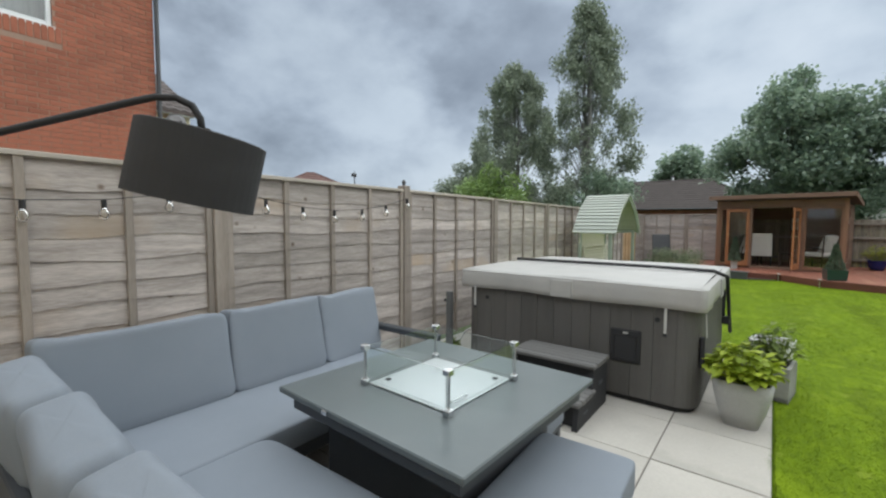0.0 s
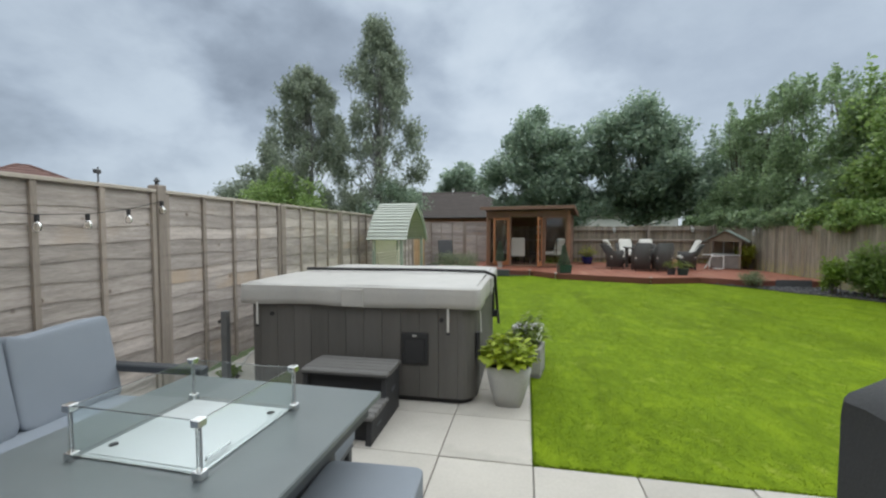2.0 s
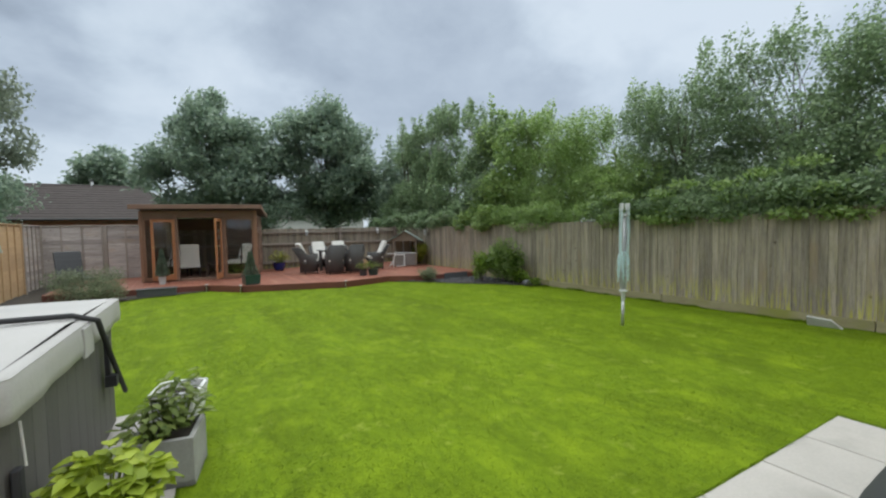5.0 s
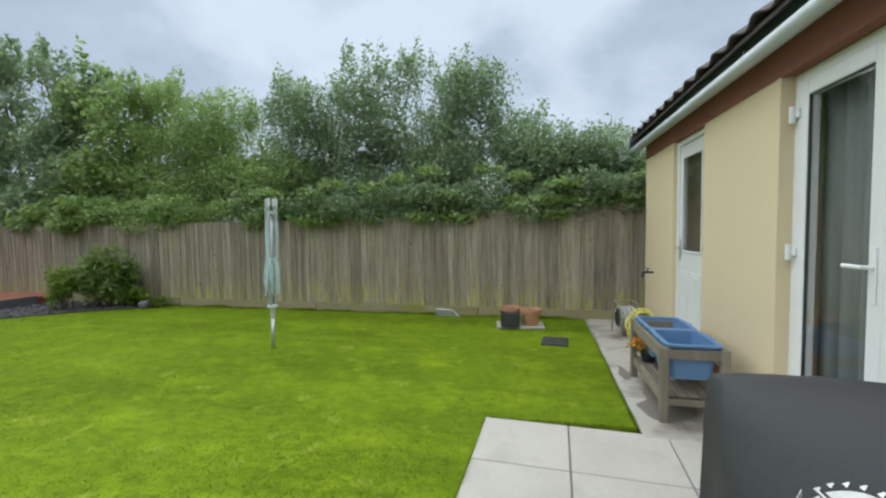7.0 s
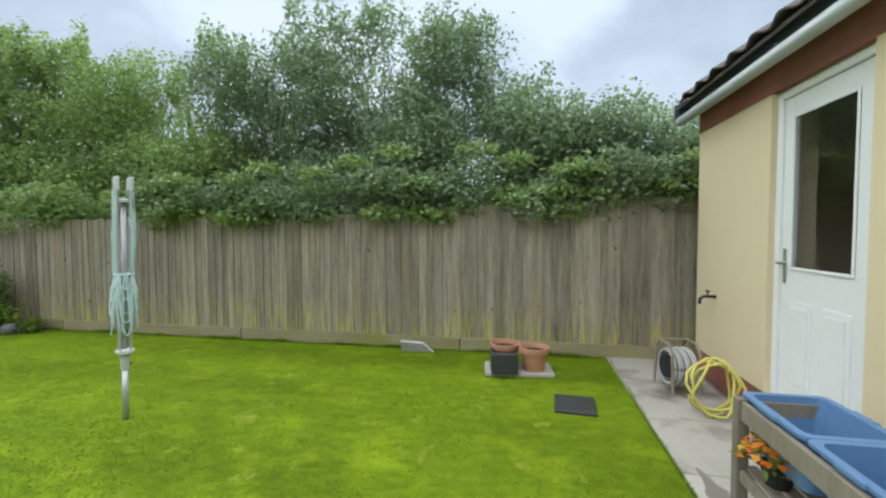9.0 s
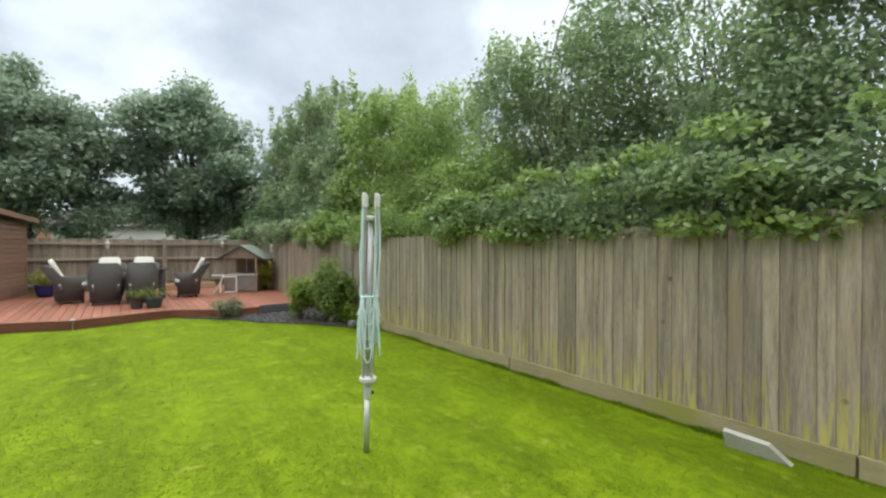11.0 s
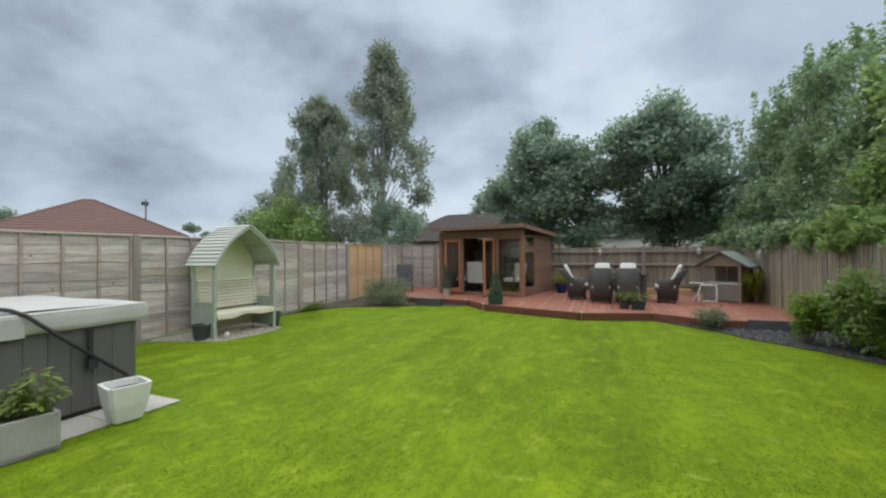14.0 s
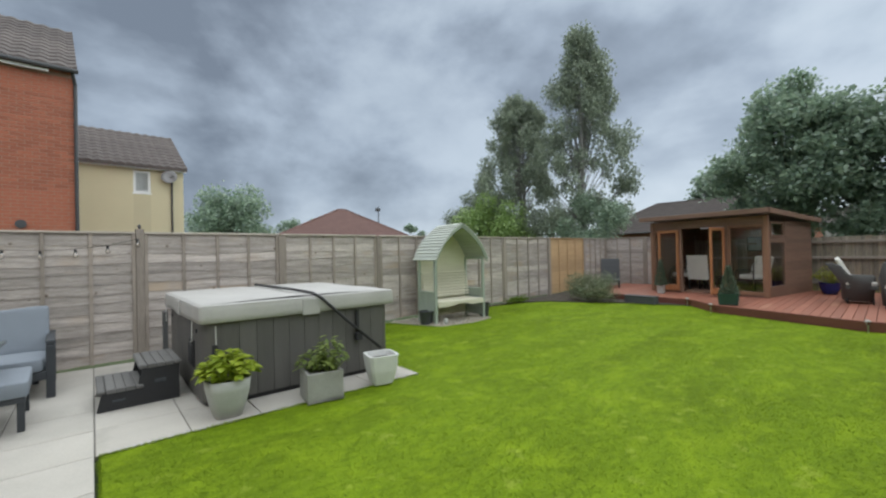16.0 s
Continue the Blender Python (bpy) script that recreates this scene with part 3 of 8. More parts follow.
def waney_board(length, seed, material):
    r = random.Random(seed)
    k = 18
    ph = [r.uniform(0, 6.3) for _ in range(3)]
    s = Shape()
    v = []
    for i in range(k + 1):
        y = length * i / k
        low = -0.012 + 0.010 * math.sin(y * 3.1 + ph[0]) + 0.007 * math.sin(y * 8.3 + ph[1]) + 0.003 * math.sin(y * 21 + ph[2])
        v += [(0.0, y, 0.15), (0.007, y, 0.15), (0.019, y, low), (0.010, y, low)]
    f = []
    for i in range(k):
        for q in range(4):
            f.append((4 * i + q, 4 * i + (q + 1) % 4, 4 * i + 4 + (q + 1) % 4, 4 * i + 4 + q))
    f += [(3, 2, 1, 0), (4 * k, 4 * k + 1, 4 * k + 2, 4 * k + 3)]
    return s.add(v, f).mesh("board", material)


POSTS = [-2.51, -0.48, 1.55, 3.58, 5.61, 7.66, 9.76, 11.95, 14.30, 16.60, 18.40]
board_sets = {}
TOP = 1.865
left_fence = thing("overlap_fence", pose(0, 0, 0), "weathered grey-brown overlap fence panels between wooden posts", "fence", kind="structure")
for i in range(len(POSTS) - 1):
    y0, y1 = POSTS[i] + 0.05, POSTS[i + 1] - 0.05
    w = round(y1 - y0, 2)
    new_panel = i == 8
    mat = ORANGE if new_panel else WANEY
    key = (w, new_panel)
    if key not in board_sets:
        board_sets[key] = [waney_board(w, 31 * k + 7, mat) for k in range(6)]
    tilt = math.degrees(math.atan2(-(fence_x(y1) - fence_x(y0)), w))
    panel = part("panel", Shape().box(-0.03, -0.006, 0.0, w, 0.06, TOP - 0.03), ORANGE if new_panel else BATTEN, left_fence,
                 "newer orange-brown fence panel" if new_panel else "", m=pose(fence_x(y0), y0, 0, 0, 0, tilt))
    for k in range(13):
        ob = new("board", random.choice(board_sets[key]))
        ob.parent = panel
        ob.matrix_basis = pose(random.uniform(-0.002, 0.002), 0, 0.075 + k * 0.1345, 0, 0, 0)
    for k in range(5):
        yy = 0.022 + (w - 0.044) * k / 4
        part("batten", Shape().box(0.016, 0.042, yy - 0.021, yy + 0.021, 0.05, TOP - 0.03, 0.003), ORANGE if new_panel else BATTEN, panel)
    part("cap", Shape().box(-0.01, 0.05, 0, w, TOP - 0.03, TOP, 0.004), ORANGE if new_panel else CAPWOOD, panel)
for i, y in enumerate(POSTS):
    top = 1.905 if i == 3 else 1.855
    post = part("post", Shape().box(-0.05, 0.06, -0.048, 0.048, -0.05, top, 0.006), BATTEN, left_fence, m=pose(fence_x(y), y, 0))
    if i == 3:
        part("finial", Shape().lathe([(0.012, 0), (0.02, 0.01), (0.014, 0.02), (0.027, 0.04), (0.012, 0.062), (0.003, 0.07)], 10, (0.005, 0, top)), DARKTRIM, post)

# two more panels close the corner behind the summerhouse
back_boards = [waney_board(1.50, 31 * k + 5, WANEY) for k in range(6)]
for x0 in (-3.40, -1.84):
    panel = part("panel", Shape().box(-0.03, -0.006, 0.0, 1.50, 0.06, TOP - 0.03), BATTEN, left_fence, m=pose(x0, 18.40, 0, 0, 0, -90))
    for k in range(13):
        ob = new("board", random.choice(back_boards))
        ob.parent = panel
        ob.matrix_basis = pose(random.uniform(-0.002, 0.002), 0, 0.075 + k * 0.1345, 0, 0, 0)
    for k in range(4):
        yy = 0.022 + 1.456 * k / 3
        part("batten", Shape().box(0.016, 0.042, yy - 0.021, yy + 0.021, 0.05, TOP - 0.03, 0.003), BATTEN, panel)
    part("cap", Shape().box(-0.01, 0.05, 0, 1.50, TOP - 0.03, TOP, 0.004), CAPWOOD, panel)
    part("post", Shape().box(1.506, 1.60, -0.05, 0.05, -0.05, 1.855, 0.006), BATTEN, left_fence, m=pose(x0, 18.40, 0))

# ---- right fence: feather-edge boards, gravel board ----
RX = 8.27


def feather(height, seed, material=FEATHER, w=0.125):
    r = random.Random(seed)
    s = Shape()
    h = height + r.uniform(-0.008, 0.008)
    cup = r.uniform(-0.003, 0.003)
    v = []
    for z in (0, h * 0.33, h * 0.66, h):
        b2 = cup * math.sin(z * 2)
        v += [(b2, 0, z), (b2 - 0.015, 0, z), (b2 - 0.007, w, z), (b2, w, z)]
    f = []
    for i in range(3):
        for q in range(4):
            f.append((4 * i + q, 4 * i + (q + 1) % 4, 4 * i + 4 + (q + 1) % 4, 4 * i + 4 + q))
    f += [(3, 2, 1, 0), (12, 13, 14, 15)]
    return s.add(v, f).mesh("board", material)


boards = {h: [feather(1.51 + 0.03 * h, 10 * h + k) for k in range(4)] for h in range(7)}
right_fence = thing("board_fence", pose(RX, 0, 0), "weathered grey-brown fence of upright boards, green with algae low down", "fence", kind="structure")
y = 0.30
while y < 18.35:
    ob = new("board", random.choice(boards[max(0, min(6, int((5.4 - y) / 0.62)))]))
    ob.parent = right_fence
    ob.matrix_basis = pose(random.uniform(-0.003, 0.003), y, 0.11 + random.uniform(-0.008, 0.012), random.uniform(-0.25, 0.25), 0, 0)
    y += 0.105 + random.uniform(-0.014, 0.014)
yy = 0.3
while yy < 18.3:
    part("gravel_board", Shape().box(-0.03, -0.004, yy + 0.005, min(yy + 2.98, 18.36), -0.05, 0.135, 0.003), GRAVELB, right_fence)
    yy += 2.99
for k in range(7):
    part("post", Shape().box(0.03, 0.13, 0.3 + k * 3 - 0.05, 0.3 + k * 3 + 0.05, -0.05, 1.62), BATTEN, right_fence)
for z in (0.4, 1.0, 1.45):
    part("rail", Shape().box(0.002, 0.05, 0.3, 18.36, z - 0.04, z + 0.04), BATTEN, right_fence)

# ---- rear fence: boards behind rails and posts ----
RY = 18.4
rear_fence = thing("rear_fence", pose(0, RY, 0), "grey weathered board fence with its rails and posts showing", "fence", kind="structure")
rear_boards = [feather(1.60, 70 + k) for k in range(5)]
x = -0.30
while x < 8.45:
    ob = new("board", random.choice(rear_boards))
    ob.parent = rear_fence
    ob.matrix_basis = pose(x, 0.05 + random.uniform(-0.003, 0.003), 0.06 + random.uniform(-0.01, 0.015), 0, 0, -90)
    x += 0.110 + random.uniform(-0.004, 0.004)
for z in (0.38, 1.08, 1.52):
    part("rail", Shape().box(-0.30, 8.46, -0.035, 0.02, z - 0.035, z + 0.035, 0.005), BATTEN, rear_fence)
for x in (2.0, 5.72, 8.2):
    part("post", Shape().box(x - 0.05, x + 0.05, -0.075, 0.03, -0.05, 1.70, 0.006), BATTEN, rear_fence)

# ---- house extension: cream render over a brick plinth ----
HX0, HX1, HY = 0.9, 7.93, 0.80
house = thing("house", pose(0, 0, 0), "cream rendered single-storey house wing with brown tiled roof", "house", kind="structure")
D1 = (5.81, 6.70, 0.14, 2.39)
D2 = (3.03, 4.555, 0.14, 2.39)


def wall_run(y0, y1, z0, z1, material, name, doors):
    xs = [HX0]
    for d in sorted(doors):
        s = Shape().box(xs[-1], d[0], y0, y1, z0, z1)
        part(name, s, material, house)
        xs.append(d[1])
        if d[3] < z1:
            part(name, Shape().box(d[0], d[1], y0, y1, d[3], z1), material, house)
    part(name, Shape().box(xs[-1], HX1, y0, y1, z0, z1), material, house)


wall_run(HY - 0.3, HY, 0.24, 2.39, RENDERED, "wall", (D1, D2))
wall_run(HY - 0.3, HY - 0.012, -0.05, 0.24, TERRACOTTA_BAND, "plinth", ((D1[0], D1[1], 0, 0.3), (D2[0], D2[1], 0, 0.3)))
for d in (D1, D2):
    part("plinth", Shape().box(d[0], d[1], HY - 0.3, HY - 0.02, -0.05, 0.12), TERRACOTTA_BAND, house)
part("wall", Shape().box(HX1 - 0.3, HX1, -5, HY - 0.3, -0.05, 2.39), RENDERED, house)
part("wall", Shape().box(HX0, HX0 + 0.3, -5, HY - 0.3, -0.05, 2.39), RENDERED, house)
part("brick_band", Shape().box(HX0, HX1 + 0.004, HY - 0.3, HY + 0.006, 2.39, 2.585), TERRACOTTA_BAND, house)
part("soffit", Shape().box(HX0 - 0.2, HX1 + 0.05, HY - 0.3, HY + 0.10, 2.585, 2.60), UPVC, house)
part("fascia_board", Shape().box(HX0 - 0.2, HX1 + 0.05, HY + 0.10, HY + 0.118, 2.57, 2.72), SLATEBLUE, house, "dark slate-blue fascia board")
part("gutter", Shape().tube([(HX0 - 0.2, HY + 0.165, 2.532), (HX1 + 0.07, HY + 0.165, 2.532)], 0.046, 12), PALEGUTTER, house, "pale grey half-round gutter", smooth=True)
for k in range(9):
    gx0 = HX0 + 0.3 + 0.85 * k
    part("gutter_bracket", Shape().box(gx0 - 0.012, gx0 + 0.012, HY + 0.118, HY + 0.20, 2.572, 2.586, 0.003), SLATEBLUE, house)
# roof: courses of tiles rising away from the garden
slope = math.radians(33)
tile = Shape()
K = 10
tv = []
for i in range(K + 1):
    a = i / K
    zz = 0.022 * math.sin(a * math.pi * 2)
    tv += [(a * 0.30, 0.0, zz), (a * 0.30, -0.36, zz - 0.012), (a * 0.30, 0.0, zz - 0.014), (a * 0.30, -0.36, zz - 0.026)]
tf = []
for i in range(K):
    o = 4 * i
    tf += [(o, o + 4, o + 5, o + 1), (o + 2, o + 3, o + 7, o + 6), (o, o + 2, o + 6, o + 4)]
tile.add(tv, tf)
tile_mesh = tile.mesh("roof_tile", ROOFTILE)
n_tiles = int((HX1 + 0.14 - HX0 + 0.2) / 0.30)
for row in range(6):
    for k in range(n_tiles):
        ob = new("roof_tile", tile_mesh)
        ob.parent = house
        up = row * 0.31
        ob.matrix_basis = pose(HX0 - 0.2 + k * 0.30, HY + 0.235 - up * math.cos(slope), 2.700 + up * math.sin(slope) + 0.012, -33, 0, 0)
L5 = 5.2
part("roof_slope", Shape().add([(HX0 - 0.2, HY + 0.19, 2.685), (HX1 + 0.07, HY + 0.19, 2.685), (HX1 + 0.07, HY + 0.19 - L5 * math.cos(slope), 2.685 + L5 * math.sin(slope)),
                                (HX0 - 0.2, HY + 0.19 - L5 * math.cos(slope), 2.685 + L5 * math.sin(slope)),
                                (HX0 - 0.2, HY + 0.19, 2.655), (HX1 + 0.07, HY + 0.19, 2.655), (HX1 + 0.07, HY + 0.19 - L5 * math.cos(slope), 2.655 + L5 * math.sin(slope)),
                                (HX0 - 0.2, HY + 0.19 - L5 * math.cos(slope), 2.655 + L5 * math.sin(slope))],
                               [(0, 1, 2, 3), (7, 6, 5, 4), (0, 4, 5, 1), (1, 5, 6, 2), (2, 6, 7, 3), (3, 7, 4, 0)]), ROOFTILE, house)
part("gable_end", Shape().add([(HX1 - 0.02, HY, 2.39), (HX1 - 0.02, -5, 2.39), (HX1 - 0.02, -3.6, 5.2), (HX1 - 0.3, HY, 2.39), (HX1 - 0.3, -5, 2.39), (HX1 - 0.3, -3.6, 5.2)],
                              [(0, 1, 2), (5, 4, 3), (0, 3, 4, 1), (1, 4, 5, 2), (2, 5, 3, 0)]), RENDERED, house)
part("barge_board", Shape().add([(HX1 + 0.075, HY + 0.21, 2.545), (HX1 + 0.095, HY + 0.21, 2.545), (HX1 + 0.095, HY + 0.21, 2.70), (HX1 + 0.075, HY + 0.21, 2.70),
                                 (HX1 + 0.075, -3.9, 5.32), (HX1 + 0.095, -3.9, 5.32), (HX1 + 0.095, -3.9, 5.48), (HX1 + 0.075, -3.9, 5.48)],
                                [(0, 1, 2, 3), (7, 6, 5, 4), (0, 4, 5, 1), (1, 5, 6, 2), (2, 6, 7, 3), (3, 7, 4, 0)]), SLATEBLUE, house)
# main house wall behind the patio, and the room behind the glass doors
part("wall", Shape().box(-3.4, 0.9, -3.1, -2.8, -0.05, 5.0), RENDERED, house)
part("room_wall", Shape().box(1.3, 7.6, -3.0, -2.9, 0.0, 2.5), DARKROOM, house)
part("room_floor", Shape().box(1.2, 7.63, -3.0, 0.5, 0.0, 0.12), DARKROOM, house)
part("room_ceiling", Shape().box(1.2, 7.63, -3.0, 0.5, 2.43, 2.5), DARKROOM, house)


def upvc_frame(s, x0, x1, z0, z1, y0, y1, w):
    s.box(x0, x0 + w, y0, y1, z0, z1, 0.006)
    s.box(x1 - w, x1, y0, y1, z0, z1, 0.006)
    s.box(x0 + w, x1 - w, y0, y1, z0, z0 + w, 0.006)
    s.box(x0 + w, x1 - w, y0, y1, z1 - w, z1, 0.006)
    return s


# back door: white, glazed upper half
door = thing("door_1", pose(0, 0.032, 0), "white panelled back door, glazed in its upper half", "door", kind="structure")
part("door_frame", upvc_frame(Shape(), D1[0], D1[1], 0.12, D1[3], 0.66, 0.73, 0.06), UPVC, door)
leaf = Shape()
lx0, lx1, lz0, lz1 = D1[0] + 0.065, D1[1] - 0.065, 0.18, D1[3] - 0.065
leaf.box(lx0, lx1, 0.672, 0.712, lz0, 1.16, 0.004)
leaf.box(lx0, lx0 + 0.10, 0.672, 0.712, 1.16, lz1, 0.004).box(lx1 - 0.10, lx1, 0.672, 0.712, 1.16, lz1, 0.004)
leaf.box(lx0 + 0.10, lx1 - 0.10, 0.672, 0.712, lz1 - 0.13, lz1, 0.004)
for a, b2 in ((lx0 + 0.10, lx0 + 0.345), (lx0 + 0.425, lx1 - 0.10)):
    leaf.box(a, b2, 0.712, 0.719, 0.36, 0.95, 0.007)
    leaf.box(a + 0.04, b2 - 0.04, 0.719, 0.726, 0.40, 0.91, 0.006)
part("door_leaf", leaf, UPVC, door)
bead = upvc_frame(Shape(), lx0 + 0.095, lx1 - 0.095, 1.155, lz1 - 0.125, 0.712, 0.722, 0.022)
part("glazing_bead", bead, UPVC, door)
part("pane", Shape().box(lx0 + 0.10, lx1 - 0.10, 0.69, 0.696, 1.16, lz1 - 0.13), PANEGLASS, door).visible_shadow = False
STEEL = surf("brushed_steel", (0.55, 0.55, 0.56), scale=3, fine=60, rough=0.35, metal=1.0, bump=0.05)
part("door_handle", Shape().box(lx1 - 0.06, lx1 - 0.03, 0.712, 0.722, 1.06, 1.30, 0.004).tube([(lx1 - 0.045, 0.72, 1.2), (lx1 - 0.045, 0.765, 1.2), (lx1 - 0.15, 0.77, 1.2)], 0.009),
     STEEL, door, "steel lever handle")
part("door_sill", Shape().box(D1[0], D1[1], 0.60, 0.86, 0.12, 0.15, 0.006), UPVC, door)

# patio doors: white frames, dark glass, hinges, curtain behind
pd = thing("door_2", pose(0, 0, 0), "closed white double patio doors with large panes", "door", kind="structure")
part("door_frame", upvc_frame(Shape(), D2[0], D2[1], 0.12, D2[3], 0.63, 0.72, 0.065), UPVC, pd)
mid = (D2[0] + D2[1]) / 2
for a, b2, hinge in ((D2[0] + 0.068, mid - 0.002, -1), (mid + 0.002, D2[1] - 0.068, 1)):
    lf = part("door_leaf", upvc_frame(Shape(), a, b2, 0.20, D2[3] - 0.068, 0.655, 0.735, 0.092), UPVC, pd)
    part("gasket", upvc_frame(Shape(), a + 0.090, b2 - 0.090, 0.290, D2[3] - 0.158, 0.700, 0.729, 0.008), DARKTRIM, lf)
    part("pane", Shape().box(a + 0.090, b2 - 0.090, 0.706, 0.722, 0.290, D2[3] - 0.158), PANEGLASS, lf).visible_shadow = False
    hx = b2 + 0.012 if hinge > 0 else a - 0.012
    for hz in (0.40, 1.28, 2.14):
        part("hinge", Shape().box(hx - 0.045, hx + 0.045, 0.735, 0.752, hz - 0.03, hz + 0.03, 0.005).tube([(hx, 0.762, hz - 0.055), (hx, 0.762, hz + 0.045)], 0.017, 10), UPVC, pd)
    if hinge > 0:
        part("door_handle", Shape().box(a + 0.025, a + 0.06, 0.735, 0.745, 1.06, 1.34, 0.004).tube([(a + 0.042, 0.74, 1.24), (a + 0.042, 0.79, 1.24), (a + 0.165, 0.795, 1.24)], 0.011), UPVC, lf)
part("door_sill", Shape().box(D2[0] - 0.04, D2[1] + 0.06, 0.60, 0.90, 0.12, 0.16, 0.008), UPVC, pd)
DIMCURTAIN = surf("dim_grey_curtain", (0.26, 0.28, 0.275), (0.17, 0.185, 0.18), scale=3, fine=120, rough=0.95, stretch=(9, 9, 0.3))
cur = Shape()
cv, cf = [], []
for i in range(61):
    xx = 3.06 + 1.46 * i / 60
    yy = 0.565 + 0.035 * math.sin(i * 1.05) + 0.012 * math.sin(i * 2.7)
    cv += [(xx, yy, 0.14), (xx, yy, 2.37)]
    if i:
        cf.append((2 * i - 2, 2 * i, 2 * i + 1, 2 * i - 1))
cur.add(cv, cf)
c = solo("curtain", cur, DIMCURTAIN, "grey curtain gathered behind the patio doors", "curtain", smooth=True)
sol = c.modifiers.new("thickness", "SOLIDIFY")
sol.thickness = 0.004

# ---- deck ----
DECK_EDGE = [(-2.6, 14.75), (0.80, 14.32), (1.50, 13.48), (3.93, 12.58), (5.40, 12.98), (6.30, 12.35), (8.05, 12.35), (8.44, 12.75)]
DZ = 0.16
deck = thing("deck", pose(0, 0, 0), "red-brown stained timber deck with an angled front edge", "deck", kind="structure")
outline = DECK_EDGE + [(8.44, 18.3), (-2.6, 18.3)]
part("joists", Shape().prism(outline, -0.05, DZ - 0.03), DECKEDGE, deck)
for (x0, y0), (x1, y1) in zip(DECK_EDGE, DECK_EDGE[1:]):
    d = Vector((x1 - x0, y1 - y0, 0))
    part("fascia_board", Shape().box(0, d.length, -0.024, 0, -0.03, DZ - 0.004, 0.004), DECKEDGE, deck, m=pose(x0, y0, 0, 0, 0, math.degrees(math.atan2(d.y, d.x))))


def front_y(x):
    for (x0, y0), (x1, y1) in zip(DECK_EDGE, DECK_EDGE[1:]):
        if x0 <= x <= x1:
            return y0 + (y1 - y0) * (x - x0) / (x1 - x0)
    return 14.5


x = -2.6
while x < 8.44:
    w = min(0.138, 8.44 - x)
    a, b2 = front_y(x), front_y(x + w)
    s = Shape()
    s.add([(x, a - 0.02, DZ - 0.028), (x + w, b2 - 0.02, DZ - 0.028), (x + w, 18.3, DZ - 0.028), (x, 18.3, DZ - 0.028),
           (x + 0.002, a - 0.02, DZ), (x + w - 0.002, b2 - 0.02, DZ), (x + w - 0.002, 18.3, DZ), (x + 0.002, 18.3, DZ)],
          [(3, 2, 1, 0), (4, 5, 6, 7), (0, 1, 5, 4), (1, 2, 6, 5), (2, 3, 7, 6), (3, 0, 4, 7)])
    part("plank", s, DECK, deck)
    x += w + 0.006

# ---- trees and hedge beyond the fences ----
HEDGE = leafy("hedge_leaves", (0.135, 0.205, 0.115), (0.325, 0.435, 0.225), rough=0.42, gloss=0.85)
HEDGE_LIGHT = leafy("light_hedge_leaves", (0.155, 0.25, 0.078), (0.36, 0.49, 0.16), rough=0.42, gloss=0.85)
MAPLE = leafy("maple_leaves", (0.15, 0.225, 0.175), (0.34, 0.43, 0.295), rough=0.36, gloss=1.0)
BIRCH = leafy("birch_leaves", (0.16, 0.195, 0.15), (0.335, 0.385, 0.28), through_light=0.4)
BARK = surf("bark", (0.13, 0.105, 0.08), (0.06, 0.048, 0.038), scale=6, fine=40, rough=0.95, bump=0.8, stretch=(3, 3, 0.6), depth=0.02)
BIRCHBARK = surf("birch_bark", (0.30, 0.29, 0.27), (0.10, 0.095, 0.09), scale=4, fine=25, rough=0.85, stretch=(1, 1, 5))


def limb(s, p0, p1, r0, r1, rng, n=5):
    p0, p1 = Vector(p0), Vector(p1)
    side = Vector(rng.normal(size=3)) * (p1 - p0).length * 0.07
    pts = [p0.lerp(p1, i / n) + side * math.sin(math.pi * i / n) for i in range(n + 1)]
    s.tube(pts, r0, 7, r1)


def tree(name, x, y, clumps, leaves, size, mat, bark, label, group="", trunk_r=0.16, trunk_top=None, droop=0.0, ratio=0.6, seed=1, fork=1.2, shell=0.35, category="tree"):
    """A trunk with limbs to every clump, and a crown of single leaves in the clumps."""
    rng = np.random.default_rng(seed)
    t = thing(name, pose(x, y, -0.05), label, category, group)
    s = Shape()
    top = trunk_top or max(c[2] for c in clumps) * 0.75
    limb(s, (0, 0, 0), (rng.normal() * 0.1, rng.normal() * 0.1, top), trunk_r, trunk_r * 0.3, rng, 7)
    for cx, cy, cz, rx, ry, rz in clumps:
        z0 = min(top * 0.95, max(fork, cz * 0.55))
        limb(s, (0, 0, z0), (cx, cy, cz), trunk_r * 0.17, trunk_r * 0.03, rng)
    part("trunk", s, bark, t, smooth=True)
    vol = np.array([c[3] * c[4] + c[4] * c[5] for c in clumps])
    pts = []
    for c, v in zip(clumps, vol / vol.sum()):
        k = max(20, int(leaves * v))
        pts.append(clump_points(rng, c[:3], c[3:], k, shell))
    P = np.concatenate(pts)
    part("crown", quads_mesh("crown", leaf_quads(rng, P, size, ratio, droop), mat), None, t)
    return t


def hedge_top(y):
    ys = [-1.5, 0.3, 1.0, 1.9, 2.3, 2.7, 3.4, 4.0, 5.0, 6.0, 7.0, 7.8, 8.8, 9.8, 10.7, 12.0, 13.7, 15.0, 17.0, 19.5, 22]
    zs = [3.2, 3.25, 3.5, 3.4, 3.9, 4.4, 4.75, 5.15, 5.45, 5.2, 4.9, 4.75, 4.75, 5.05, 5.3, 5.3, 6.15, 6.4, 6.9, 6.8, 6.4]
    return float(np.interp(y, ys, zs))


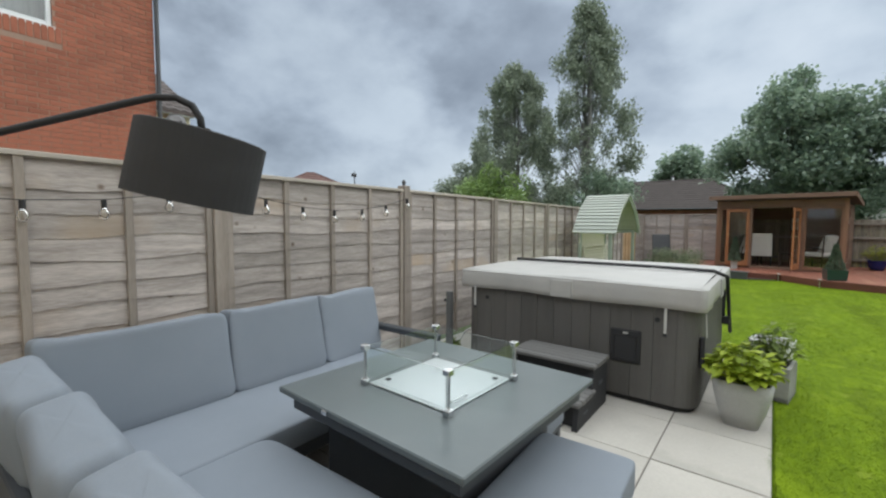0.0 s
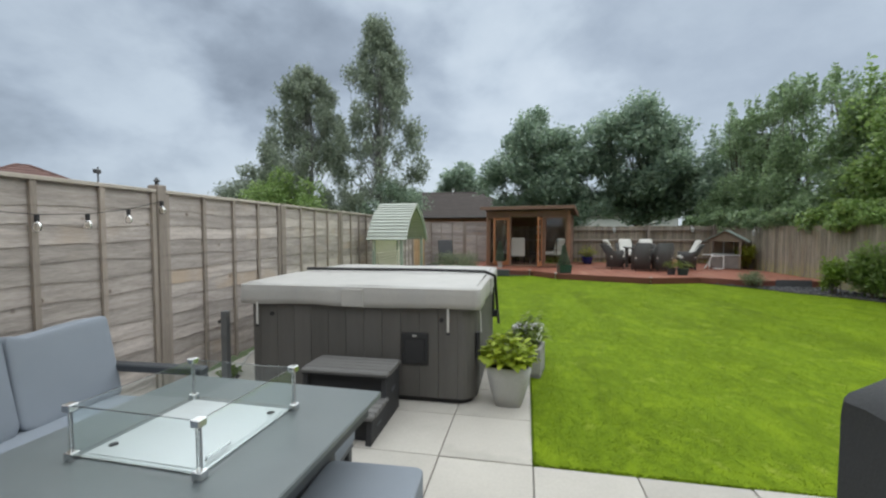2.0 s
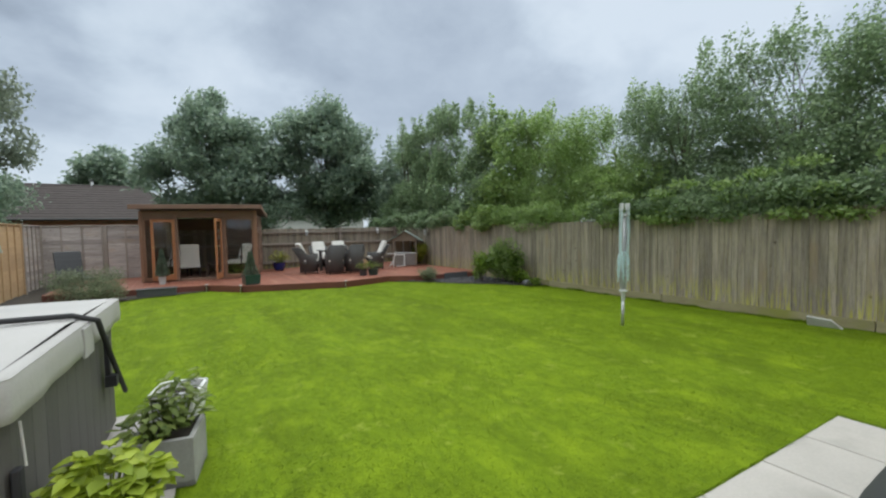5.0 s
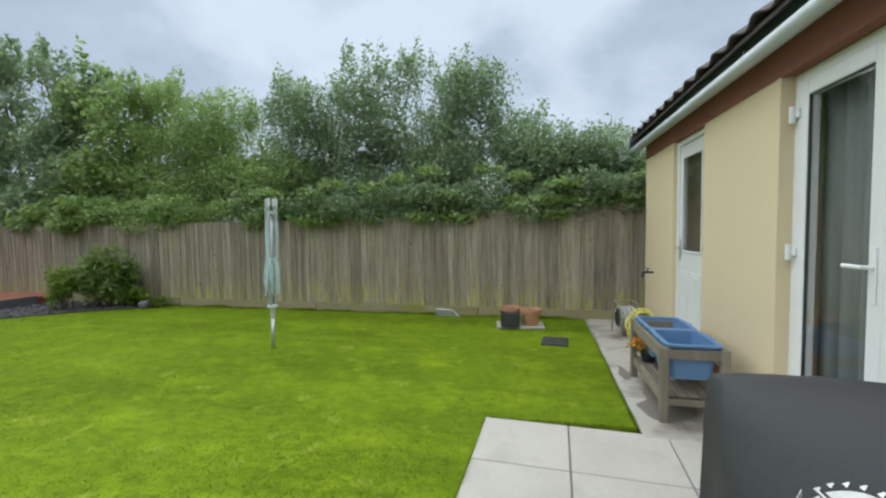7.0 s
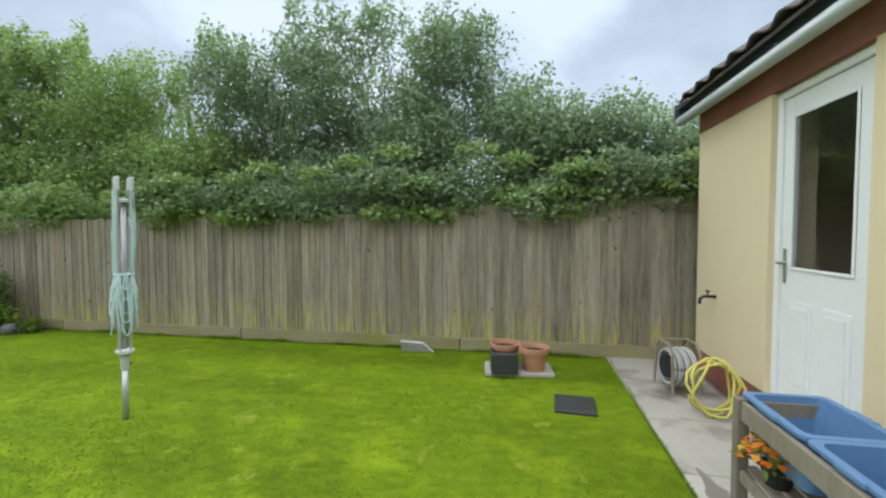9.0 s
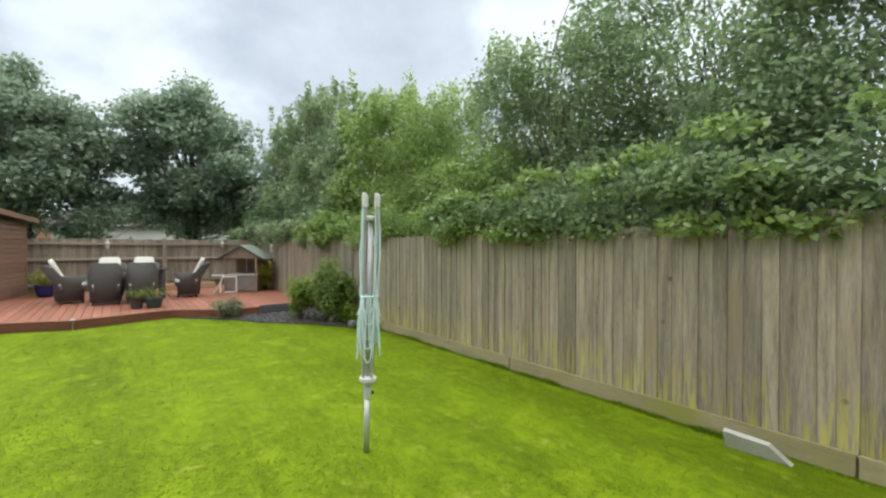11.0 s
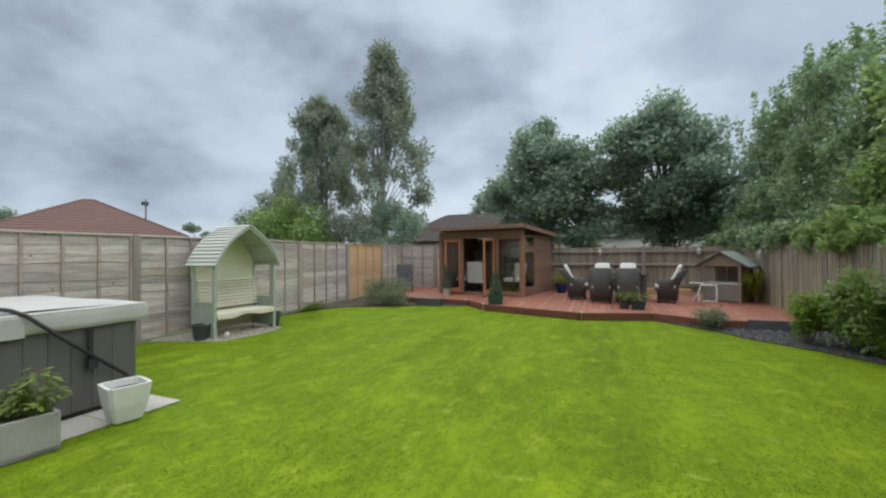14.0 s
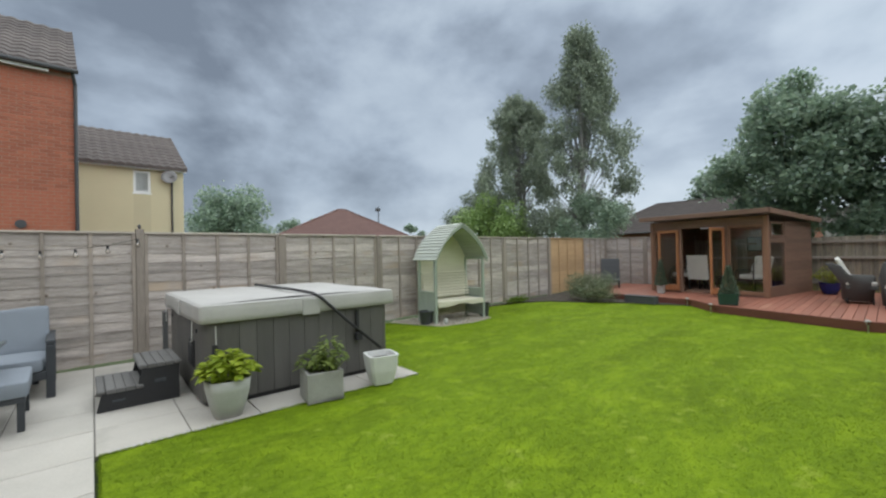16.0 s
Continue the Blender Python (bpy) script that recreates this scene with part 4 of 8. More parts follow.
rng = np.random.default_rng(21)
yc = -1.2
k = 0
while yc < 21.5:
    half = rng.uniform(0.95, 1.35)
    xc = 10.0 + rng.uniform(-0.15, 0.25)
    clumps = []
    for _ in range(30):
        yy = yc + rng.uniform(-half, half)
        t = hedge_top(yy)
        zz = 1.8 + (t - 0.5 - 1.8) * rng.uniform() ** 1.35
        xx = 8.95 + abs(rng.normal()) * 0.7 + 0.28 * max(0, zz - 2.6) if rng.uniform() < 0.75 else rng.uniform(9.2, 11.2)
        r = rng.uniform(0.28, 0.68)
        clumps.append((xx - xc, yy - yc, zz, r, r * 1.1, r * 0.9))
    for _ in range(14):
        yy = yc + rng.uniform(-half, half)
        tall = rng.uniform(0.22, 0.5)
        clumps.append((rng.uniform(-0.8, 0.4), yy - yc, hedge_top(yy) - rng.uniform(0.1, 0.9), 0.13, 0.15, tall))
    for _ in range(14):
        yy = yc + rng.uniform(-half, half)
        low = 1.52 if yy > 5 else 1.52 + (5 - yy) * 0.045
        clumps.append((8.36 - xc + rng.uniform(-0.18, 0.15), yy - yc, low + rng.uniform(0.08, 0.6), 0.24, 0.36, 0.20))
    for row in range(3):
        for col in range(3):
            clumps.append((9.15 + 0.3 * row - xc, (col - 1) * half * 0.7 + rng.uniform(-0.2, 0.2), 1.90 + 0.45 * row, 0.42, 0.5, 0.38))
    light = 7.0 < yc < 13.5 or yc < 1.0
    hedge = tree("hedge_tree", xc, yc, clumps, 42000 if yc < 11 else 18000, 0.066 if yc < 11 else 0.12, HEDGE_LIGHT if light else HEDGE, BARK,
         "leafy light green tree over the board fence" if light else "dense dark green leafy tree overhanging the board fence",
         "trees along the board fence", trunk_r=0.09, seed=100 + k, fork=0.8, shell=0.45)
    if not light and yc < 9:
        rng_spray = np.random.default_rng(900 + k)
        sprays = []
        for _ in range(16):
            yy = yc + rng_spray.uniform(-half, half)
            low = 1.52 if yy > 5 else 1.52 + (5 - yy) * 0.045
            sprays.append(clump_points(rng_spray, (8.30 - xc + rng_spray.uniform(-0.12, 0.12), yy - yc, low + abs(rng_spray.normal()) * 0.45 + 0.02), (0.17, 0.30, 0.11), 150, 0.2))
        part("spray", quads_mesh("spray", leaf_quads(rng_spray, np.concatenate(sprays), 0.075, 0.6, 0.2), HEDGE_LIGHT), None, hedge, "yellow-green young leaf sprays")
    yc += half * 1.75
    k += 1


def round_crown(rng, rx, ry, z0, z1, count, r):
    out = []
    zc, rz = (z0 + z1) / 2, (z1 - z0) / 2
    while len(out) < count:
        d = rng.uniform(-1, 1, 3)
        q = np.linalg.norm(d)
        if 0.30 < q < 0.90:
            wide = 1.05 if d[2] < 0.1 else 1.05 - 0.30 * d[2]
            s = r * rng.uniform(0.6, 1.2)
            out.append((d[0] * rx * wide, d[1] * ry * wide, zc + d[2] * rz, s, s, s * 0.8))
    return out


rng = np.random.default_rng(4)
tree("maple_tree", 1.5, 25, round_crown(rng, 2.75, 2.6, 1.9, 8.5, 74, 0.95), 32000, 0.21, MAPLE, BARK, "broad dark green maple beyond the rear fence", "maples beyond the rear fence", 0.2, 5.5, seed=11, fork=1.8)
tree("maple_tree", 7.2, 25.2, round_crown(rng, 3.35, 2.8, 1.7, 9.0, 95, 1.0), 42000, 0.21, MAPLE, BARK, "tall dark green maple beyond the rear fence", "maples beyond the rear fence", 0.22, 6, seed=12, fork=1.8)
tree("maple_tree", 11.5, 23.5, round_crown(rng, 2.6, 2.0, 1.0, 6.3, 50, 0.9), 20000, 0.2, MAPLE, BARK, "dark green maple in the corner beyond the fences", "maples beyond the rear fence", 0.18, 4, seed=13, fork=1.2)
tree("round_tree", -4.2, 40, round_crown(rng, 2.6, 2.4, 1.6, 7.9, 28, 1.1), 9000, 0.3, MAPLE, BARK, "distant round-headed green tree", "", 0.2, 5, seed=14, fork=1.8)
tree("round_tree", -35.4, 14.2, round_crown(rng, 4.1, 3.8, 0.5, 7.4, 34, 1.45), 13000, 0.30, MAPLE, BARK, "round green tree beyond the overlap fence", "", 0.16, 3.4, seed=15, fork=1.2)
tree("round_tree", -33, 20.0, round_crown(rng, 3.5, 2.5, 0.8, 5.2, 20, 0.9), 5000, 0.3, MAPLE, BARK, "distant low green tree behind the roofs", "", 0.16, 3.4, seed=16, fork=1.2)
tree("round_tree", -30, 30.0, round_crown(rng, 1.6, 1.6, 0.8, 5.4, 14, 0.6), 2500, 0.3, MAPLE, BARK, "distant slim green tree behind the roofs", "", 0.12, 3.4, seed=17, fork=1.2)


def birch_crown(rng, height, width, z0, count):
    out = []
    for i in range(count):
        f = rng.uniform(0, 1)
        z = z0 + (height - z0) * f
        r = width * (0.40 + 0.60 * min(1, f / 0.22)) * (1 - f) ** 0.58 + 0.15
        a = rng.uniform(0, 2 * math.pi)
        q = r * math.sqrt(rng.uniform(0.02, 1.0))
        out.append((math.cos(a) * q, math.sin(a) * q, z - 0.12 * q, rng.uniform(0.35, 0.7), rng.uniform(0.35, 0.7), rng.uniform(0.5, 0.95)))
    out.append((0.0, 0.0, height - 0.5, 0.22, 0.22, 0.7))
    return out


tree("birch_tree", -7.9, 25, birch_crown(rng, 13.9, 3.5, 2.2, 135), 31000, 0.17, BIRCH, BIRCHBARK, "tall slender silver birch with drooping foliage", "birches beyond the fence", 0.16, 13.2, 0.9, 0.55, seed=31, fork=2.0, shell=0.2)
tree("birch_tree", -12.7, 25.5, birch_crown(rng, 11.6, 4.7, 2.0, 150), 36000, 0.18, BIRCH, BIRCHBARK, "broad silver birch with drooping foliage", "birches beyond the fence", 0.15, 10.6, 0.9, 0.55, seed=32, fork=2.0, shell=0.2)
tree("leafy_bush", -12.4, 22.5, round_crown(rng, 3.0, 2.0, 0.3, 5.2, 34, 0.9), 16000, 0.17, HEDGE_LIGHT, BARK, "large light green bush beyond the overlap fence", "", 0.1, 2.6, seed=33, fork=0.5, category="bush")
tree("leafy_bush", -16.0, 24.0, round_crown(rng, 2.0, 1.8, 0.3, 5.6, 24, 0.85), 9000, 0.18, BIRCH, BARK, "grey-green bush beyond the overlap fence", "", 0.1, 2.6, seed=34, fork=0.5, category="bush")
tree("leafy_bush", -6.3, 23.0, round_crown(rng, 2.0, 1.6, 0.3, 4.6, 28, 0.8), 12000, 0.15, MAPLE, BARK, "dark green bush under the birches", "", 0.1, 2.4, seed=35, fork=0.5, category="bush")

tree("leafy_bush", 4.0, 24.6, round_crown(np.random.default_rng(77), 1.7, 1.3, 0.3, 4.6, 28, 0.7), 12000, 0.16, MAPLE, BARK, "dark green bush between the maples beyond the rear fence", "", 0.1, 2.2, seed=36, fork=0.5, category="bush")

# ---- neighbouring houses ----


def brick_wall_material(name):
    m = bpy.data.materials.new(name)
    m.use_nodes = True
    N, L = m.node_tree.nodes, m.node_tree.links
    b = N["Principled BSDF"]
    b.inputs["Roughness"].default_value = 0.9
    co, sep, com, br = N.new("ShaderNodeTexCoord"), N.new("ShaderNodeSeparateXYZ"), N.new("ShaderNodeCombineXYZ"), N.new("ShaderNodeTexBrick")
    L.new(co.outputs["Object"], sep.inputs[0])
    ad = N.new("ShaderNodeMath")
    ad.operation = "ADD"
    L.new(sep.outputs[0], ad.inputs[0])
    L.new(sep.outputs[1], ad.inputs[1])
    L.new(ad.outputs[0], com.inputs[0])
    L.new(sep.outputs[2], com.inputs[1])
    L.new(com.outputs[0], br.inputs["Vector"])
    br.inputs["Scale"].default_value = 1.0
    br.inputs["Brick Width"].default_value, br.inputs["Row Height"].default_value = 0.225, 0.075
    br.inputs["Mortar Size"].default_value, br.inputs["Mortar Smooth"].default_value = 0.006, 0.2
    br.inputs["Color1"].default_value, br.inputs["Color2"].default_value = (0.40, 0.145, 0.088, 1), (0.30, 0.102, 0.064, 1)
    br.inputs["Mortar"].default_value = (0.34, 0.235, 0.18, 1)
    no, mx = N.new("ShaderNodeTexNoise"), N.new("ShaderNodeMixRGB")
    no.inputs["Scale"].default_value, no.inputs["Detail"].default_value = 2.5, 6
    L.new(co.outputs["Object"], no.inputs["Vector"])
    mx.blend_type, mx.inputs[0].default_value = "OVERLAY", 0.35
    L.new(br.outputs["Color"], mx.inputs[1])
    L.new(no.outputs[0], mx.inputs[2])
    L.new(mx.outputs[0], b.inputs["Base Color"])
    bp = N.new("ShaderNodeBump")
    bp.inputs["Strength"].default_value, bp.inputs["Distance"].default_value = 0.6, 0.008
    bp.invert = True
    L.new(br.outputs["Fac"], bp.inputs["Height"])
    L.new(bp.outputs[0], b.inputs["Normal"])
    return m


BRICKWALL = brick_wall_material("brick_wall")


def tiled_slope(eave_y0, eave_y1, x_eave, z_eave, x_ridge, z_ridge, course=0.34, roll=0.3):
    """A roof slope in stepped courses with rolls; the eave runs along y."""
    out = []
    n = int(math.hypot(x_ridge - x_eave, z_ridge - z_eave) / course)
    cols = max(4, int((eave_y1 - eave_y0) / (roll / 4)))
    dx, dz = (x_ridge - x_eave) / n, (z_ridge - z_eave) / n
    for i in range(n):
        v, f = [], []
        for j in range(cols + 1):
            yy = eave_y0 + (eave_y1 - eave_y0) * j / cols
            w = 0.022 * math.sin(2 * math.pi * yy / roll)
            v += [(x_eave + dx * i, yy, z_eave + dz * i + 0.035 + w), (x_eave + dx * (i + 1), yy, z_eave + dz * (i + 1) + 0.005 + w), (x_eave + dx * i, yy, z_eave + dz * i - 0.02)]
            if j:
                o = 3 * j
                f += [(o - 3, o, o + 1, o - 2), (o - 1, o + 2, o, o - 3)]
        out.append(Shape().add(v, f))
    return out


def pantile_roof(parent, label, *args):
    """A roof slope of overlapping tile courses, each a part of it."""
    y0, y1, xe, ze, xr, zr = args[:6]
    r = part("roof", Shape().add([(xe, y0, ze - 0.02), (xe, y1, ze - 0.02), (xr, y1, zr - 0.03), (xr, y0, zr - 0.03), (xe, y0, ze - 0.10), (xe, y1, ze - 0.10), (xr, y1, zr - 0.11), (xr, y0, zr - 0.11)],
                                 [(0, 1, 2, 3), (7, 6, 5, 4), (0, 4, 5, 1), (1, 5, 6, 2), (2, 6, 7, 3), (3, 7, 4, 0)]), ROOFTILE, parent, label)
    for s in tiled_slope(*args):
        part("tile_course", s, ROOFTILE, r)


def window_parts(parent, y0, y1, z0, z1, x, frame_w=0.06, sill=True):
    s = Shape()
    s.box(x - 0.02, x + 0.03, y0, y0 + frame_w, z0, z1, 0.006).box(x - 0.02, x + 0.03, y1 - frame_w, y1, z0, z1, 0.006)
    s.box(x - 0.02, x + 0.03, y0 + frame_w, y1 - frame_w, z0, z0 + frame_w, 0.006).box(x - 0.02, x + 0.03, y0 + frame_w, y1 - frame_w, z1 - frame_w, z1, 0.006)
    w = part("window", s, UPVC, parent)
    part("pane", Shape().box(x - 0.012, x - 0.004, y0 + frame_w, y1 - frame_w, z0 + frame_w, z1 - frame_w), PANEGLASS, w)
    part("blind", Shape().box(x - 0.30, x - 0.28, y0, y1, z0, z1), CURTAIN, w)
    if sill:
        part("sill", Shape().box(x, x + 0.07, y0 - 0.03, y1 + 0.03, z0 - 0.05, z0, 0.006), UPVC, w)


def wall_with_hole(parent, mat, x0, x1, y0, y1, z0, z1, hole):
    a, b2, c0, c1 = hole
    for ya, yb, za, zb in ((y0, a, z0, z1), (b2, y1, z0, z1), (a, b2, z0, c0), (a, b2, c1, z1)):
        part("wall", Shape().box(x0, x1, ya, yb, za, zb), mat, parent)


bh = thing("brick_house", pose(-8.2, 3.0, 0), "two-storey red brick house with brown pantile roof", "house")
wall_with_hole(bh, BRICKWALL, -0.25, 0, -9, 0, -0.05, 5.68, (-2.45, -1.27, 4.28, 5.42))
part("wall", Shape().box(-6.5, -0.25, -0.25, -0.003, -0.05, 5.68), BRICKWALL, bh, "red brick wall")
part("wall", Shape().add([(-6.5, -0.05, 5.68), (0, -0.05, 5.68), (-3.25, -0.05, 7.9), (-6.5, -0.25, 5.68), (0, -0.25, 5.68), (-3.25, -0.25, 7.9)],
                         [(1, 0, 2), (3, 4, 5), (0, 1, 4, 3), (1, 2, 5, 4), (2, 0, 3, 5)]), BRICKWALL, bh, "red brick wall")
window_parts(bh, -2.45, -1.27, 4.28, 5.42, -0.06)
pantile_roof(bh, "brown pantile roof", -9, 0.06, 0.22, 5.72, -3.25, 7.95)
pantile_roof(bh, "brown pantile roof", -9, 0.06, -6.7, 5.72, -3.25, 7.95)
part("fascia_board", Shape().box(0.14, 0.17, -9, -0.4, 5.56, 5.70), UPVC, bh)
part("gutter", Shape().tube([(0.23, -9, 5.66), (0.23, 0.08, 5.66)], 0.055), DARKTRIM, bh)
part("downpipe", Shape().tube([(0.2, -0.02, 5.66), (0.06, 0.03, 5.40), (0.06, 0.03, 0)], 0.036), DARKTRIM, bh)
part("vent", Shape().tube([(0.0, -0.86, 2.27), (0.06, -0.86, 2.27)], 0.09, 12), DARKTRIM, bh)

yh = thing("cream_house", pose(-15, 6.4, 0), "cream rendered two-storey house with brown tiled roof", "house")
YELLOW = surf("pale_cream_render", (0.60, 0.54, 0.37), (0.55, 0.49, 0.335), scale=0.8, fine=60, rough=0.9, bump=0.2)
wall_with_hole(yh, YELLOW, -0.25, 0, -6, 0, -0.05, 5.02, (-1.62, -1.08, 3.98, 4.82))
part("wall", Shape().box(-6, -0.25, -0.25, -0.003, -0.05, 5.02), YELLOW, yh)
part("wall", Shape().add([(-6, -0.05, 5.02), (0, -0.05, 5.02), (-3.0, -0.05, 6.9), (-6, -0.25, 5.02), (0, -0.25, 5.02), (-3.0, -0.25, 6.9)],
                         [(1, 0, 2), (3, 4, 5), (0, 1, 4, 3), (1, 2, 5, 4), (2, 0, 3, 5)]), YELLOW, yh)
window_parts(yh, -1.62, -1.08, 3.98, 4.82, -0.05, 0.08)
pantile_roof(yh, "brown tiled roof", -6, 0.1, 0.25, 5.0, -3.0, 6.95, 0.34)
pantile_roof(yh, "brown tiled roof", -6, 0.1, -6.25, 5.0, -3.0, 6.95, 0.34)
part("fascia_board", Shape().box(0.16, 0.19, -6, 0.06, 4.86, 4.98), UPVC, yh)
part("downpipe", Shape().tube([(0.05, -0.40, 4.9), (0.05, -0.40, 0)], 0.035), DARKTRIM, yh)
dish = part("satellite_dish", Shape().lathe([(0.02, 0), (0.16, 0.02), (0.27, 0.07), (0.265, 0.08), (0.15, 0.035), (0.01, 0.015)], 20), surf("grey_dish", (0.3, 0.3, 0.31), rough=0.5), yh,
            "grey satellite dish", smooth=True, m=pose(0.22, -0.5, 4.62, 20, 75, 0))
part("dish_arm", Shape().tube([(0.0, -0.5, 4.55), (0.22, -0.5, 4.6), (0.42, -0.4, 4.66)], 0.015), DARKTRIM, yh)


def hip_house(name, x, y, w, d, eave, ridge, rot, mat, label, wallmat):
    t = thing(name, pose(x, y, 0, 0, 0, rot), label, "house")
    part("wall", Shape().box(-w / 2, w / 2, -d / 2, d / 2, -0.05, eave), wallmat, t)
    W, D, h = w / 2 + 0.35, d / 2 + 0.35, min(w, d) / 2
    a = [(-W, -D, eave - 0.1), (W, -D, eave - 0.1), (W, D, eave - 0.1), (-W, D, eave - 0.1)]
    r = (w - d) / 2 if w > d else 0.05
    top = [(-r, 0, ridge), (r, 0, ridge)]
    s = Shape().add(a + top, [(0, 1, 5, 4), (1, 2, 5), (2, 3, 4, 5), (3, 0, 4), (3, 2, 1, 0)])
    roof = part("roof", s, mat, t)
    n = 14
    for i in range(1, n):
        f = i / n
        ring = [tuple(np.array(a[k]) * (1 - f) + np.array(top[0 if k in (0, 3) else 1]) * f + np.array((0, 0, 0.02))) for k in range(4)]
        part("tile_course", Shape().tube(ring + ring[:1], 0.022, 4, cap=False), mat, roof)
    for k in range(4):
        part("hip_tile", Shape().tube([a[k], top[0 if k in (0, 3) else 1]], 0.07, 6), mat, roof)
    part("ridge_tile", Shape().tube(top, 0.07, 6), mat, roof)
    part("gutter", Shape().tube([a[0], a[1], a[2], a[3], a[0]], 0.06, 6), DARKTRIM, t)
    return t


hip_house("bungalow", -27.9, 20.6, 9.4, 8.8, 2.9, 5.35, 62, REDTILE, "bungalow with a red-brown hipped tile roof", YELLOW)
hip_house("bungalow", -30, 26, 9, 7, 2.4, 3.6, 50, ROOFTILE, "distant low bungalow with a brown roof", YELLOW)
hip_house("bungalow", -5.0, 36, 12.5, 7, 2.6, 4.75, 0, ROOFTILE, "bungalow with a long brown tile roof behind the summerhouse", BRICKWALL)
hip_house("bungalow", 8.0, 46, 16, 7, 3.0, 4.8, 0, ROOFTILE, "distant pale house seen under the maples", surf("pale_house_render", (0.62, 0.61, 0.58), (0.52, 0.51, 0.48), scale=0.8, fine=40, rough=0.9))
flue = thing("flue_pipe", pose(-4.65, 36, 3.9), "slim pale flue pipe on the bungalow roof", "flue")
part("pipe", Shape().tube([(0, 0, 0), (0, 0, 1.15)], 0.07, 8), UPVC, flue)
part("cap", Shape().lathe([(0.10, 0), (0.12, 0.05), (0.03, 0.12)], 10, (0, 0, 1.12)), DARKTRIM, flue)
lp = thing("street_lamp", pose(-24.64, 22.2, 0), "distant slim grey street lamp", "street lamp")
part("pole", Shape().tube([(0, 0, 0), (0, 0, 5.4)], 0.06, 8, 0.04), DARKTRIM, lp)
part("lantern", Shape().box(-0.12, 0.12, -0.25, 0.15, 5.0, 5.25, 0.04), DARKTRIM, lp)

# ---- patio: corner sofa, fire table, stools, lamp ----
FABRIC = surf("grey_cushion_fabric", (0.235, 0.262, 0.305), (0.200, 0.224, 0.262), scale=2.0, fine=260, rough=0.95, bump=0.25, rnd=0.04, depth=0.002)
ALU = surf("dark_grey_aluminium", (0.060, 0.066, 0.076), (0.048, 0.053, 0.062), scale=3, fine=120, rough=0.5, metal=0.2, bump=0.08)
TABLETOP = surf("grey_table_top", (0.110, 0.130, 0.138), (0.092, 0.110, 0.118), scale=5, fine=180, rough=0.32, bump=0.05, rnd=0.0)
BURNER = surf("brushed_burner_lid", (0.62, 0.65, 0.67), (0.52, 0.55, 0.57), scale=4, fine=90, rough=0.38, metal=0.75, bump=0.05, stretch=(1, 12, 1))
CHROME = surf("chrome_bracket", (0.72, 0.73, 0.74), scale=4, fine=50, rough=0.22, metal=1.0, bump=0.0)
BLACK = surf("matt_black", (0.022, 0.022, 0.025), scale=4, fine=60, rough=0.7)

sofa = thing("corner_sofa", pose(0, 0, 0), "grey outdoor corner sofa with dark metal frame and thick cushions", "sofa")
s = Shape().box(-2.84, -1.97, 0.32, 2.67, 0.20, 0.29, 0.008).box(-1.97, -0.75, 0.32, 1.19, 0.20, 0.29, 0.008)
part("base_frame", s, ALU, sofa)
part("back_frame", Shape().box(-2.86, -2.80, 0.30, 2.61, 0.29, 0.72, 0.008), ALU, sofa)
part("back_frame", Shape().box(-2.80, -0.72, 0.30, 0.345, 0.29, 0.60, 0.008), ALU, sofa)
part("arm", Shape().box(-2.86, -1.96, 2.61, 2.685, 0.57, 0.62, 0.008).box(-2.86, -2.78, 2.61, 2.685, 0.0, 0.57, 0.006).box(-2.04, -1.96, 2.61, 2.685, 0.0, 0.57, 0.006), ALU, sofa)
for x, y in ((-2.8, 0.36), (-2.8, 2.5), (-2.02, 1.2), (-1.4, 0.36)):
    part("leg", Shape().box(x - 0.03, x + 0.03, y - 0.03, y + 0.03, 0.0, 0.2), ALU, sofa)
part("seat_cushion", Shape().cushion(-2.29, 1.575, 0.36, 0.70, 2.06, 0.15, 0.16, 36), FABRIC, sofa, smooth=True)
part("seat_cushion", Shape().cushion(-1.355, 0.87, 0.36, 1.18, 0.66, 0.15, 0.16, 36), FABRIC, sofa, smooth=True)


def back_cushion(length, thick=0.20, high=0.52, e=0.17):
    """A stuffed back pillow, thinner towards its top, with slack corners."""
    s = Shape().cushion(0, 0, 0, thick, length, high, e, 40)
    s.v = [(x + (0.008 * math.sin(13 * y + 8 * z + 3 * length) * math.cos(5 * y) + 0.004 * math.sin(31 * z - 19 * y)) * (1 if x > 0 else -1), y + 0.004 * math.sin(23 * z + 5 * length), z + 0.005 * math.sin(17 * y + length) + 0.003 * math.sin(41 * y)) for x, y, z in s.v]
    s.v = [(x * (1.12 - 0.5 * (z / high + 0.5) * 0.55), y * (1 - 0.03 * (z / high + 0.5)), z + 0.012 * math.sin(y * 9) * (z > 0.1) + 0.03 * (abs(2 * y / length) ** 5) * (z > 0.1)) for x, y, z in s.v]
    return s


for y0, y1 in ((0.46, 1.36), (1.36, 2.05), (2.05, 2.63)):
    part("back_cushion", back_cushion(y1 - y0 + 0.01), FABRIC, sofa, smooth=True, m=pose(-2.69, (y0 + y1) / 2, 0.662, 0, -9, random.uniform(-2, 2)))
for x0, x1 in ((-2.60, -1.95), (-1.95, -1.32), (-1.32, -0.78)):
    part("back_cushion", back_cushion(x1 - x0 - 0.01, 0.23, 0.50, 0.36), FABRIC, sofa, smooth=True, m=pose((x0 + x1) / 2, 0.425, 0.665, 0, 0, 90 + random.uniform(-4, 4)) @ pose(0, 0, 0, 0, -10, 0))

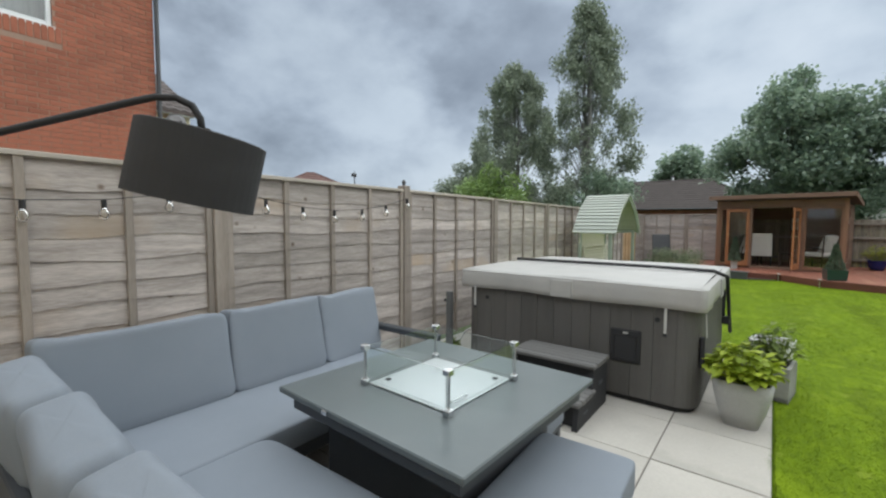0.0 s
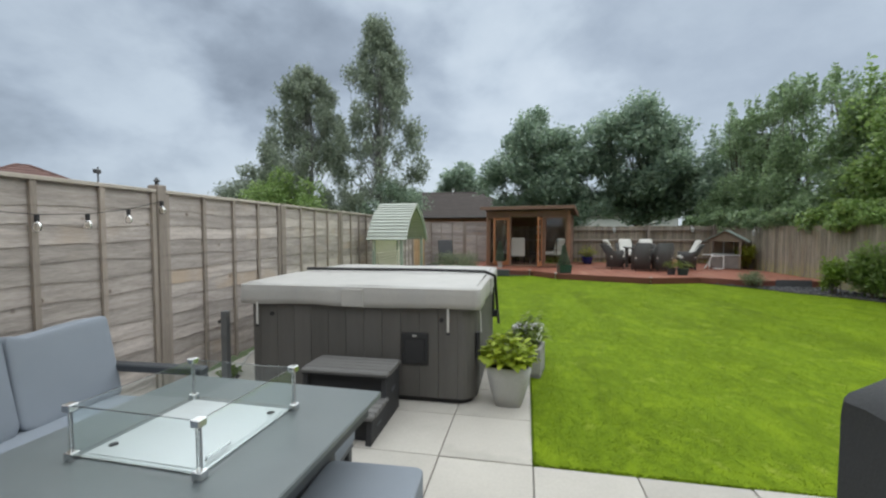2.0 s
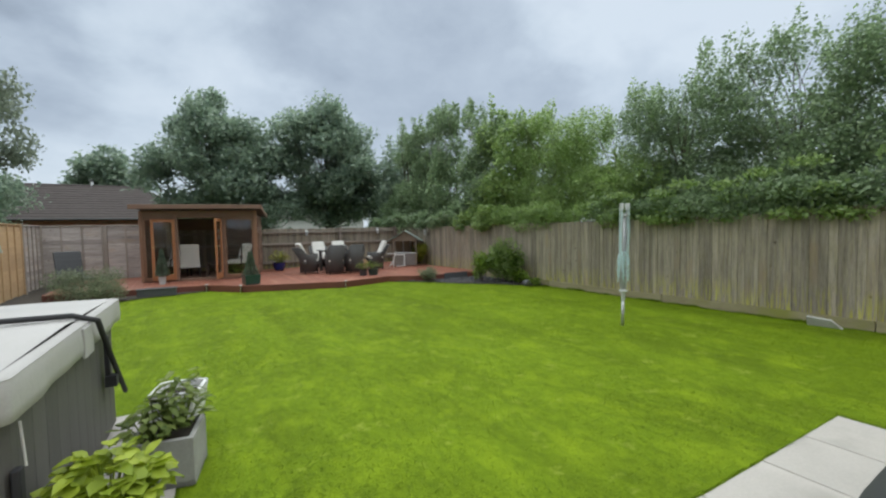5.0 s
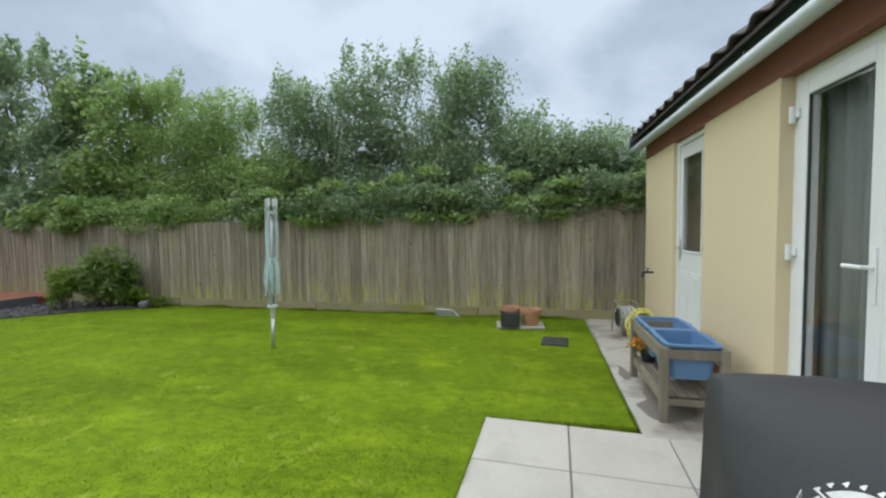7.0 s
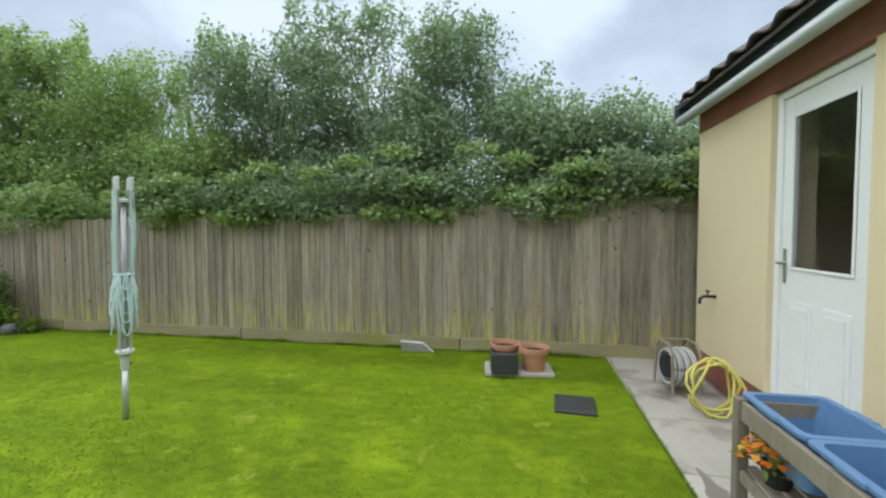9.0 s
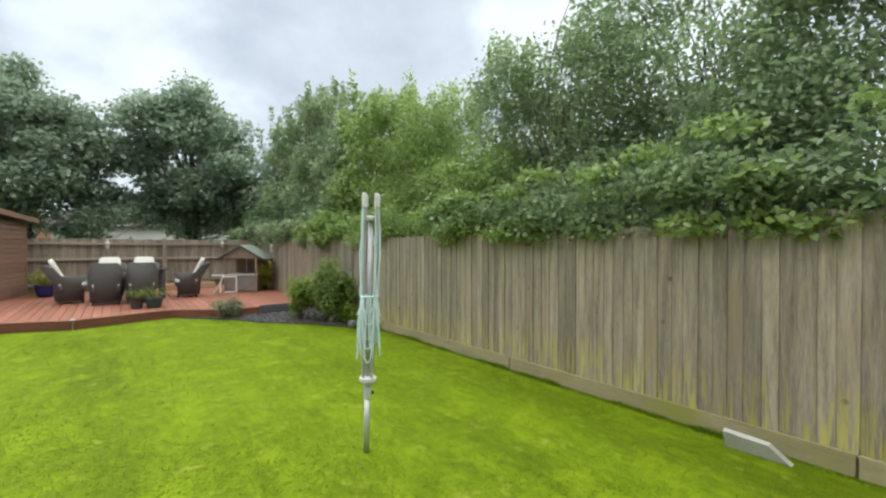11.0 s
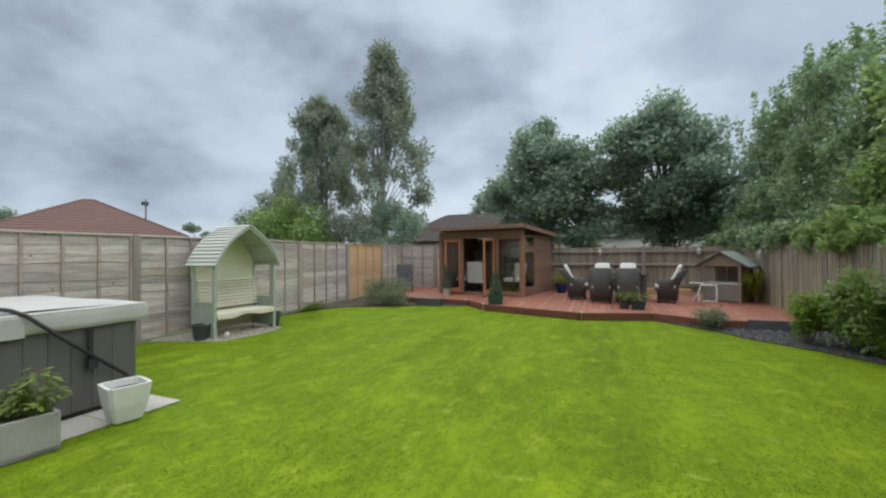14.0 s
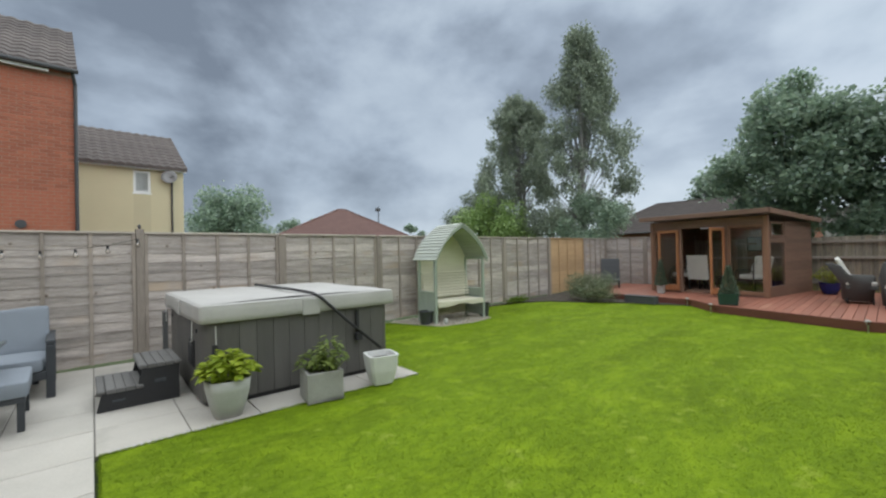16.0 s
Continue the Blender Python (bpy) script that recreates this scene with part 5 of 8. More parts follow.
table = thing("fire_pit_table", pose(-1.27, 1.735, 0, 0, 0, -4), "square dark grey fire pit table with glass wind guard", "table")
part("tabletop", Shape().box(-0.57, 0.57, -0.56, 0.56, 0.660, 0.69, 0.005), TABLETOP, table)
part("apron", Shape().box(-0.52, 0.52, -0.51, 0.51, 0.58, 0.660), ALU, table)
part("base", Shape().box(-0.40, 0.40, -0.40, 0.40, 0.0, 0.57, 0.01), ALU, table)
part("badge", Shape().box(-0.20, -0.165, -0.567, -0.559, 0.664, 0.685, 0.002), CHROME, table, "small silver badge")
lid = part("burner_lid", Shape().box(-0.250, 0.250, -0.250, 0.250, 0.69, 0.702, 0.004).box(-0.236, 0.236, -0.236, 0.236, 0.702, 0.705, 0.002), BURNER, table, "brushed silver burner lid")
for x, y in ((-0.20, -0.17), (0.20, 0.19)):
    part("finger_hole", Shape().lathe([(0.016, 0), (0.016, 0.002), (0.002, 0.002)], 14, (x, y, 0.7055)), BLACK, lid)
part("lid_handle", Shape().tube([(0.215, -0.19, 0.705), (0.22, -0.19, 0.716), (0.22, -0.08, 0.716), (0.215, -0.08, 0.705)], 0.0045), CHROME, lid)
G = 0.266
for x0, x1, y0, y1 in ((-G, G, -G - 0.003, -G + 0.003), (-G, G, G - 0.003, G + 0.003), (-G - 0.003, -G + 0.003, -G + 0.005, G - 0.005), (G - 0.003, G + 0.003, -G + 0.005, G - 0.005)):
    part("glass_panel", Shape().box(x0, x1, y0, y1, 0.706, 0.885, 0.001), CLEARGLASS, table, "clear glass wind guard panel").visible_shadow = False
for x in (-G, G):
    for y in (-G, G):
        part("bracket", Shape().box(x - 0.018, x + 0.018, y - 0.018, y + 0.018, 0.69, 0.722, 0.003), CHROME, table, "chrome corner bracket")
        part("bracket", Shape().box(x - 0.018, x + 0.018, y - 0.018, y + 0.018, 0.866, 0.893, 0.003), CHROME, table, "chrome corner bracket")
        part("corner_rod", Shape().tube([(x - 0.008, y, 0.72), (x - 0.008, y, 0.868)], 0.0035).tube([(x + 0.008, y, 0.72), (x + 0.008, y, 0.868)], 0.0035), CHROME, table)


def stool(x0, x1, y0, y1, label):
    t = thing("footstool", pose((x0 + x1) / 2, (y0 + y1) / 2, 0), label, "stool", "footstools at the fire table")
    w, d = x1 - x0, y1 - y0
    part("frame", Shape().box(-w / 2 + 0.02, w / 2 - 0.02, -d / 2 + 0.02, d / 2 - 0.02, 0.25, 0.30, 0.006), ALU, t)
    for x in (-1, 1):
        for y in (-1, 1):
            part("leg", Shape().box(x * (w / 2 - 0.05) - 0.025, x * (w / 2 - 0.05) + 0.025, y * (d / 2 - 0.05) - 0.025, y * (d / 2 - 0.05) + 0.025, 0, 0.25, 0.004), ALU, t)
    part("cushion", Shape().cushion(0, 0, 0.365, w, d, 0.14, 0.14, 36), FABRIC, t, smooth=True)


stool(-0.86, -0.40, 1.22, 2.07, "long grey cushioned footstool beside the fire table")
stool(-1.66, -0.89, 1.98, 2.52, "grey cushioned footstool pushed under the fire table")

lamp = thing("arc_lamp", pose(-2.95, -0.62, 0), "black arched outdoor lamp with a drum shade", "lamp")
part("base", Shape().lathe([(0.20, 0), (0.20, 0.04), (0.03, 0.06), (0.02, 0.08)], 24), BLACK, lamp)
arc = [(0.0, 0.0, 0.06), (0.0, 0.0, 1.15), (0.08, 0.07, 1.38), (0.25, 0.27, 1.55), (0.50, 0.56, 1.68), (0.84, 0.97, 1.80), (1.10, 1.25, 1.918), (1.165, 1.315, 1.944), (1.215, 1.365, 1.944), (1.25, 1.402, 1.920), (1.266, 1.422, 1.875), (1.268, 1.428, 1.81)]
part("arm", Shape().tube(arc, 0.013, 10), BLACK, lamp, smooth=True)
sh = Shape().lathe([(0.19, -0.25), (0.216, -0.25), (0.216, 0.0), (0.21, 0.004), (0.06, 0.004), (0.03, 0.015), (0.015, 0.03)], 40)
part("shade", sh, surf("dark_shade_cloth", (0.035, 0.034, 0.036), scale=3, fine=250, rough=0.9, bump=0.3, stretch=(1, 1, 3)), lamp, "dark charcoal fabric drum shade", m=pose(1.26, 1.437, 1.815, -9, 9, 0))

# ---- string of bulbs along the fence ----
lights = thing("string_lights", pose(0, 0, 0), "string of clear bulbs on black cable along the fence", "string lights")
WIRE = []
BULB = glassy("bulb_glass", (0.95, 0.93, 0.88))
drops = []
for a, b2 in ((-0.48, 1.55), (1.55, 3.55)):
    for k in range(7):
        f = k / 6
        y = a + (b2 - a) * f
        z = 1.76 - 0.155 * math.sin(math.pi * f) ** 0.8
        WIRE.append((-3.075, y, z))
        if 0 < k:
            drops.append((y, z))
part("cable", Shape().tube(WIRE, 0.0027, 6), BLACK, lights)
sock = Shape().tube([(0, 0, 0.0), (0, 0, -0.045)], 0.014, 10)
sock_mesh = sock.mesh("socket", BLACK)
bulb_mesh = Shape().lathe([(0.010, -0.04), (0.022, -0.065), (0.027, -0.085), (0.020, -0.108), (0.004, -0.116)], 14).mesh("bulb", BULB, True)
for y, z in drops:
    ob = part("socket", sock_mesh, None, lights, m=pose(-3.072, y, z))
    part("bulb", bulb_mesh, None, ob)

# ---- hot tub with cover, lifter and steps ----
TUB = pose(-0.30, 3.74, 0, 0, 0, -2.2)
CABINET = surf("grey_brown_cabinet", (0.104, 0.098, 0.094), (0.076, 0.071, 0.068), scale=2, fine=30, rough=0.6, bump=0.15, stretch=(6, 6, 0.5), rnd=0.10)
VINYL = surf("grey_vinyl_cover", (0.43, 0.415, 0.40), (0.345, 0.335, 0.325), scale=3, fine=70, rough=0.55, bump=0.35, rnd=0.0,
             stain=(0.33, 0.325, 0.32), stain_scale=1.5, stain_at=0.56)
tub = thing("hot_tub", TUB, "square hot tub with grey-brown panelled cabinet and grey cover", "hot tub")
TW, TD, TR = 2.16, 2.12, 0.15


def rounded(x0, x1, y0, y1, r, n=6):
    out = []
    for cx, cy, a0 in ((x1 - r, y0 + r, -90), (x1 - r, y1 - r, 0), (x0 + r, y1 - r, 90), (x0 + r, y0 + r, 180)):
        for i in range(n + 1):
            t = radians(a0 + 90 * i / n)
            out.append((cx + r * math.cos(t), cy + r * math.sin(t)))
    return out


part("cabinet", Shape().prism(rounded(-TW + 0.012, -0.012, 0.012, TD - 0.012, TR), 0.05, 0.86), CABINET, tub)
part("plinth", Shape().prism(rounded(-TW + 0.03, -0.03, 0.03, TD - 0.03, TR), 0.0, 0.05), BLACK, tub)
board_count = 11
for i in range(board_count):
    a = TR + (TW - 2 * TR) * i / board_count
    b2 = TR + (TW - 2 * TR) * (i + 1) / board_count
    part("panel_board", Shape().box(-b2 + 0.0015, -a - 0.0015, -0.004, 0.014, 0.05, 0.845, 0.002), CABINET, tub)
    part("panel_board", Shape().box(-0.014, 0.004, a + 0.0015, b2 - 0.0015, 0.05, 0.845, 0.002), CABINET, tub)
    part("panel_board", Shape().box(-b2 + 0.0015, -a - 0.0015, TD - 0.014, TD + 0.004, 0.05, 0.845, 0.002), CABINET, tub)
for cx, cy, a0 in ((-TR, TR, -90), (-TR, TD - TR, 0), (-TW + TR, TR, 180)):
    s = Shape()
    pts = [(cx + (TR + 0.004) * math.cos(radians(a0 + 15 * i)), cy + (TR + 0.004) * math.sin(radians(a0 + 15 * i))) for i in range(7)]
    inn = [(cx + (TR - 0.02) * math.cos(radians(a0 + 15 * i)), cy + (TR - 0.02) * math.sin(radians(a0 + 15 * i))) for i in range(6, -1, -1)]
    s.prism(pts + inn, 0.05, 0.845)
    part("corner_panel", s, CABINET, tub, smooth=False)
# cover: two padded halves with a skirt
def dense(ring, gap=0.07):
    """The ring with points added along its long sides."""
    out = []
    for (x0, y0), (x1, y1) in zip(ring, ring[1:] + ring[:1]):
        n = max(1, int(math.hypot(x1 - x0, y1 - y0) / gap))
        out += [(x0 + (x1 - x0) * k / n, y0 + (y1 - y0) * k / n) for k in range(n)]
    return out


cv, cf = [], []
prof = [(0.038, 0.828, 1.0), (0.046, 0.832, 1.0), (0.050, 0.88, 0.9), (0.048, 0.94, 0.5), (0.046, 0.988, 0.15), (0.040, 1.000, 0.05), (0.0, 1.012, 0.0)]
base_ring = dense(rounded(-TW, 0, 0, TD, 0.05, 5))
for off, z, loose in prof:
    for x, y in base_ring:
        push = off + loose * (0.005 * math.sin(9 * (x + y)) + 0.004 * math.sin(23 * x - 17 * y))
        dx, dy = (x + TW / 2) / (TW / 2), (y - TD / 2) / (TD / 2)
        top = max(abs(dx), abs(dy))
        ox = push * dx if abs(dx) > 0.93 * top else 0.0
        oy = push * dy if abs(dy) > 0.93 * top else 0.0
        cv.append((x + ox, y + oy, z + loose * 0.007 * math.sin(5 * x + 3) * math.cos(6 * y)))
m = len(base_ring)
for i in range(len(prof) - 1):
    for k in range(m):
        cf.append((i * m + k, i * m + (k + 1) % m, (i + 1) * m + (k + 1) % m, (i + 1) * m + k))
grid = 14
cover = part("cover", Shape().add(cv, cf), VINYL, tub, "pale grey vinyl cover with a fold across it", smooth=True)
gv, gf = [], []
for i in range(grid + 1):
    for j in range(grid + 1):
        x, y = -TW * i / grid, TD * j / grid
        mid_fall = 0.016 * (1 - abs(2 * j / grid - 1))
        z = 1.012 + mid_fall + 0.004 * math.sin(5 * x + 2 * y) - (0.012 if j == grid // 2 else 0)
        gv.append((x, y, z))
for i in range(grid):
    for j in range(grid):
        a = i * (grid + 1) + j
        gf.append((a, a + 1, a + grid + 2, a + grid + 1))
part("cover_top", Shape().add(gv, gf), VINYL, cover, smooth=True)
part("piping", Shape().tube([(x + (0.043 if x > -0.2 else -0.043 if x < -TW + 0.2 else 0), y + (0.043 if y > TD - 0.2 else -0.043 if y < 0.2 else 0), 0.996) for x, y in base_ring + base_ring[:1]], 0.005, 6, cap=False), VINYL, cover)
part("seam_flap", Shape().box(0.045, 0.062, TD / 2 - 0.10, TD / 2 + 0.10, 0.81, 0.985, 0.004), VINYL, cover)
part("seam_flap", Shape().box(-TW / 2 - 0.10, -TW / 2 + 0.10, -0.062, -0.045, 0.83, 0.985, 0.004), VINYL, cover)
STRAP = surf("pale_strap", (0.55, 0.54, 0.52), scale=5, fine=90, rough=0.8)
for x in (-0.225, -2.01):
    part("strap", Shape().box(x - 0.010, x + 0.010, -0.062, -0.056, 0.635, 0.84, 0.002), STRAP, cover, "pale hanging strap")
    part("buckle", Shape().box(x - 0.014, x + 0.014, -0.066, -0.050, 0.615, 0.640, 0.004), BLACK, cover)
part("strap", Shape().tube([(0.03, 0.10, 0.80), (0.04, 0.10, 0.62)], 0.005), STRAP, cover, "pale hanging strap")
part("buckle", Shape().box(0.0, 0.03, 0.07, 0.12, 0.38, 0.62, 0.006), BLACK, cover)
part("control_panel", Shape().box(-0.645, -0.405, -0.022, -0.004, 0.335, 0.615, 0.006).box(-0.615, -0.435, -0.030, -0.022, 0.365, 0.565, 0.01), BLACK, tub, "black service panel")
part("indicator", Shape().box(-0.545, -0.505, -0.027, -0.020, 0.580, 0.596, 0.002), STRAP, tub)
for x in (-0.29, -1.89):
    part("lock", Shape().tube([(x, -0.016, 0.73), (x, 0.0, 0.73)], 0.02, 12), BLACK, tub)
lift = [(-TW + 0.02, 1.10, 1.045), (-0.6, 1.10, 1.052), (-0.02, 1.10, 1.045), (0.085, 1.16, 0.995), (0.085, 1.45, 0.72), (0.085, 1.93, 0.30)]
part("cover_lifter", Shape().tube(lift, 0.017, 8), BLACK, tub, "black tubular cover lifter", smooth=True)
part("lifter_bracket", Shape().box(0.02, 0.05, 1.62, 1.66, 0.50, 0.80, 0.004).box(0.02, 0.09, 1.60, 1.68, 0.44, 0.52, 0.004), BLACK, tub)

STEPTOP = surf("grey_step_tread", (0.155, 0.150, 0.148), (0.11, 0.107, 0.105), scale=3, fine=60, rough=0.7, stretch=(1, 6, 1))
step = thing("spa_steps", pose(-1.305, 3.345, 0, 0, 0, -2), "dark plastic two-step spa steps with grey treads", "steps")
side = [(-0.36, 0.0), (0.32, 0.0), (0.32, 0.36), (0.0, 0.36), (-0.04, 0.17), (-0.32, 0.17)]
for x in (-0.35, 0.31):
    s = Shape()
    s.add([(x, y, z) for y, z in side] + [(x + 0.04, y, z) for y, z in side], [tuple(range(6)), tuple(range(11, 5, -1))] + [(i + 6, (i + 1) % 6 + 6, (i + 1) % 6, i) for i in range(6)])
    part("side_panel", s, BLACK, step)
part("riser", Shape().box(-0.31, 0.31, 0.02, 0.05, 0.0, 0.36), BLACK, step)
part("riser", Shape().box(-0.31, 0.31, -0.29, -0.26, 0.0, 0.17), BLACK, step)
for y0, z in ((-0.36, 0.17), (-0.03, 0.36)):
    for k in range(5):
        part("tread_slat", Shape().box(-0.365, 0.365, y0 + 0.075 * k, y0 + 0.075 * k + 0.071, z, z + 0.04, 0.012 if k in (0, 4) else 0.004), STEPTOP, step)
    part("tread_core", Shape().box(-0.355, 0.355, y0 + 0.01, y0 + 0.36, z - 0.01, z + 0.028), BLACK, step)
part("grip_hole", Shape().box(0.345, 0.354, 0.10, 0.20, 0.20, 0.235, 0.003), ALU, step)
part("grip_hole", Shape().box(0.345, 0.354, -0.24, -0.14, 0.08, 0.10, 0.003), ALU, step)
bracket = thing("metal_stand", pose(-2.665, 3.80, 0), "grey square metal post standing beside the hot tub", "post")
part("post", Shape().box(-0.03, 0.03, -0.03, 0.03, 0, 0.74, 0.004), surf("galvanised_grey", (0.16, 0.165, 0.17), rough=0.5, metal=0.3), bracket)
part("catch", Shape().tube([(-0.03, 0, 0.66), (-0.07, 0, 0.63)], 0.014), BLACK, bracket)
solo("hose", Shape().tube([(-3.0 + 0.12 * math.sin(i * 0.5), 3.75 + i * 0.13, 0.02) for i in range(17)], 0.012, 8), surf("pale_hose", (0.55, 0.55, 0.52), rough=0.5),
     "pale grey hose lying along the fence", "hose", smooth=True)

# ---- planters beside the tub ----
STONEPOT = surf("pale_stone_pot", (0.47, 0.47, 0.46), (0.38, 0.38, 0.375), scale=5, fine=60, rough=0.75, bump=0.2)
CONCRETE = surf("concrete_planter", (0.34, 0.335, 0.32), (0.25, 0.245, 0.235), scale=6, fine=60, rough=0.9, bump=0.4, stain=(0.24, 0.235, 0.22), stain_scale=5, stain_at=0.56)
COMPOST = surf("compost", (0.05, 0.04, 0.032), scale=20, fine=80, rough=1.0, bump=0.8)
LIME = leafy("lime_leaves", (0.19, 0.27, 0.018), (0.46, 0.54, 0.055), through_light=0.35)
MID = leafy("mid_green_leaves", (0.085, 0.140, 0.030), (0.27, 0.33, 0.085))


def broad_leaf(rng, base, direction, length, width, droop):
    """A curved pointed leaf in six faces."""
    d = Vector(direction).normalized()
    side = d.cross(Vector((0, 0, 1)))
    if side.length < 0.1:
        side = Vector((1, 0, 0))
    side.normalize()
    v, f = [], []
    for i, (t, w) in enumerate(((0, 0.08), (0.3, 0.9), (0.62, 0.85), (1.0, 0.03))):
        p = Vector(base) + d * length * t - Vector((0, 0, droop * length * t * t))
        up = Vector((0, 0, 1)) * 0.12 * width
        v += [p - side * width / 2 * w + up, p - Vector((0, 0, 0)), p + side * width / 2 * w + up]
        if i:
            o = 3 * i
            f += [(o - 3, o - 2, o + 1, o), (o - 2, o - 1, o + 2, o + 1)]
    return v, f


def plant(parent, at, radius, height, count, length, width, mat, seed, name="foliage", stem=True):
    rng = random.Random(seed)
    s, st = Shape(), Shape()
    for k in range(count):
        a, e2 = rng.uniform(0, 2 * math.pi), rng.uniform(0, 1)
        r = radius * math.sqrt(rng.uniform(0.02, 1))
        z = at[2] + height * (1 - (r / radius) ** 2 * 0.65) * rng.uniform(0.45, 1.0)
        base = (at[0] + r * math.cos(a), at[1] + r * math.sin(a), z)
        d = (math.cos(a) + rng.gauss(0, 0.5), math.sin(a) + rng.gauss(0, 0.5), rng.uniform(-0.2, 0.7))
        v, f = broad_leaf(rng, base, d, length * rng.uniform(0.7, 1.25), width * rng.uniform(0.7, 1.2), rng.uniform(0.1, 0.6))
        s.add(v, f)
        if stem and k % 4 == 0:
            st.tube([(at[0] + 0.25 * r * math.cos(a), at[1] + 0.25 * r * math.sin(a), at[2] - 0.02), base], 0.004, 5)
    part(name, s, mat, parent, smooth=True)
    if stem:
        part("stalk", st, mat, parent)


pot = thing("plant_pot", pose(-0.02, 3.87, 0, 0, 0, 42), "pale stone pot with bright lime-green leafy plant", "plant pot")
part("pot", Shape().lathe([(0.10, 0), (0.115, 0.0), (0.155, 0.12), (0.185, 0.25), (0.195, 0.35), (0.180, 0.35), (0.165, 0.25)], 28, (0, 0, 0), 0.42, math.pi / 4), STONEPOT, pot, smooth=True)
part("soil", Shape().lathe([(0.17, 0.31), (0.002, 0.325)], 16), COMPOST, pot)
plant(pot, (0, 0, 0.33), 0.215, 0.27, 260, 0.085, 0.075, LIME, 3)
pot = thing("plant_pot", pose(0.16, 4.72, 0, 0, 0, -12), "square concrete planter with a green shrub", "plant pot")
s = Shape()
s.prism([(-0.18, -0.18), (0.18, -0.18), (0.18, 0.18), (-0.18, 0.18)], 0, 0.03)
for x0, x1, y0, y1 in ((-0.18, 0.18, -0.18, -0.15), (-0.18, 0.18, 0.15, 0.18), (-0.18, -0.15, -0.15, 0.15), (0.15, 0.18, -0.15, 0.15)):
    s.box(x0, x1, y0, y1, 0.0, 0.29, 0.003)
part("pot", s, CONCRETE, pot)
part("soil", Shape().box(-0.15, 0.15, -0.15, 0.15, 0.03, 0.26), COMPOST, pot)
plant(pot, (-0.06, -0.04, 0.26), 0.17, 0.24, 110, 0.075, 0.045, MID, 5)
plant(pot, (0.05, 0.08, 0.26), 0.15, 0.40, 120, 0.075, 0.045, MID, 6)
pot = thing("plant_pot", pose(0.22, 5.42, 0, 0, 0, 30), "white tapered square pot without a plant", "plant pot")
part("pot", Shape().lathe([(0.105, 0), (0.115, 0.01), (0.15, 0.15), (0.172, 0.33), (0.145, 0.33), (0.135, 0.26)], 32, (0, 0, 0), 0.9, math.pi / 4), surf("white_stone_pot", (0.62, 0.62, 0.61), (0.54, 0.54, 0.53), scale=6, fine=70, rough=0.7), pot)
part("soil", Shape().lathe([(0.14, 0.27), (0.002, 0.275)], 32, (0, 0, 0), 0.9, math.pi / 4), COMPOST, pot)

# ---- covered barbecue ----
COVER = surf("black_barbecue_cover", (0.030, 0.032, 0.036), (0.023, 0.025, 0.028), scale=2.5, fine=80, rough=0.72, bump=0.35, depth=0.006)
bbq = thing("barbecue", pose(2.00, 1.555, 0), "barbecue under a black fitted cover with a white emblem", "barbecue")
# stations along the cover: place, height of the top, spread of the section, lid (1) or side shelf (0)
sec = [(-0.96, 0.945, 0.74, 0.0), (-0.945, 0.975, 0.77, 0.0), (-0.82, 1.07, 0.87, 0.4), (-0.64, 1.11, 0.96, 0.9), (-0.45, 1.12, 1.0, 1.0), (-0.2, 1.118, 1.0, 1.0), (0.05, 1.115, 1.0, 1.0),
       (0.30, 1.105, 1.0, 1.0), (0.45, 1.08, 0.97, 0.9), (0.62, 1.035, 0.90, 0.5), (0.78, 1.006, 0.83, 0.1), (0.872, 1.0, 0.79, 0.0), (0.888, 0.985, 0.78, 0.0), (0.893, 0.90, 0.78, 0.0)]


def section(top, k, lid):
    """Half outline of the cover across its length, hem to crown: spread and height."""
    low = [(0.372, 0.05), (0.375, 0.30), (0.372, 0.60), (0.368, 0.80), (0.362, 0.87), (0.345, 0.915), (0.225, 1.035), (0.165, 1.075), (0.08, 1.105), (0.0, 1.115)]
    flat = [(0.32, 0.05), (0.318, 0.30), (0.316, 0.60), (0.314, 0.80), (0.312, 0.90), (0.306, 0.962), (0.290, 0.984), (0.19, 0.988), (0.08, 0.99), (0.0, 0.99)]
    out = []
    for (y0, z0), (y1, z1) in zip(flat, low):
        z = z0 + (z1 - z0) * lid
        full = 0.99 + 0.125 * lid
        if z > 0.80:
            z = 0.80 + (z - 0.80) * (top - 0.80) / (full - 0.80)
        out.append(((y0 + (y1 - y0) * lid) * k, z))
    return out


cv, cf = [], []
fold = random.Random(8)
for i, (x, top, k, lid) in enumerate(sec):
    half = section(top, k, lid)
    ring = [(-y, z) for y, z in half] + [(y, z) for y, z in half[-2::-1]]
    ringn = len(ring)
    cv += [(x + fold.uniform(-0.006, 0.006), y + 0.012 * math.sin(4 * z + i * 2.1) * (z < 0.75), z + (0.012 * math.sin(i * 1.7) if z < 0.1 else 0.0) + fold.uniform(-0.004, 0.004)) for y, z in ring]
    if i:
        o = i * ringn
        cf += [(o - ringn + q, o - ringn + q + 1, o + q + 1, o + q) for q in range(ringn - 1)]
cf += [tuple(range(ringn)), tuple(range(len(sec) * ringn - 1, (len(sec) - 1) * ringn - 1, -1))]
cs = Shape().add(cv, cf)
cov = part("cover", cs, COVER, bbq, "black fabric cover", smooth=True)
bev = cov.modifiers.new("soften", "BEVEL")
bev.width, bev.segments, bev.limit_method, bev.angle_limit = 0.012, 2, "ANGLE", radians(40)
for x in (-0.5, 0.5):
    for y in (-0.25, 0.25):
        part("leg", Shape().box(x - 0.03, x + 0.03, y - 0.03, y + 0.03, 0, 0.3), BLACK, bbq)
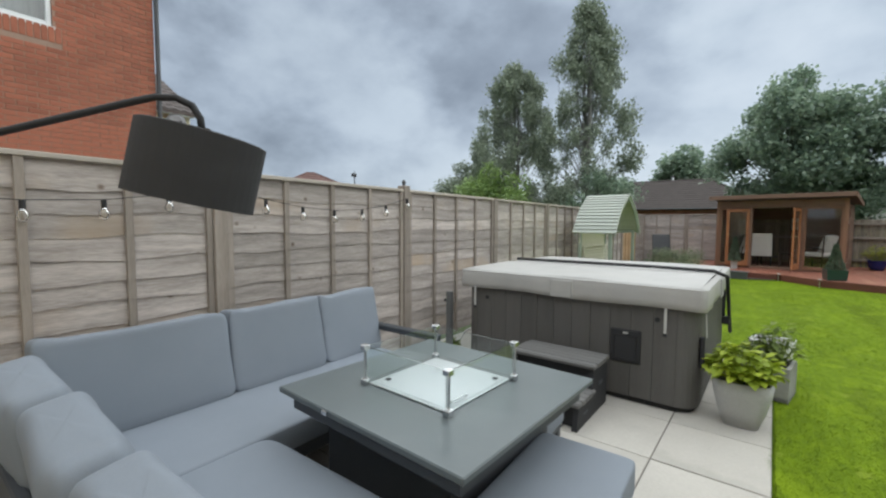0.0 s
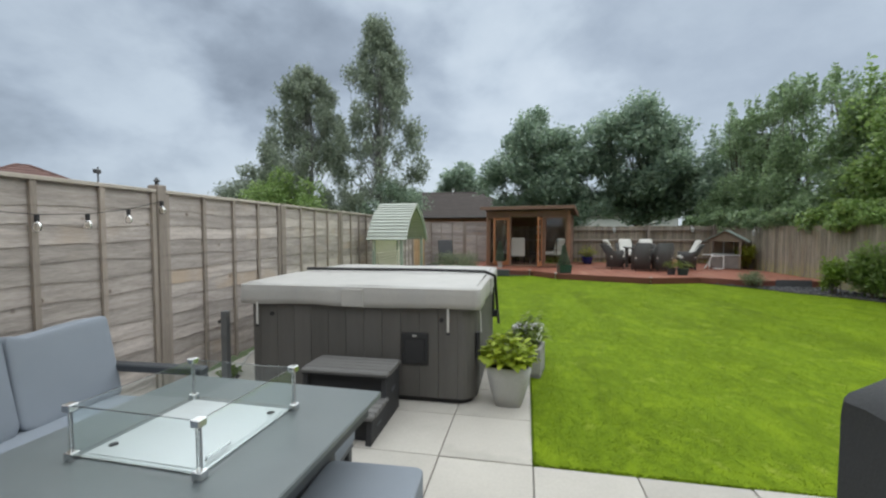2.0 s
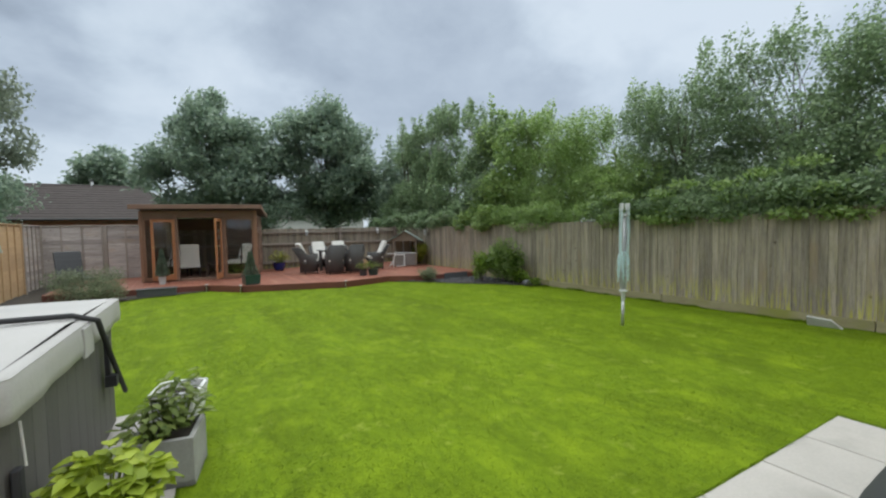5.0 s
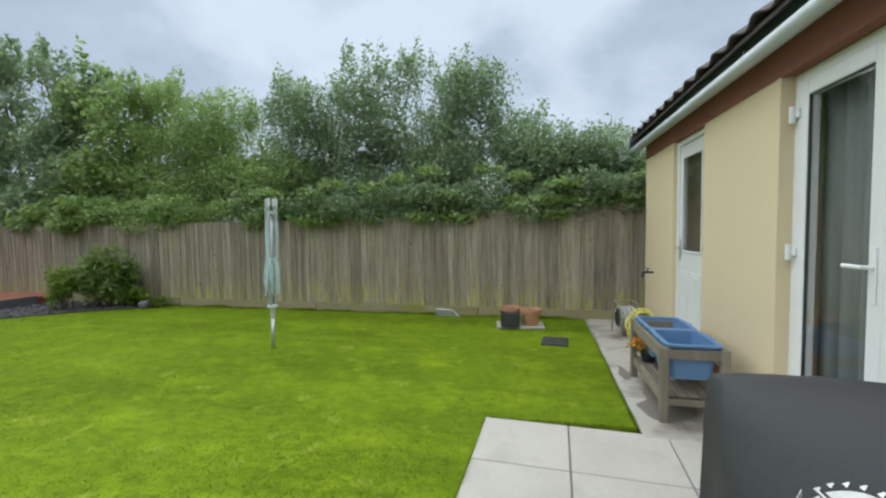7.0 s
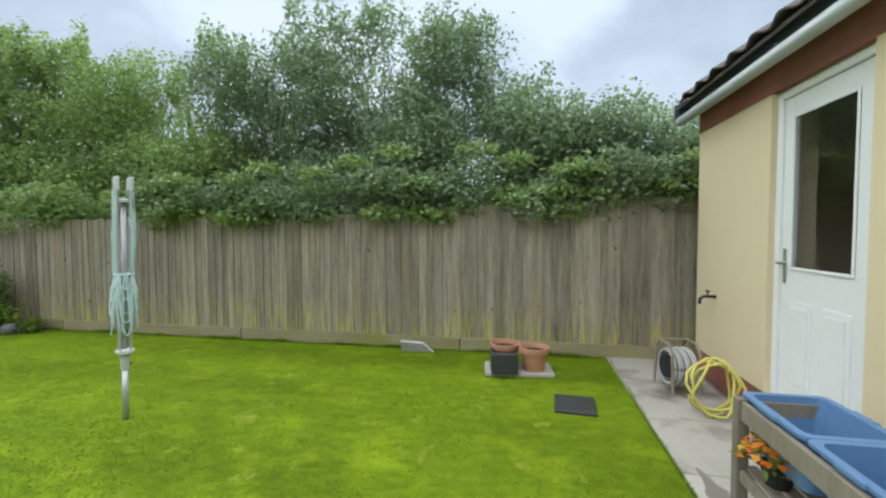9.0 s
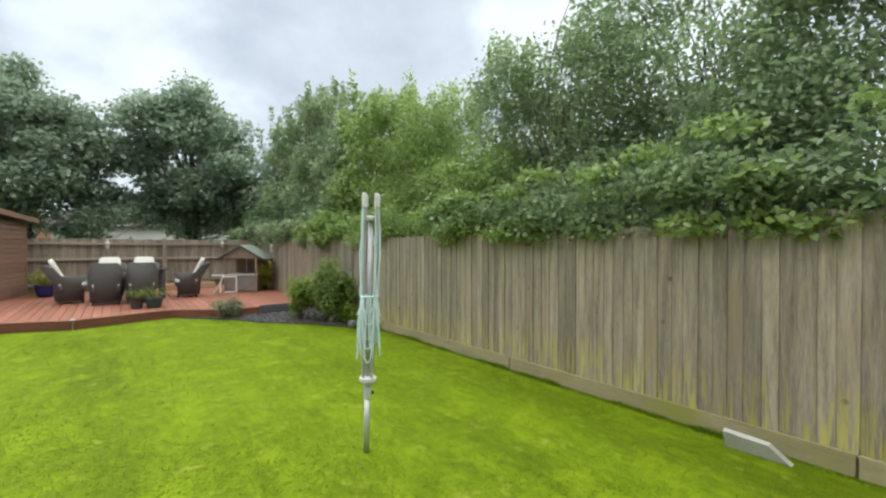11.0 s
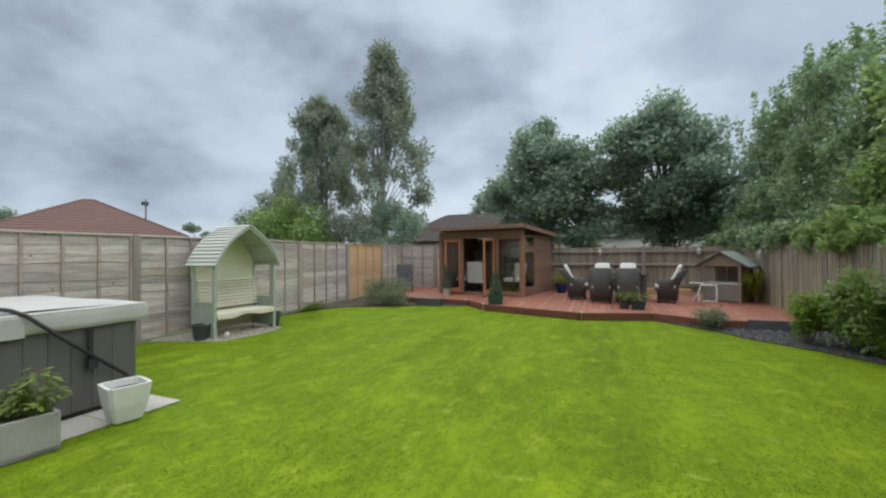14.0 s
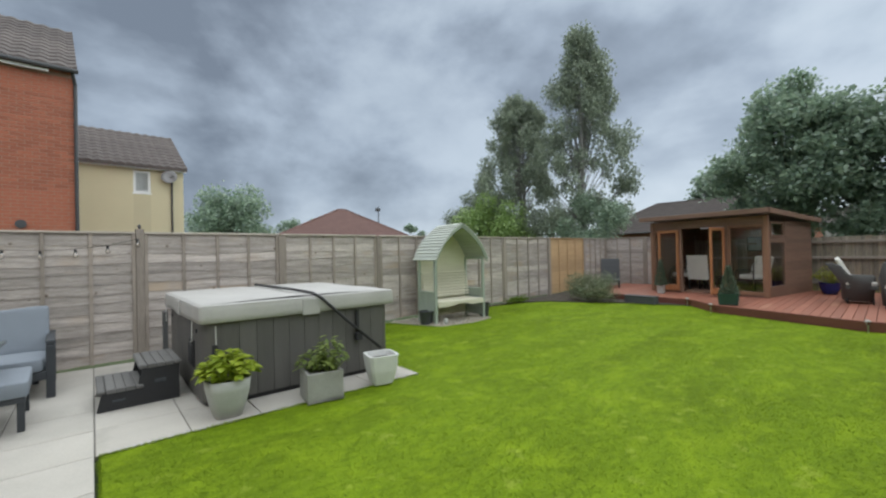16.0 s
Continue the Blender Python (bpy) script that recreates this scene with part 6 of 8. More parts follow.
WHITE = surf("white_print", (0.75, 0.75, 0.74), scale=6, fine=60, rough=0.7, bump=0.0)
SLOPE = section(1.115, 1.0, 1.0)


def on_slope(along, lift):
    """A place on the lid's sloping front, by the way up from the lower edge of the slope."""
    along = 0.052 + (along - 0.06) * 0.86
    run = [0.0]
    pts = SLOPE[5:]
    for (y0, z0), (y1, z1) in zip(pts, pts[1:]):
        run.append(run[-1] + math.hypot(y1 - y0, z1 - z0))
    y, z = float(np.interp(along, run, [q[0] for q in pts])), float(np.interp(along, run, [q[1] for q in pts]))
    if along < 0:
        y, z = pts[0][0] + 0.35 * -along, pts[0][1] + along * 0.93
    return y + 0.7 * lift, z + 0.7 * lift


def printed(name, rows, mat=None, lift=0.009):
    """A printed patch between two edges, in rows up the slope: (way up, from, to)."""
    s = Shape()
    v, f = [], []
    for i, (up, a, b2) in enumerate(rows):
        y, z = on_slope(up, lift)
        v += [(0.17 - 0.86 * a, y, z), (0.17 - 0.86 * b2, y, z)]
        if i:
            f.append((2 * i - 2, 2 * i - 1, 2 * i + 1, 2 * i))
    part(name, s.add(v, f), mat or WHITE, cov, "white printed emblem of plain shapes")


def disc_rows(r, centre, up0, up1, n=9):
    out = []
    for i in range(n + 1):
        up = up0 + (up1 - up0) * i / n
        w = math.sqrt(max(0.0, r * r - (up - centre) ** 2))
        out.append((up, -w, w))
    return out


# badge: a dome above a band, a ring below it, a star point at each end of the band
printed("dome", disc_rows(0.118, 0.062, 0.118, 0.178))
for k in range(11):
    a = math.pi * (k + 0.5) / 11
    cx, cu = 0.122 * math.cos(a), 0.100 + 0.088 * math.sin(a)
    printed("tooth", [(cu - 0.005, cx - 0.007, cx + 0.007), (cu + 0.006, cx - 0.002, cx + 0.002)])
for cx, cu, r in ((-0.03, 0.142, 0.009), (0.02, 0.150, 0.008), (0.05, 0.134, 0.007), (-0.06, 0.132, 0.006), (0.0, 0.166, 0.006)):
    printed("spot", disc_rows(r, cu, cu - r, cu + r, 6), COVER, 0.011)
for k in range(7):
    cx = -0.098 + 0.0325 * k
    printed("mark", [(0.068, cx - 0.011, cx + 0.011), (0.104, cx - 0.010, cx + 0.012)] if k != 3 else [(0.080, cx - 0.004, cx + 0.004), (0.092, cx - 0.004, cx + 0.004)])
printed("band_line", [(0.108, -0.125, 0.125), (0.112, -0.125, 0.125)])
printed("band_line", [(0.058, -0.125, 0.125), (0.062, -0.125, 0.125)])
printed("disc", disc_rows(0.040, 0.052, 0.014, 0.052, 6))
for rr0, rr1 in ((0.050, 0.057), (0.064, 0.074)):
    for k in range(12):
        a0, a1 = math.pi + math.pi * k / 12, math.pi + math.pi * (k + (0.55 if rr0 > 0.06 else 1.0)) / 12
        ring = [(rr0, a0), (rr1, a0), (rr1, a1), (rr0, a1)]
        s = Shape()
        v = []
        for r, a in ring:
            y, z = on_slope(0.054 + r * math.sin(a), 0.009)
            v.append((0.17 - 0.86 * r * math.cos(a), y, z))
        part("ring", s.add(v, [(3, 2, 1, 0)]), WHITE, cov, "white printed emblem of plain shapes")
for sg in (-1, 1):
    for a, b2 in (((0.104, 0.06), (0.142, 0.088)), ((0.142, 0.088), (0.118, 0.050)), ((0.118, 0.050), (0.138, 0.012)), ((0.138, 0.012), (0.080, 0.046))):
        s = Shape()
        v = []
        for (x, u), w in ((a, -0.0025), (b2, -0.0025), (b2, 0.0025), (a, 0.0025)):
            y, z = on_slope(u + w, 0.009)
            v.append((0.17 - 0.86 * sg * (x + w), y, z))
        part("star_point", s.add(v, [(0, 1, 2, 3)]), WHITE, cov, "white printed emblem of plain shapes")

# ---- beside the house: trough table, hose reel, tap ----
GREYWOOD = surf("grey_weathered_timber", (0.27, 0.235, 0.185), (0.17, 0.145, 0.11), scale=3, fine=30, rough=0.9, bump=0.5, stretch=(6, 6, 1), rnd=0.15)
BLUE = surf("blue_plastic_tub", (0.12, 0.235, 0.43), (0.10, 0.20, 0.37), scale=3, fine=40, rough=0.45, bump=0.05, rnd=0.04)
tt = thing("trough_table", pose(5.21, 1.215, 0), "weathered wooden planter table holding plastic tubs", "table")
X, Y, Z = 0.480, 0.20, 0.56
for x in (-X, X):
    for y in (-Y, Y):
        part("leg", Shape().box(x - 0.029, x + 0.029, y - 0.029, y + 0.029, 0, Z, 0.005), GREYWOOD, tt)
for y in (-Y, Y):
    part("rail", Shape().box(-X + 0.028, X - 0.028, y - 0.014, y + 0.014, Z - 0.11, Z - 0.01, 0.003), GREYWOOD, tt)
    part("rail", Shape().box(-X + 0.028, X - 0.028, y - 0.014, y + 0.014, 0.13, 0.19, 0.003), GREYWOOD, tt)
for x in (-X, X):
    part("rail", Shape().box(x - 0.014, x + 0.014, -Y + 0.028, Y - 0.028, Z - 0.085, Z - 0.012, 0.003), GREYWOOD, tt)
    part("rail", Shape().box(x - 0.014, x + 0.014, -Y + 0.028, Y - 0.028, 0.13, 0.175, 0.003), GREYWOOD, tt)
for k in range(5):
    part("shelf_slat", Shape().box(-X, X, -0.20 + 0.08 * k, -0.135 + 0.08 * k, 0.19, 0.205, 0.003), GREYWOOD, tt)


def storage_tub(x):
    t = thing("plastic_tub", pose(x, 1.215, 0.315), "blue open plastic tub set in the wooden table", "tub", "blue tubs in the table")
    s = Shape()
    ring = []
    for w, d, z in ((0.195, 0.142, 0.0), (0.222, 0.165, 0.252), (0.25, 0.195, 0.252), (0.25, 0.195, 0.268), (0.218, 0.161, 0.268), (0.19, 0.138, 0.012)):
        ring.append([(a, b2, z) for a, b2 in rounded(-w, w, -d, d, 0.04, 4)])
    n = len(ring[0])
    f = []
    for i in range(len(ring) - 1):
        for k in range(n):
            f.append((i * n + k, i * n + (k + 1) % n, (i + 1) * n + (k + 1) % n, (i + 1) * n + k))
    f += [tuple(range(n - 1, -1, -1)), tuple(range((len(ring) - 1) * n, len(ring) * n))]
    s.add([q for r in ring for q in r], f)
    part("body", s, BLUE, t)
    for y in (-0.19, 0.19):
        part("rim_grip", Shape().box(-0.07, 0.07, y - 0.015, y + 0.015, 0.248, 0.273, 0.004), BLUE, t)


storage_tub(4.965)
storage_tub(5.47)
YELLOWPETAL = leafy("yellow_petals", (0.72, 0.48, 0.05), (0.85, 0.70, 0.16))
FLOWER = leafy("orange_petals", (0.70, 0.13, 0.012), (0.85, 0.42, 0.03))
fl = thing("flower_pot", pose(5.52, 1.33, 0.205), "small pot of orange and yellow flowers on the table shelf", "flower pot")
part("pot", Shape().lathe([(0.05, 0), (0.075, 0.10), (0.08, 0.10), (0.06, 0.09)], 16), BLACK, fl)
plant(fl, (0, 0.0, 0.08), 0.15, 0.15, 80, 0.05, 0.03, MID, 9)
plant(fl, (-0.03, 0.02, 0.11), 0.14, 0.15, 70, 0.045, 0.04, FLOWER, 10, "petals", False)
plant(fl, (0.05, -0.02, 0.09), 0.13, 0.14, 60, 0.045, 0.04, YELLOWPETAL, 11, "petals", False)

reel = thing("hose_reel", pose(7.30, 1.18, 0, 0, 0, 100), "grey hose wound on a freestanding reel", "hose reel")
REELTUBE = surf("tan_painted_tube", (0.30, 0.26, 0.20), (0.22, 0.19, 0.145), scale=5, fine=50, rough=0.5, bump=0.05)
HOSEGREY = surf("grey_hose", (0.46, 0.46, 0.46), scale=6, fine=60, rough=0.5)
for x in (-0.12, 0.12):
    part("frame", Shape().tube([(x, -0.16, 0.02), (x, -0.14, 0.36), (x, -0.08, 0.44), (x, 0.08, 0.44), (x, 0.14, 0.36), (x, 0.16, 0.02)], 0.012, 8), REELTUBE, reel)
part("handle_bar", Shape().tube([(-0.12, -0.08, 0.44), (0.12, -0.08, 0.44)], 0.012), REELTUBE, reel)
for i in range(7):
    s = Shape()
    r = 0.145 + 0.012 * (i % 2)
    s.tube([(-0.09 + 0.03 * i, r * math.cos(t * math.pi / 12), 0.22 + r * math.sin(t * math.pi / 12)) for t in range(25)], 0.014, 6)
    part("hose_coil", s, HOSEGREY, reel, smooth=True)
part("drum", Shape().tube([(-0.11, 0, 0.22), (0.11, 0, 0.22)], 0.10, 20), BLACK, reel)
part("crank", Shape().tube([(-0.13, 0, 0.22), (-0.17, 0, 0.22), (-0.17, 0.09, 0.26), (-0.22, 0.09, 0.26)], 0.011), FLOWER, reel)
YELLOWH = surf("yellow_hose", (0.66, 0.60, 0.14), (0.54, 0.48, 0.10), rough=0.45, bump=0.05)
pts = []
for i in range(60):
    a = i * 0.42
    pts.append((6.72 + 0.07 * math.sin(i * 0.7) + 0.02 * i / 10, 1.10 + (0.15 + 0.03 * math.sin(i)) * math.cos(a), max(0.012, 0.22 + (0.21 + 0.03 * math.sin(i * 0.37)) * math.sin(a))))
solo("yellow_hose", Shape().tube(pts, 0.010, 7), YELLOWH, "coiled yellow garden hose standing on the path", "hose", smooth=True)
# thin dark, smoother patches of uneven outline on the path by the table
DARKPAVE = surf("dark_paving", (0.25, 0.23, 0.20), (0.19, 0.172, 0.15), scale=3, fine=50, rough=0.35, bump=0.2)
for cx, cy, rx, ry, ph in ((5.02, 1.30, 0.36, 0.20, 0.4), (5.74, 1.49, 0.20, 0.05, 1.2)):
    edge = [(rx * math.cos(a) * (1 + 0.22 * math.sin(3 * a + ph) + 0.12 * math.sin(7 * a)), ry * math.sin(a) * (1 + 0.25 * math.sin(4 * a + ph) + 0.10 * math.sin(9 * a))) for a in [2 * math.pi * k / 48 for k in range(48)]]
    solo("water_stain", Shape().prism(edge, 0.0005, 0.0035), DARKPAVE, "dark patch on the paving under the table", "stain", "damp stains", m=pose(cx, cy, 0), kind="structure")
tap = thing("garden_tap", pose(7.50, HY, 0.82), "dark outdoor tap fixed to the rendered wall", "tap")
part("body", Shape().tube([(0, 0, 0), (0, 0.10, 0), (0, 0.13, -0.02), (0, 0.135, -0.07)], 0.014), BLACK, tap)
part("handle", Shape().tube([(0, 0.07, 0.0), (0, 0.07, 0.05)], 0.008).tube([(-0.035, 0.07, 0.052), (0.035, 0.07, 0.052)], 0.009), BLACK, tap)

# ---- on the lawn: pots, slab, rotary dryer ----
CLAY = surf("terracotta_pot", (0.52, 0.27, 0.165), (0.40, 0.195, 0.115), scale=6, fine=70, rough=0.85, bump=0.2)
solo("base_slab", Shape().box(-0.19, 0.19, -0.34, 0.34, -0.012, 0.025, 0.006), PAVING, "grey slab under the flower pots", "slab", m=pose(7.60, 2.58, 0, 0, 0, 6))


def clay_pot(x, y, r, h, label):
    t = thing("flower_pot", pose(x, y, 0.024), label, "flower pot", "flower pots by the fence")
    part("pot", Shape().lathe([(r * 0.66, 0), (r * 0.92, h * 0.80), (r, h * 0.80), (r * 1.02, h), (r * 0.90, h), (r * 0.84, h * 0.8)], 26), CLAY, t, smooth=False)
    part("soil", Shape().lathe([(r * 0.84, h * 0.82), (0.002, h * 0.84)], 16), COMPOST, t)


clay_pot(7.68, 2.72, 0.155, 0.235, "empty terracotta flower pot with a pale rim")
clay_pot(7.57, 2.42, 0.150, 0.235, "terracotta flower pot filled with soil")
pot = thing("plant_pot", pose(7.48, 2.72, 0.024, 0, 0, 8), "black square plastic planter", "plant pot")
s = Shape()
for x0, x1, y0, y1 in ((-0.13, 0.13, -0.13, -0.115), (-0.13, 0.13, 0.115, 0.13), (-0.13, -0.115, -0.115, 0.115), (0.115, 0.13, -0.115, 0.115)):
    s.box(x0, x1, y0, y1, 0, 0.20, 0.004)
part("pot", s, DARKTRIM, pot)
part("soil", Shape().box(-0.115, 0.115, -0.115, 0.115, 0, 0.17), COMPOST, pot)
solo("stone_slab", Shape().add([(-0.02, -0.22, 0.0), (0.02, -0.22, 0.0), (0.02, 0.17, 0.0), (-0.02, 0.17, 0.0), (-0.02, -0.10, 0.125), (0.02, -0.10, 0.125), (0.02, 0.17, 0.14), (-0.02, 0.17, 0.14)], [(0, 3, 2, 1), (4, 5, 6, 7), (0, 1, 5, 4), (1, 2, 6, 5), (2, 3, 7, 6), (3, 0, 4, 7)]), surf("pale_slate", (0.48, 0.48, 0.45), (0.36, 0.36, 0.34), scale=6, fine=40, rough=0.85),
     "broken pale slab leaning at the fence foot", "slab", m=pose(8.10, 3.80, -0.01, 0, -22, 0))

dry = thing("rotary_dryer", pose(5.93, 5.535, 0, 0.5, 1.0, 0), "folded rotary clothes dryer with pale blue-green lines", "clothes dryer")
POLE = surf("grey_steel_pole", (0.46, 0.47, 0.48), (0.36, 0.37, 0.38), scale=4, fine=50, rough=0.4, metal=0.5, bump=0.05)
LINE = surf("pale_line", (0.62, 0.755, 0.775), (0.50, 0.68, 0.71), scale=8, fine=60, rough=0.6, bump=0.0)
PLASTIC = surf("pale_grey_plastic", (0.60, 0.62, 0.62), scale=5, fine=50, rough=0.5)
part("ground_tube", Shape().tube([(0, 0, -0.05), (0, 0, 0.38)], 0.0215, 12), POLE, dry, smooth=True)
part("socket", Shape().lathe([(0.024, 0), (0.027, 0.02), (0.034, 0.11), (0.030, 0.12)], 14, (0, 0, 0.37)), PLASTIC, dry)
part("clamp", Shape().box(0.015, 0.048, -0.012, 0.012, 0.40, 0.425, 0.004), BLACK, dry)
part("pole", Shape().tube([(0, 0, 0.38), (0, 0, 1.69)], 0.018, 12), POLE, dry, smooth=True)
part("collar", Shape().lathe([(0.030, 0), (0.060, 0.008), (0.062, 0.032), (0.034, 0.042)], 16, (0, 0, 0.495)), PLASTIC, dry)
part("hub", Shape().lathe([(0.02, 0), (0.050, 0.008), (0.050, 0.026), (0.02, 0.034)], 16, (0, 0, 1.65)), PLASTIC, dry)
for k in range(4):
    a = radians(10 + 90 * k)
    ca, sa = math.cos(a), math.sin(a)
    part("arm", Shape().tube([(0.045 * ca, 0.045 * sa, 0.51), (0.052 * ca, 0.052 * sa, 1.1), (0.062 * ca, 0.062 * sa, 1.80)], 0.0095, 8), POLE, dry)
    part("arm_tip", Shape().box(-0.014, 0.014, -0.016, 0.016, -0.05, 0.05, 0.006), PLASTIC, dry, m=pose(0.062 * ca, 0.062 * sa, 1.795, 0, 0, 10 + 90 * k))
rr = random.Random(12)
# strands drawn from the arm tips down to the tie
for k in range(20):
    a = radians(10 + 90 * (k % 4)) + rr.uniform(-0.35, 0.35)
    r0, r1, r2 = rr.uniform(0.062, 0.078), rr.uniform(0.066, 0.082), rr.uniform(0.058, 0.068)
    turn = rr.uniform(-0.5, 0.5)
    top = 1.82 - 0.07 * (k // 4)
    pts = [(r0 * math.cos(a), r0 * math.sin(a), top), (r1 * math.cos(a + turn * 0.4), r1 * math.sin(a + turn * 0.4), 1.42), (r2 * math.cos(a + turn), r2 * math.sin(a + turn), 1.115)]
    part("line_strand", Shape().tube(pts, 0.0036, 5), LINE, dry)
# slack loops hung below the tie, nested one under the other
for face in range(4):
    mid = radians(55 + 90 * face)
    for k in range(5):
        half, low = rr.uniform(0.55, 0.80), 0.985 - 0.082 * k + rr.uniform(-0.02, 0.02)
        swing = rr.uniform(-0.15, 0.15)
        pts = []
        for q in range(13):
            u = -1 + q / 6
            sag = (1 - abs(u) ** 2.6)
            r = 0.064 + 0.018 * sag
            z = 1.10 - (1.10 - low) * sag
            pts.append((r * math.cos(mid + swing + half * u), r * math.sin(mid + swing + half * u), z))
        part("line_loop", Shape().tube(pts, 0.0042, 5), LINE, dry)
for k in range(10):
    a = rr.uniform(0, 6.28)
    out, low = rr.uniform(0.080, 0.102), rr.uniform(0.66, 0.80)
    pts = [(0.062 * math.cos(a), 0.062 * math.sin(a), 1.12), (0.082 * math.cos(a + 0.05), 0.082 * math.sin(a + 0.05), 1.02), (out * math.cos(a + 0.1), out * math.sin(a + 0.1), 0.88),
           (out * 0.95 * math.cos(a + 0.2), out * 0.95 * math.sin(a + 0.2), low + 0.04), (0.07 * math.cos(a + 0.4), 0.07 * math.sin(a + 0.4), low), (0.062 * math.cos(a + 0.6), 0.062 * math.sin(a + 0.6), 1.10)]
    part("line_loop", Shape().tube(pts, 0.0040, 5), LINE, dry)
part("tie", Shape().lathe([(0.066, 0), (0.070, 0.006), (0.066, 0.012), (0.062, 0.006)], 20, (0, 0, 1.105)), LINE, dry)

# ---- arbour seat by the overlap fence ----
SAGE = surf("sage_painted_wood", (0.36, 0.41, 0.35), (0.29, 0.335, 0.285), scale=3, fine=40, rough=0.65, bump=0.2, stretch=(5, 5, 1), rnd=0.05)
SAGEROOF = surf("pale_sage_slat", (0.51, 0.54, 0.49), (0.42, 0.45, 0.41), scale=3, fine=40, rough=0.7, bump=0.25, stretch=(1, 5, 5), rnd=0.08)
CREAM = surf("cream_painted_wood", (0.67, 0.64, 0.52), (0.58, 0.55, 0.44), scale=3, fine=40, rough=0.65, bump=0.2, stretch=(5, 1, 5), rnd=0.05)
arb = thing("garden_arbour", pose(-2.36, 9.05, 0, 0, 0, -6), "sage green arched garden arbour with a cream slatted seat", "arbour")
AX, AY = 0.30, 0.65
for x in (-AX, AX):
    for y in (-AY, AY):
        part("post", Shape().box(x - 0.028, x + 0.028, y - 0.028, y + 0.028, 0, 1.36, 0.004), SAGE, arb)


def arch(y_sign, f):
    """The pointed arch: f from 0 at the eave to 1 at the ridge."""
    bulge = math.sin(math.pi * f)
    return y_sign * (0.70 * (1 - f) + 0.075 * bulge), 1.30 + 0.76 * f + 0.05 * bulge


NS = 13
for sgn in (-1, 1):
    for k in range(NS):
        (y0, z0), (y1, z1) = arch(sgn, k / NS), arch(sgn, (k + 1.25) / NS)
        d = Vector((0, y1 - y0, z1 - z0))
        nrm = Vector((0, d.z * sgn, -d.y * sgn)).normalized()
        v = []
        for off0, off1 in ((0.012, 0.004), (0.026, 0.014)):
            for x in (-0.43, 0.43):
                v += [(x, y0 + nrm.y * off0 * 1.6, z0 + nrm.z * off0 * 1.6), (x, y1 + nrm.y * off1, z1 + nrm.z * off1)]
        part("roof_slat", Shape().add(v, [(0, 1, 3, 2), (4, 6, 7, 5), (0, 2, 6, 4), (1, 5, 7, 3), (0, 4, 5, 1), (2, 3, 7, 6)]), SAGEROOF, arb)
    for x in (-0.40, 0.38):
        pts = [arch(sgn, k / 12) for k in range(13)]
        s = Shape()
        for (ya, za), (yb, zb) in zip(pts, pts[1:]):
            s.add([(x, ya, za - 0.055), (x, yb, zb - 0.055), (x, yb, zb + 0.012), (x, ya, za + 0.012), (x + 0.025, ya, za - 0.055), (x + 0.025, yb, zb - 0.055), (x + 0.025, yb, zb + 0.012), (x + 0.025, ya, za + 0.012)],
                  [(0, 1, 2, 3), (7, 6, 5, 4), (0, 4, 5, 1), (3, 2, 6, 7)])
        part("arch_board", s, SAGE, arb)
    part("side_rail", Shape().box(-AX + 0.03, AX - 0.03, sgn * AY - 0.02, sgn * AY + 0.02, 0.60, 0.655, 0.004), SAGE, arb)
    part("side_rail", Shape().box(-AX + 0.03, AX - 0.03, sgn * AY - 0.02, sgn * AY + 0.02, 1.30, 1.345, 0.004), SAGE, arb)
    part("side_panel", Shape().box(-AX + 0.03, AX - 0.03, sgn * AY - 0.009, sgn * AY + 0.009, 0.06, 0.60), SAGE, arb)
back = [(-AY, 0.08), (AY, 0.08)] + [arch(1, k / 8) for k in range(9)] + [arch(-1, k / 8) for k in range(7, -1, -1)]
n = len(back)
part("back_panel", Shape().add([(-AX - 0.01, y * 0.98, z - 0.01) for y, z in back] + [(-AX + 0.008, y * 0.98, z - 0.01) for y, z in back],
                               [tuple(range(n - 1, -1, -1)), tuple(range(n, 2 * n))] + [(i, (i + 1) % n, n + (i + 1) % n, n + i) for i in range(n)]), CREAM, arb)
for k in range(9):
    part("back_slat", Shape().box(-0.014, 0.014, -AY + 0.03, AY - 0.03, -0.021, 0.021, 0.005), CREAM, arb, m=pose(-0.16 - 0.011 * k, 0, 0.525 + 0.062 * k, 0, -11, 0))
for k in range(6):
    part("seat_slat", Shape().box(-0.18 + 0.085 * k, -0.104 + 0.085 * k, -AY + 0.03, AY - 0.03, 0.425, 0.447, 0.004), CREAM, arb)
ap = [(-AY + 0.03, 0.43)]
for k in range(17):
    y = -AY + 0.03 + (2 * AY - 0.06) * k / 16
    ap.append((y, 0.325 + 0.045 * math.sin(math.pi * k / 16) + 0.02 * math.cos(4 * math.pi * k / 16)))
ap.append((AY - 0.03, 0.43))
n = len(ap)
part("seat_apron", Shape().add([(0.33, y, z) for y, z in ap] + [(0.35, y, z) for y, z in ap], [tuple(range(n)), tuple(range(2 * n - 1, n - 1, -1))] + [(i, n + i, n + (i + 1) % n, (i + 1) % n) for i in range(n)]), CREAM, arb)


def bucket(x, y, r, h, label):
    t = thing("plant_pot", pose(x, y, 0), label, "plant pot", "pots beside the arbour")
    part("pot", Shape().lathe([(r * 0.75, 0), (r, h), (r * 1.06, h), (r * 1.06, h * 0.92), (r * 0.9, h * 0.9)], 22), DARKTRIM, t)
    part("soil", Shape().lathe([(r * 0.9, h * 0.86), (0.002, h * 0.88)], 14), COMPOST, t)


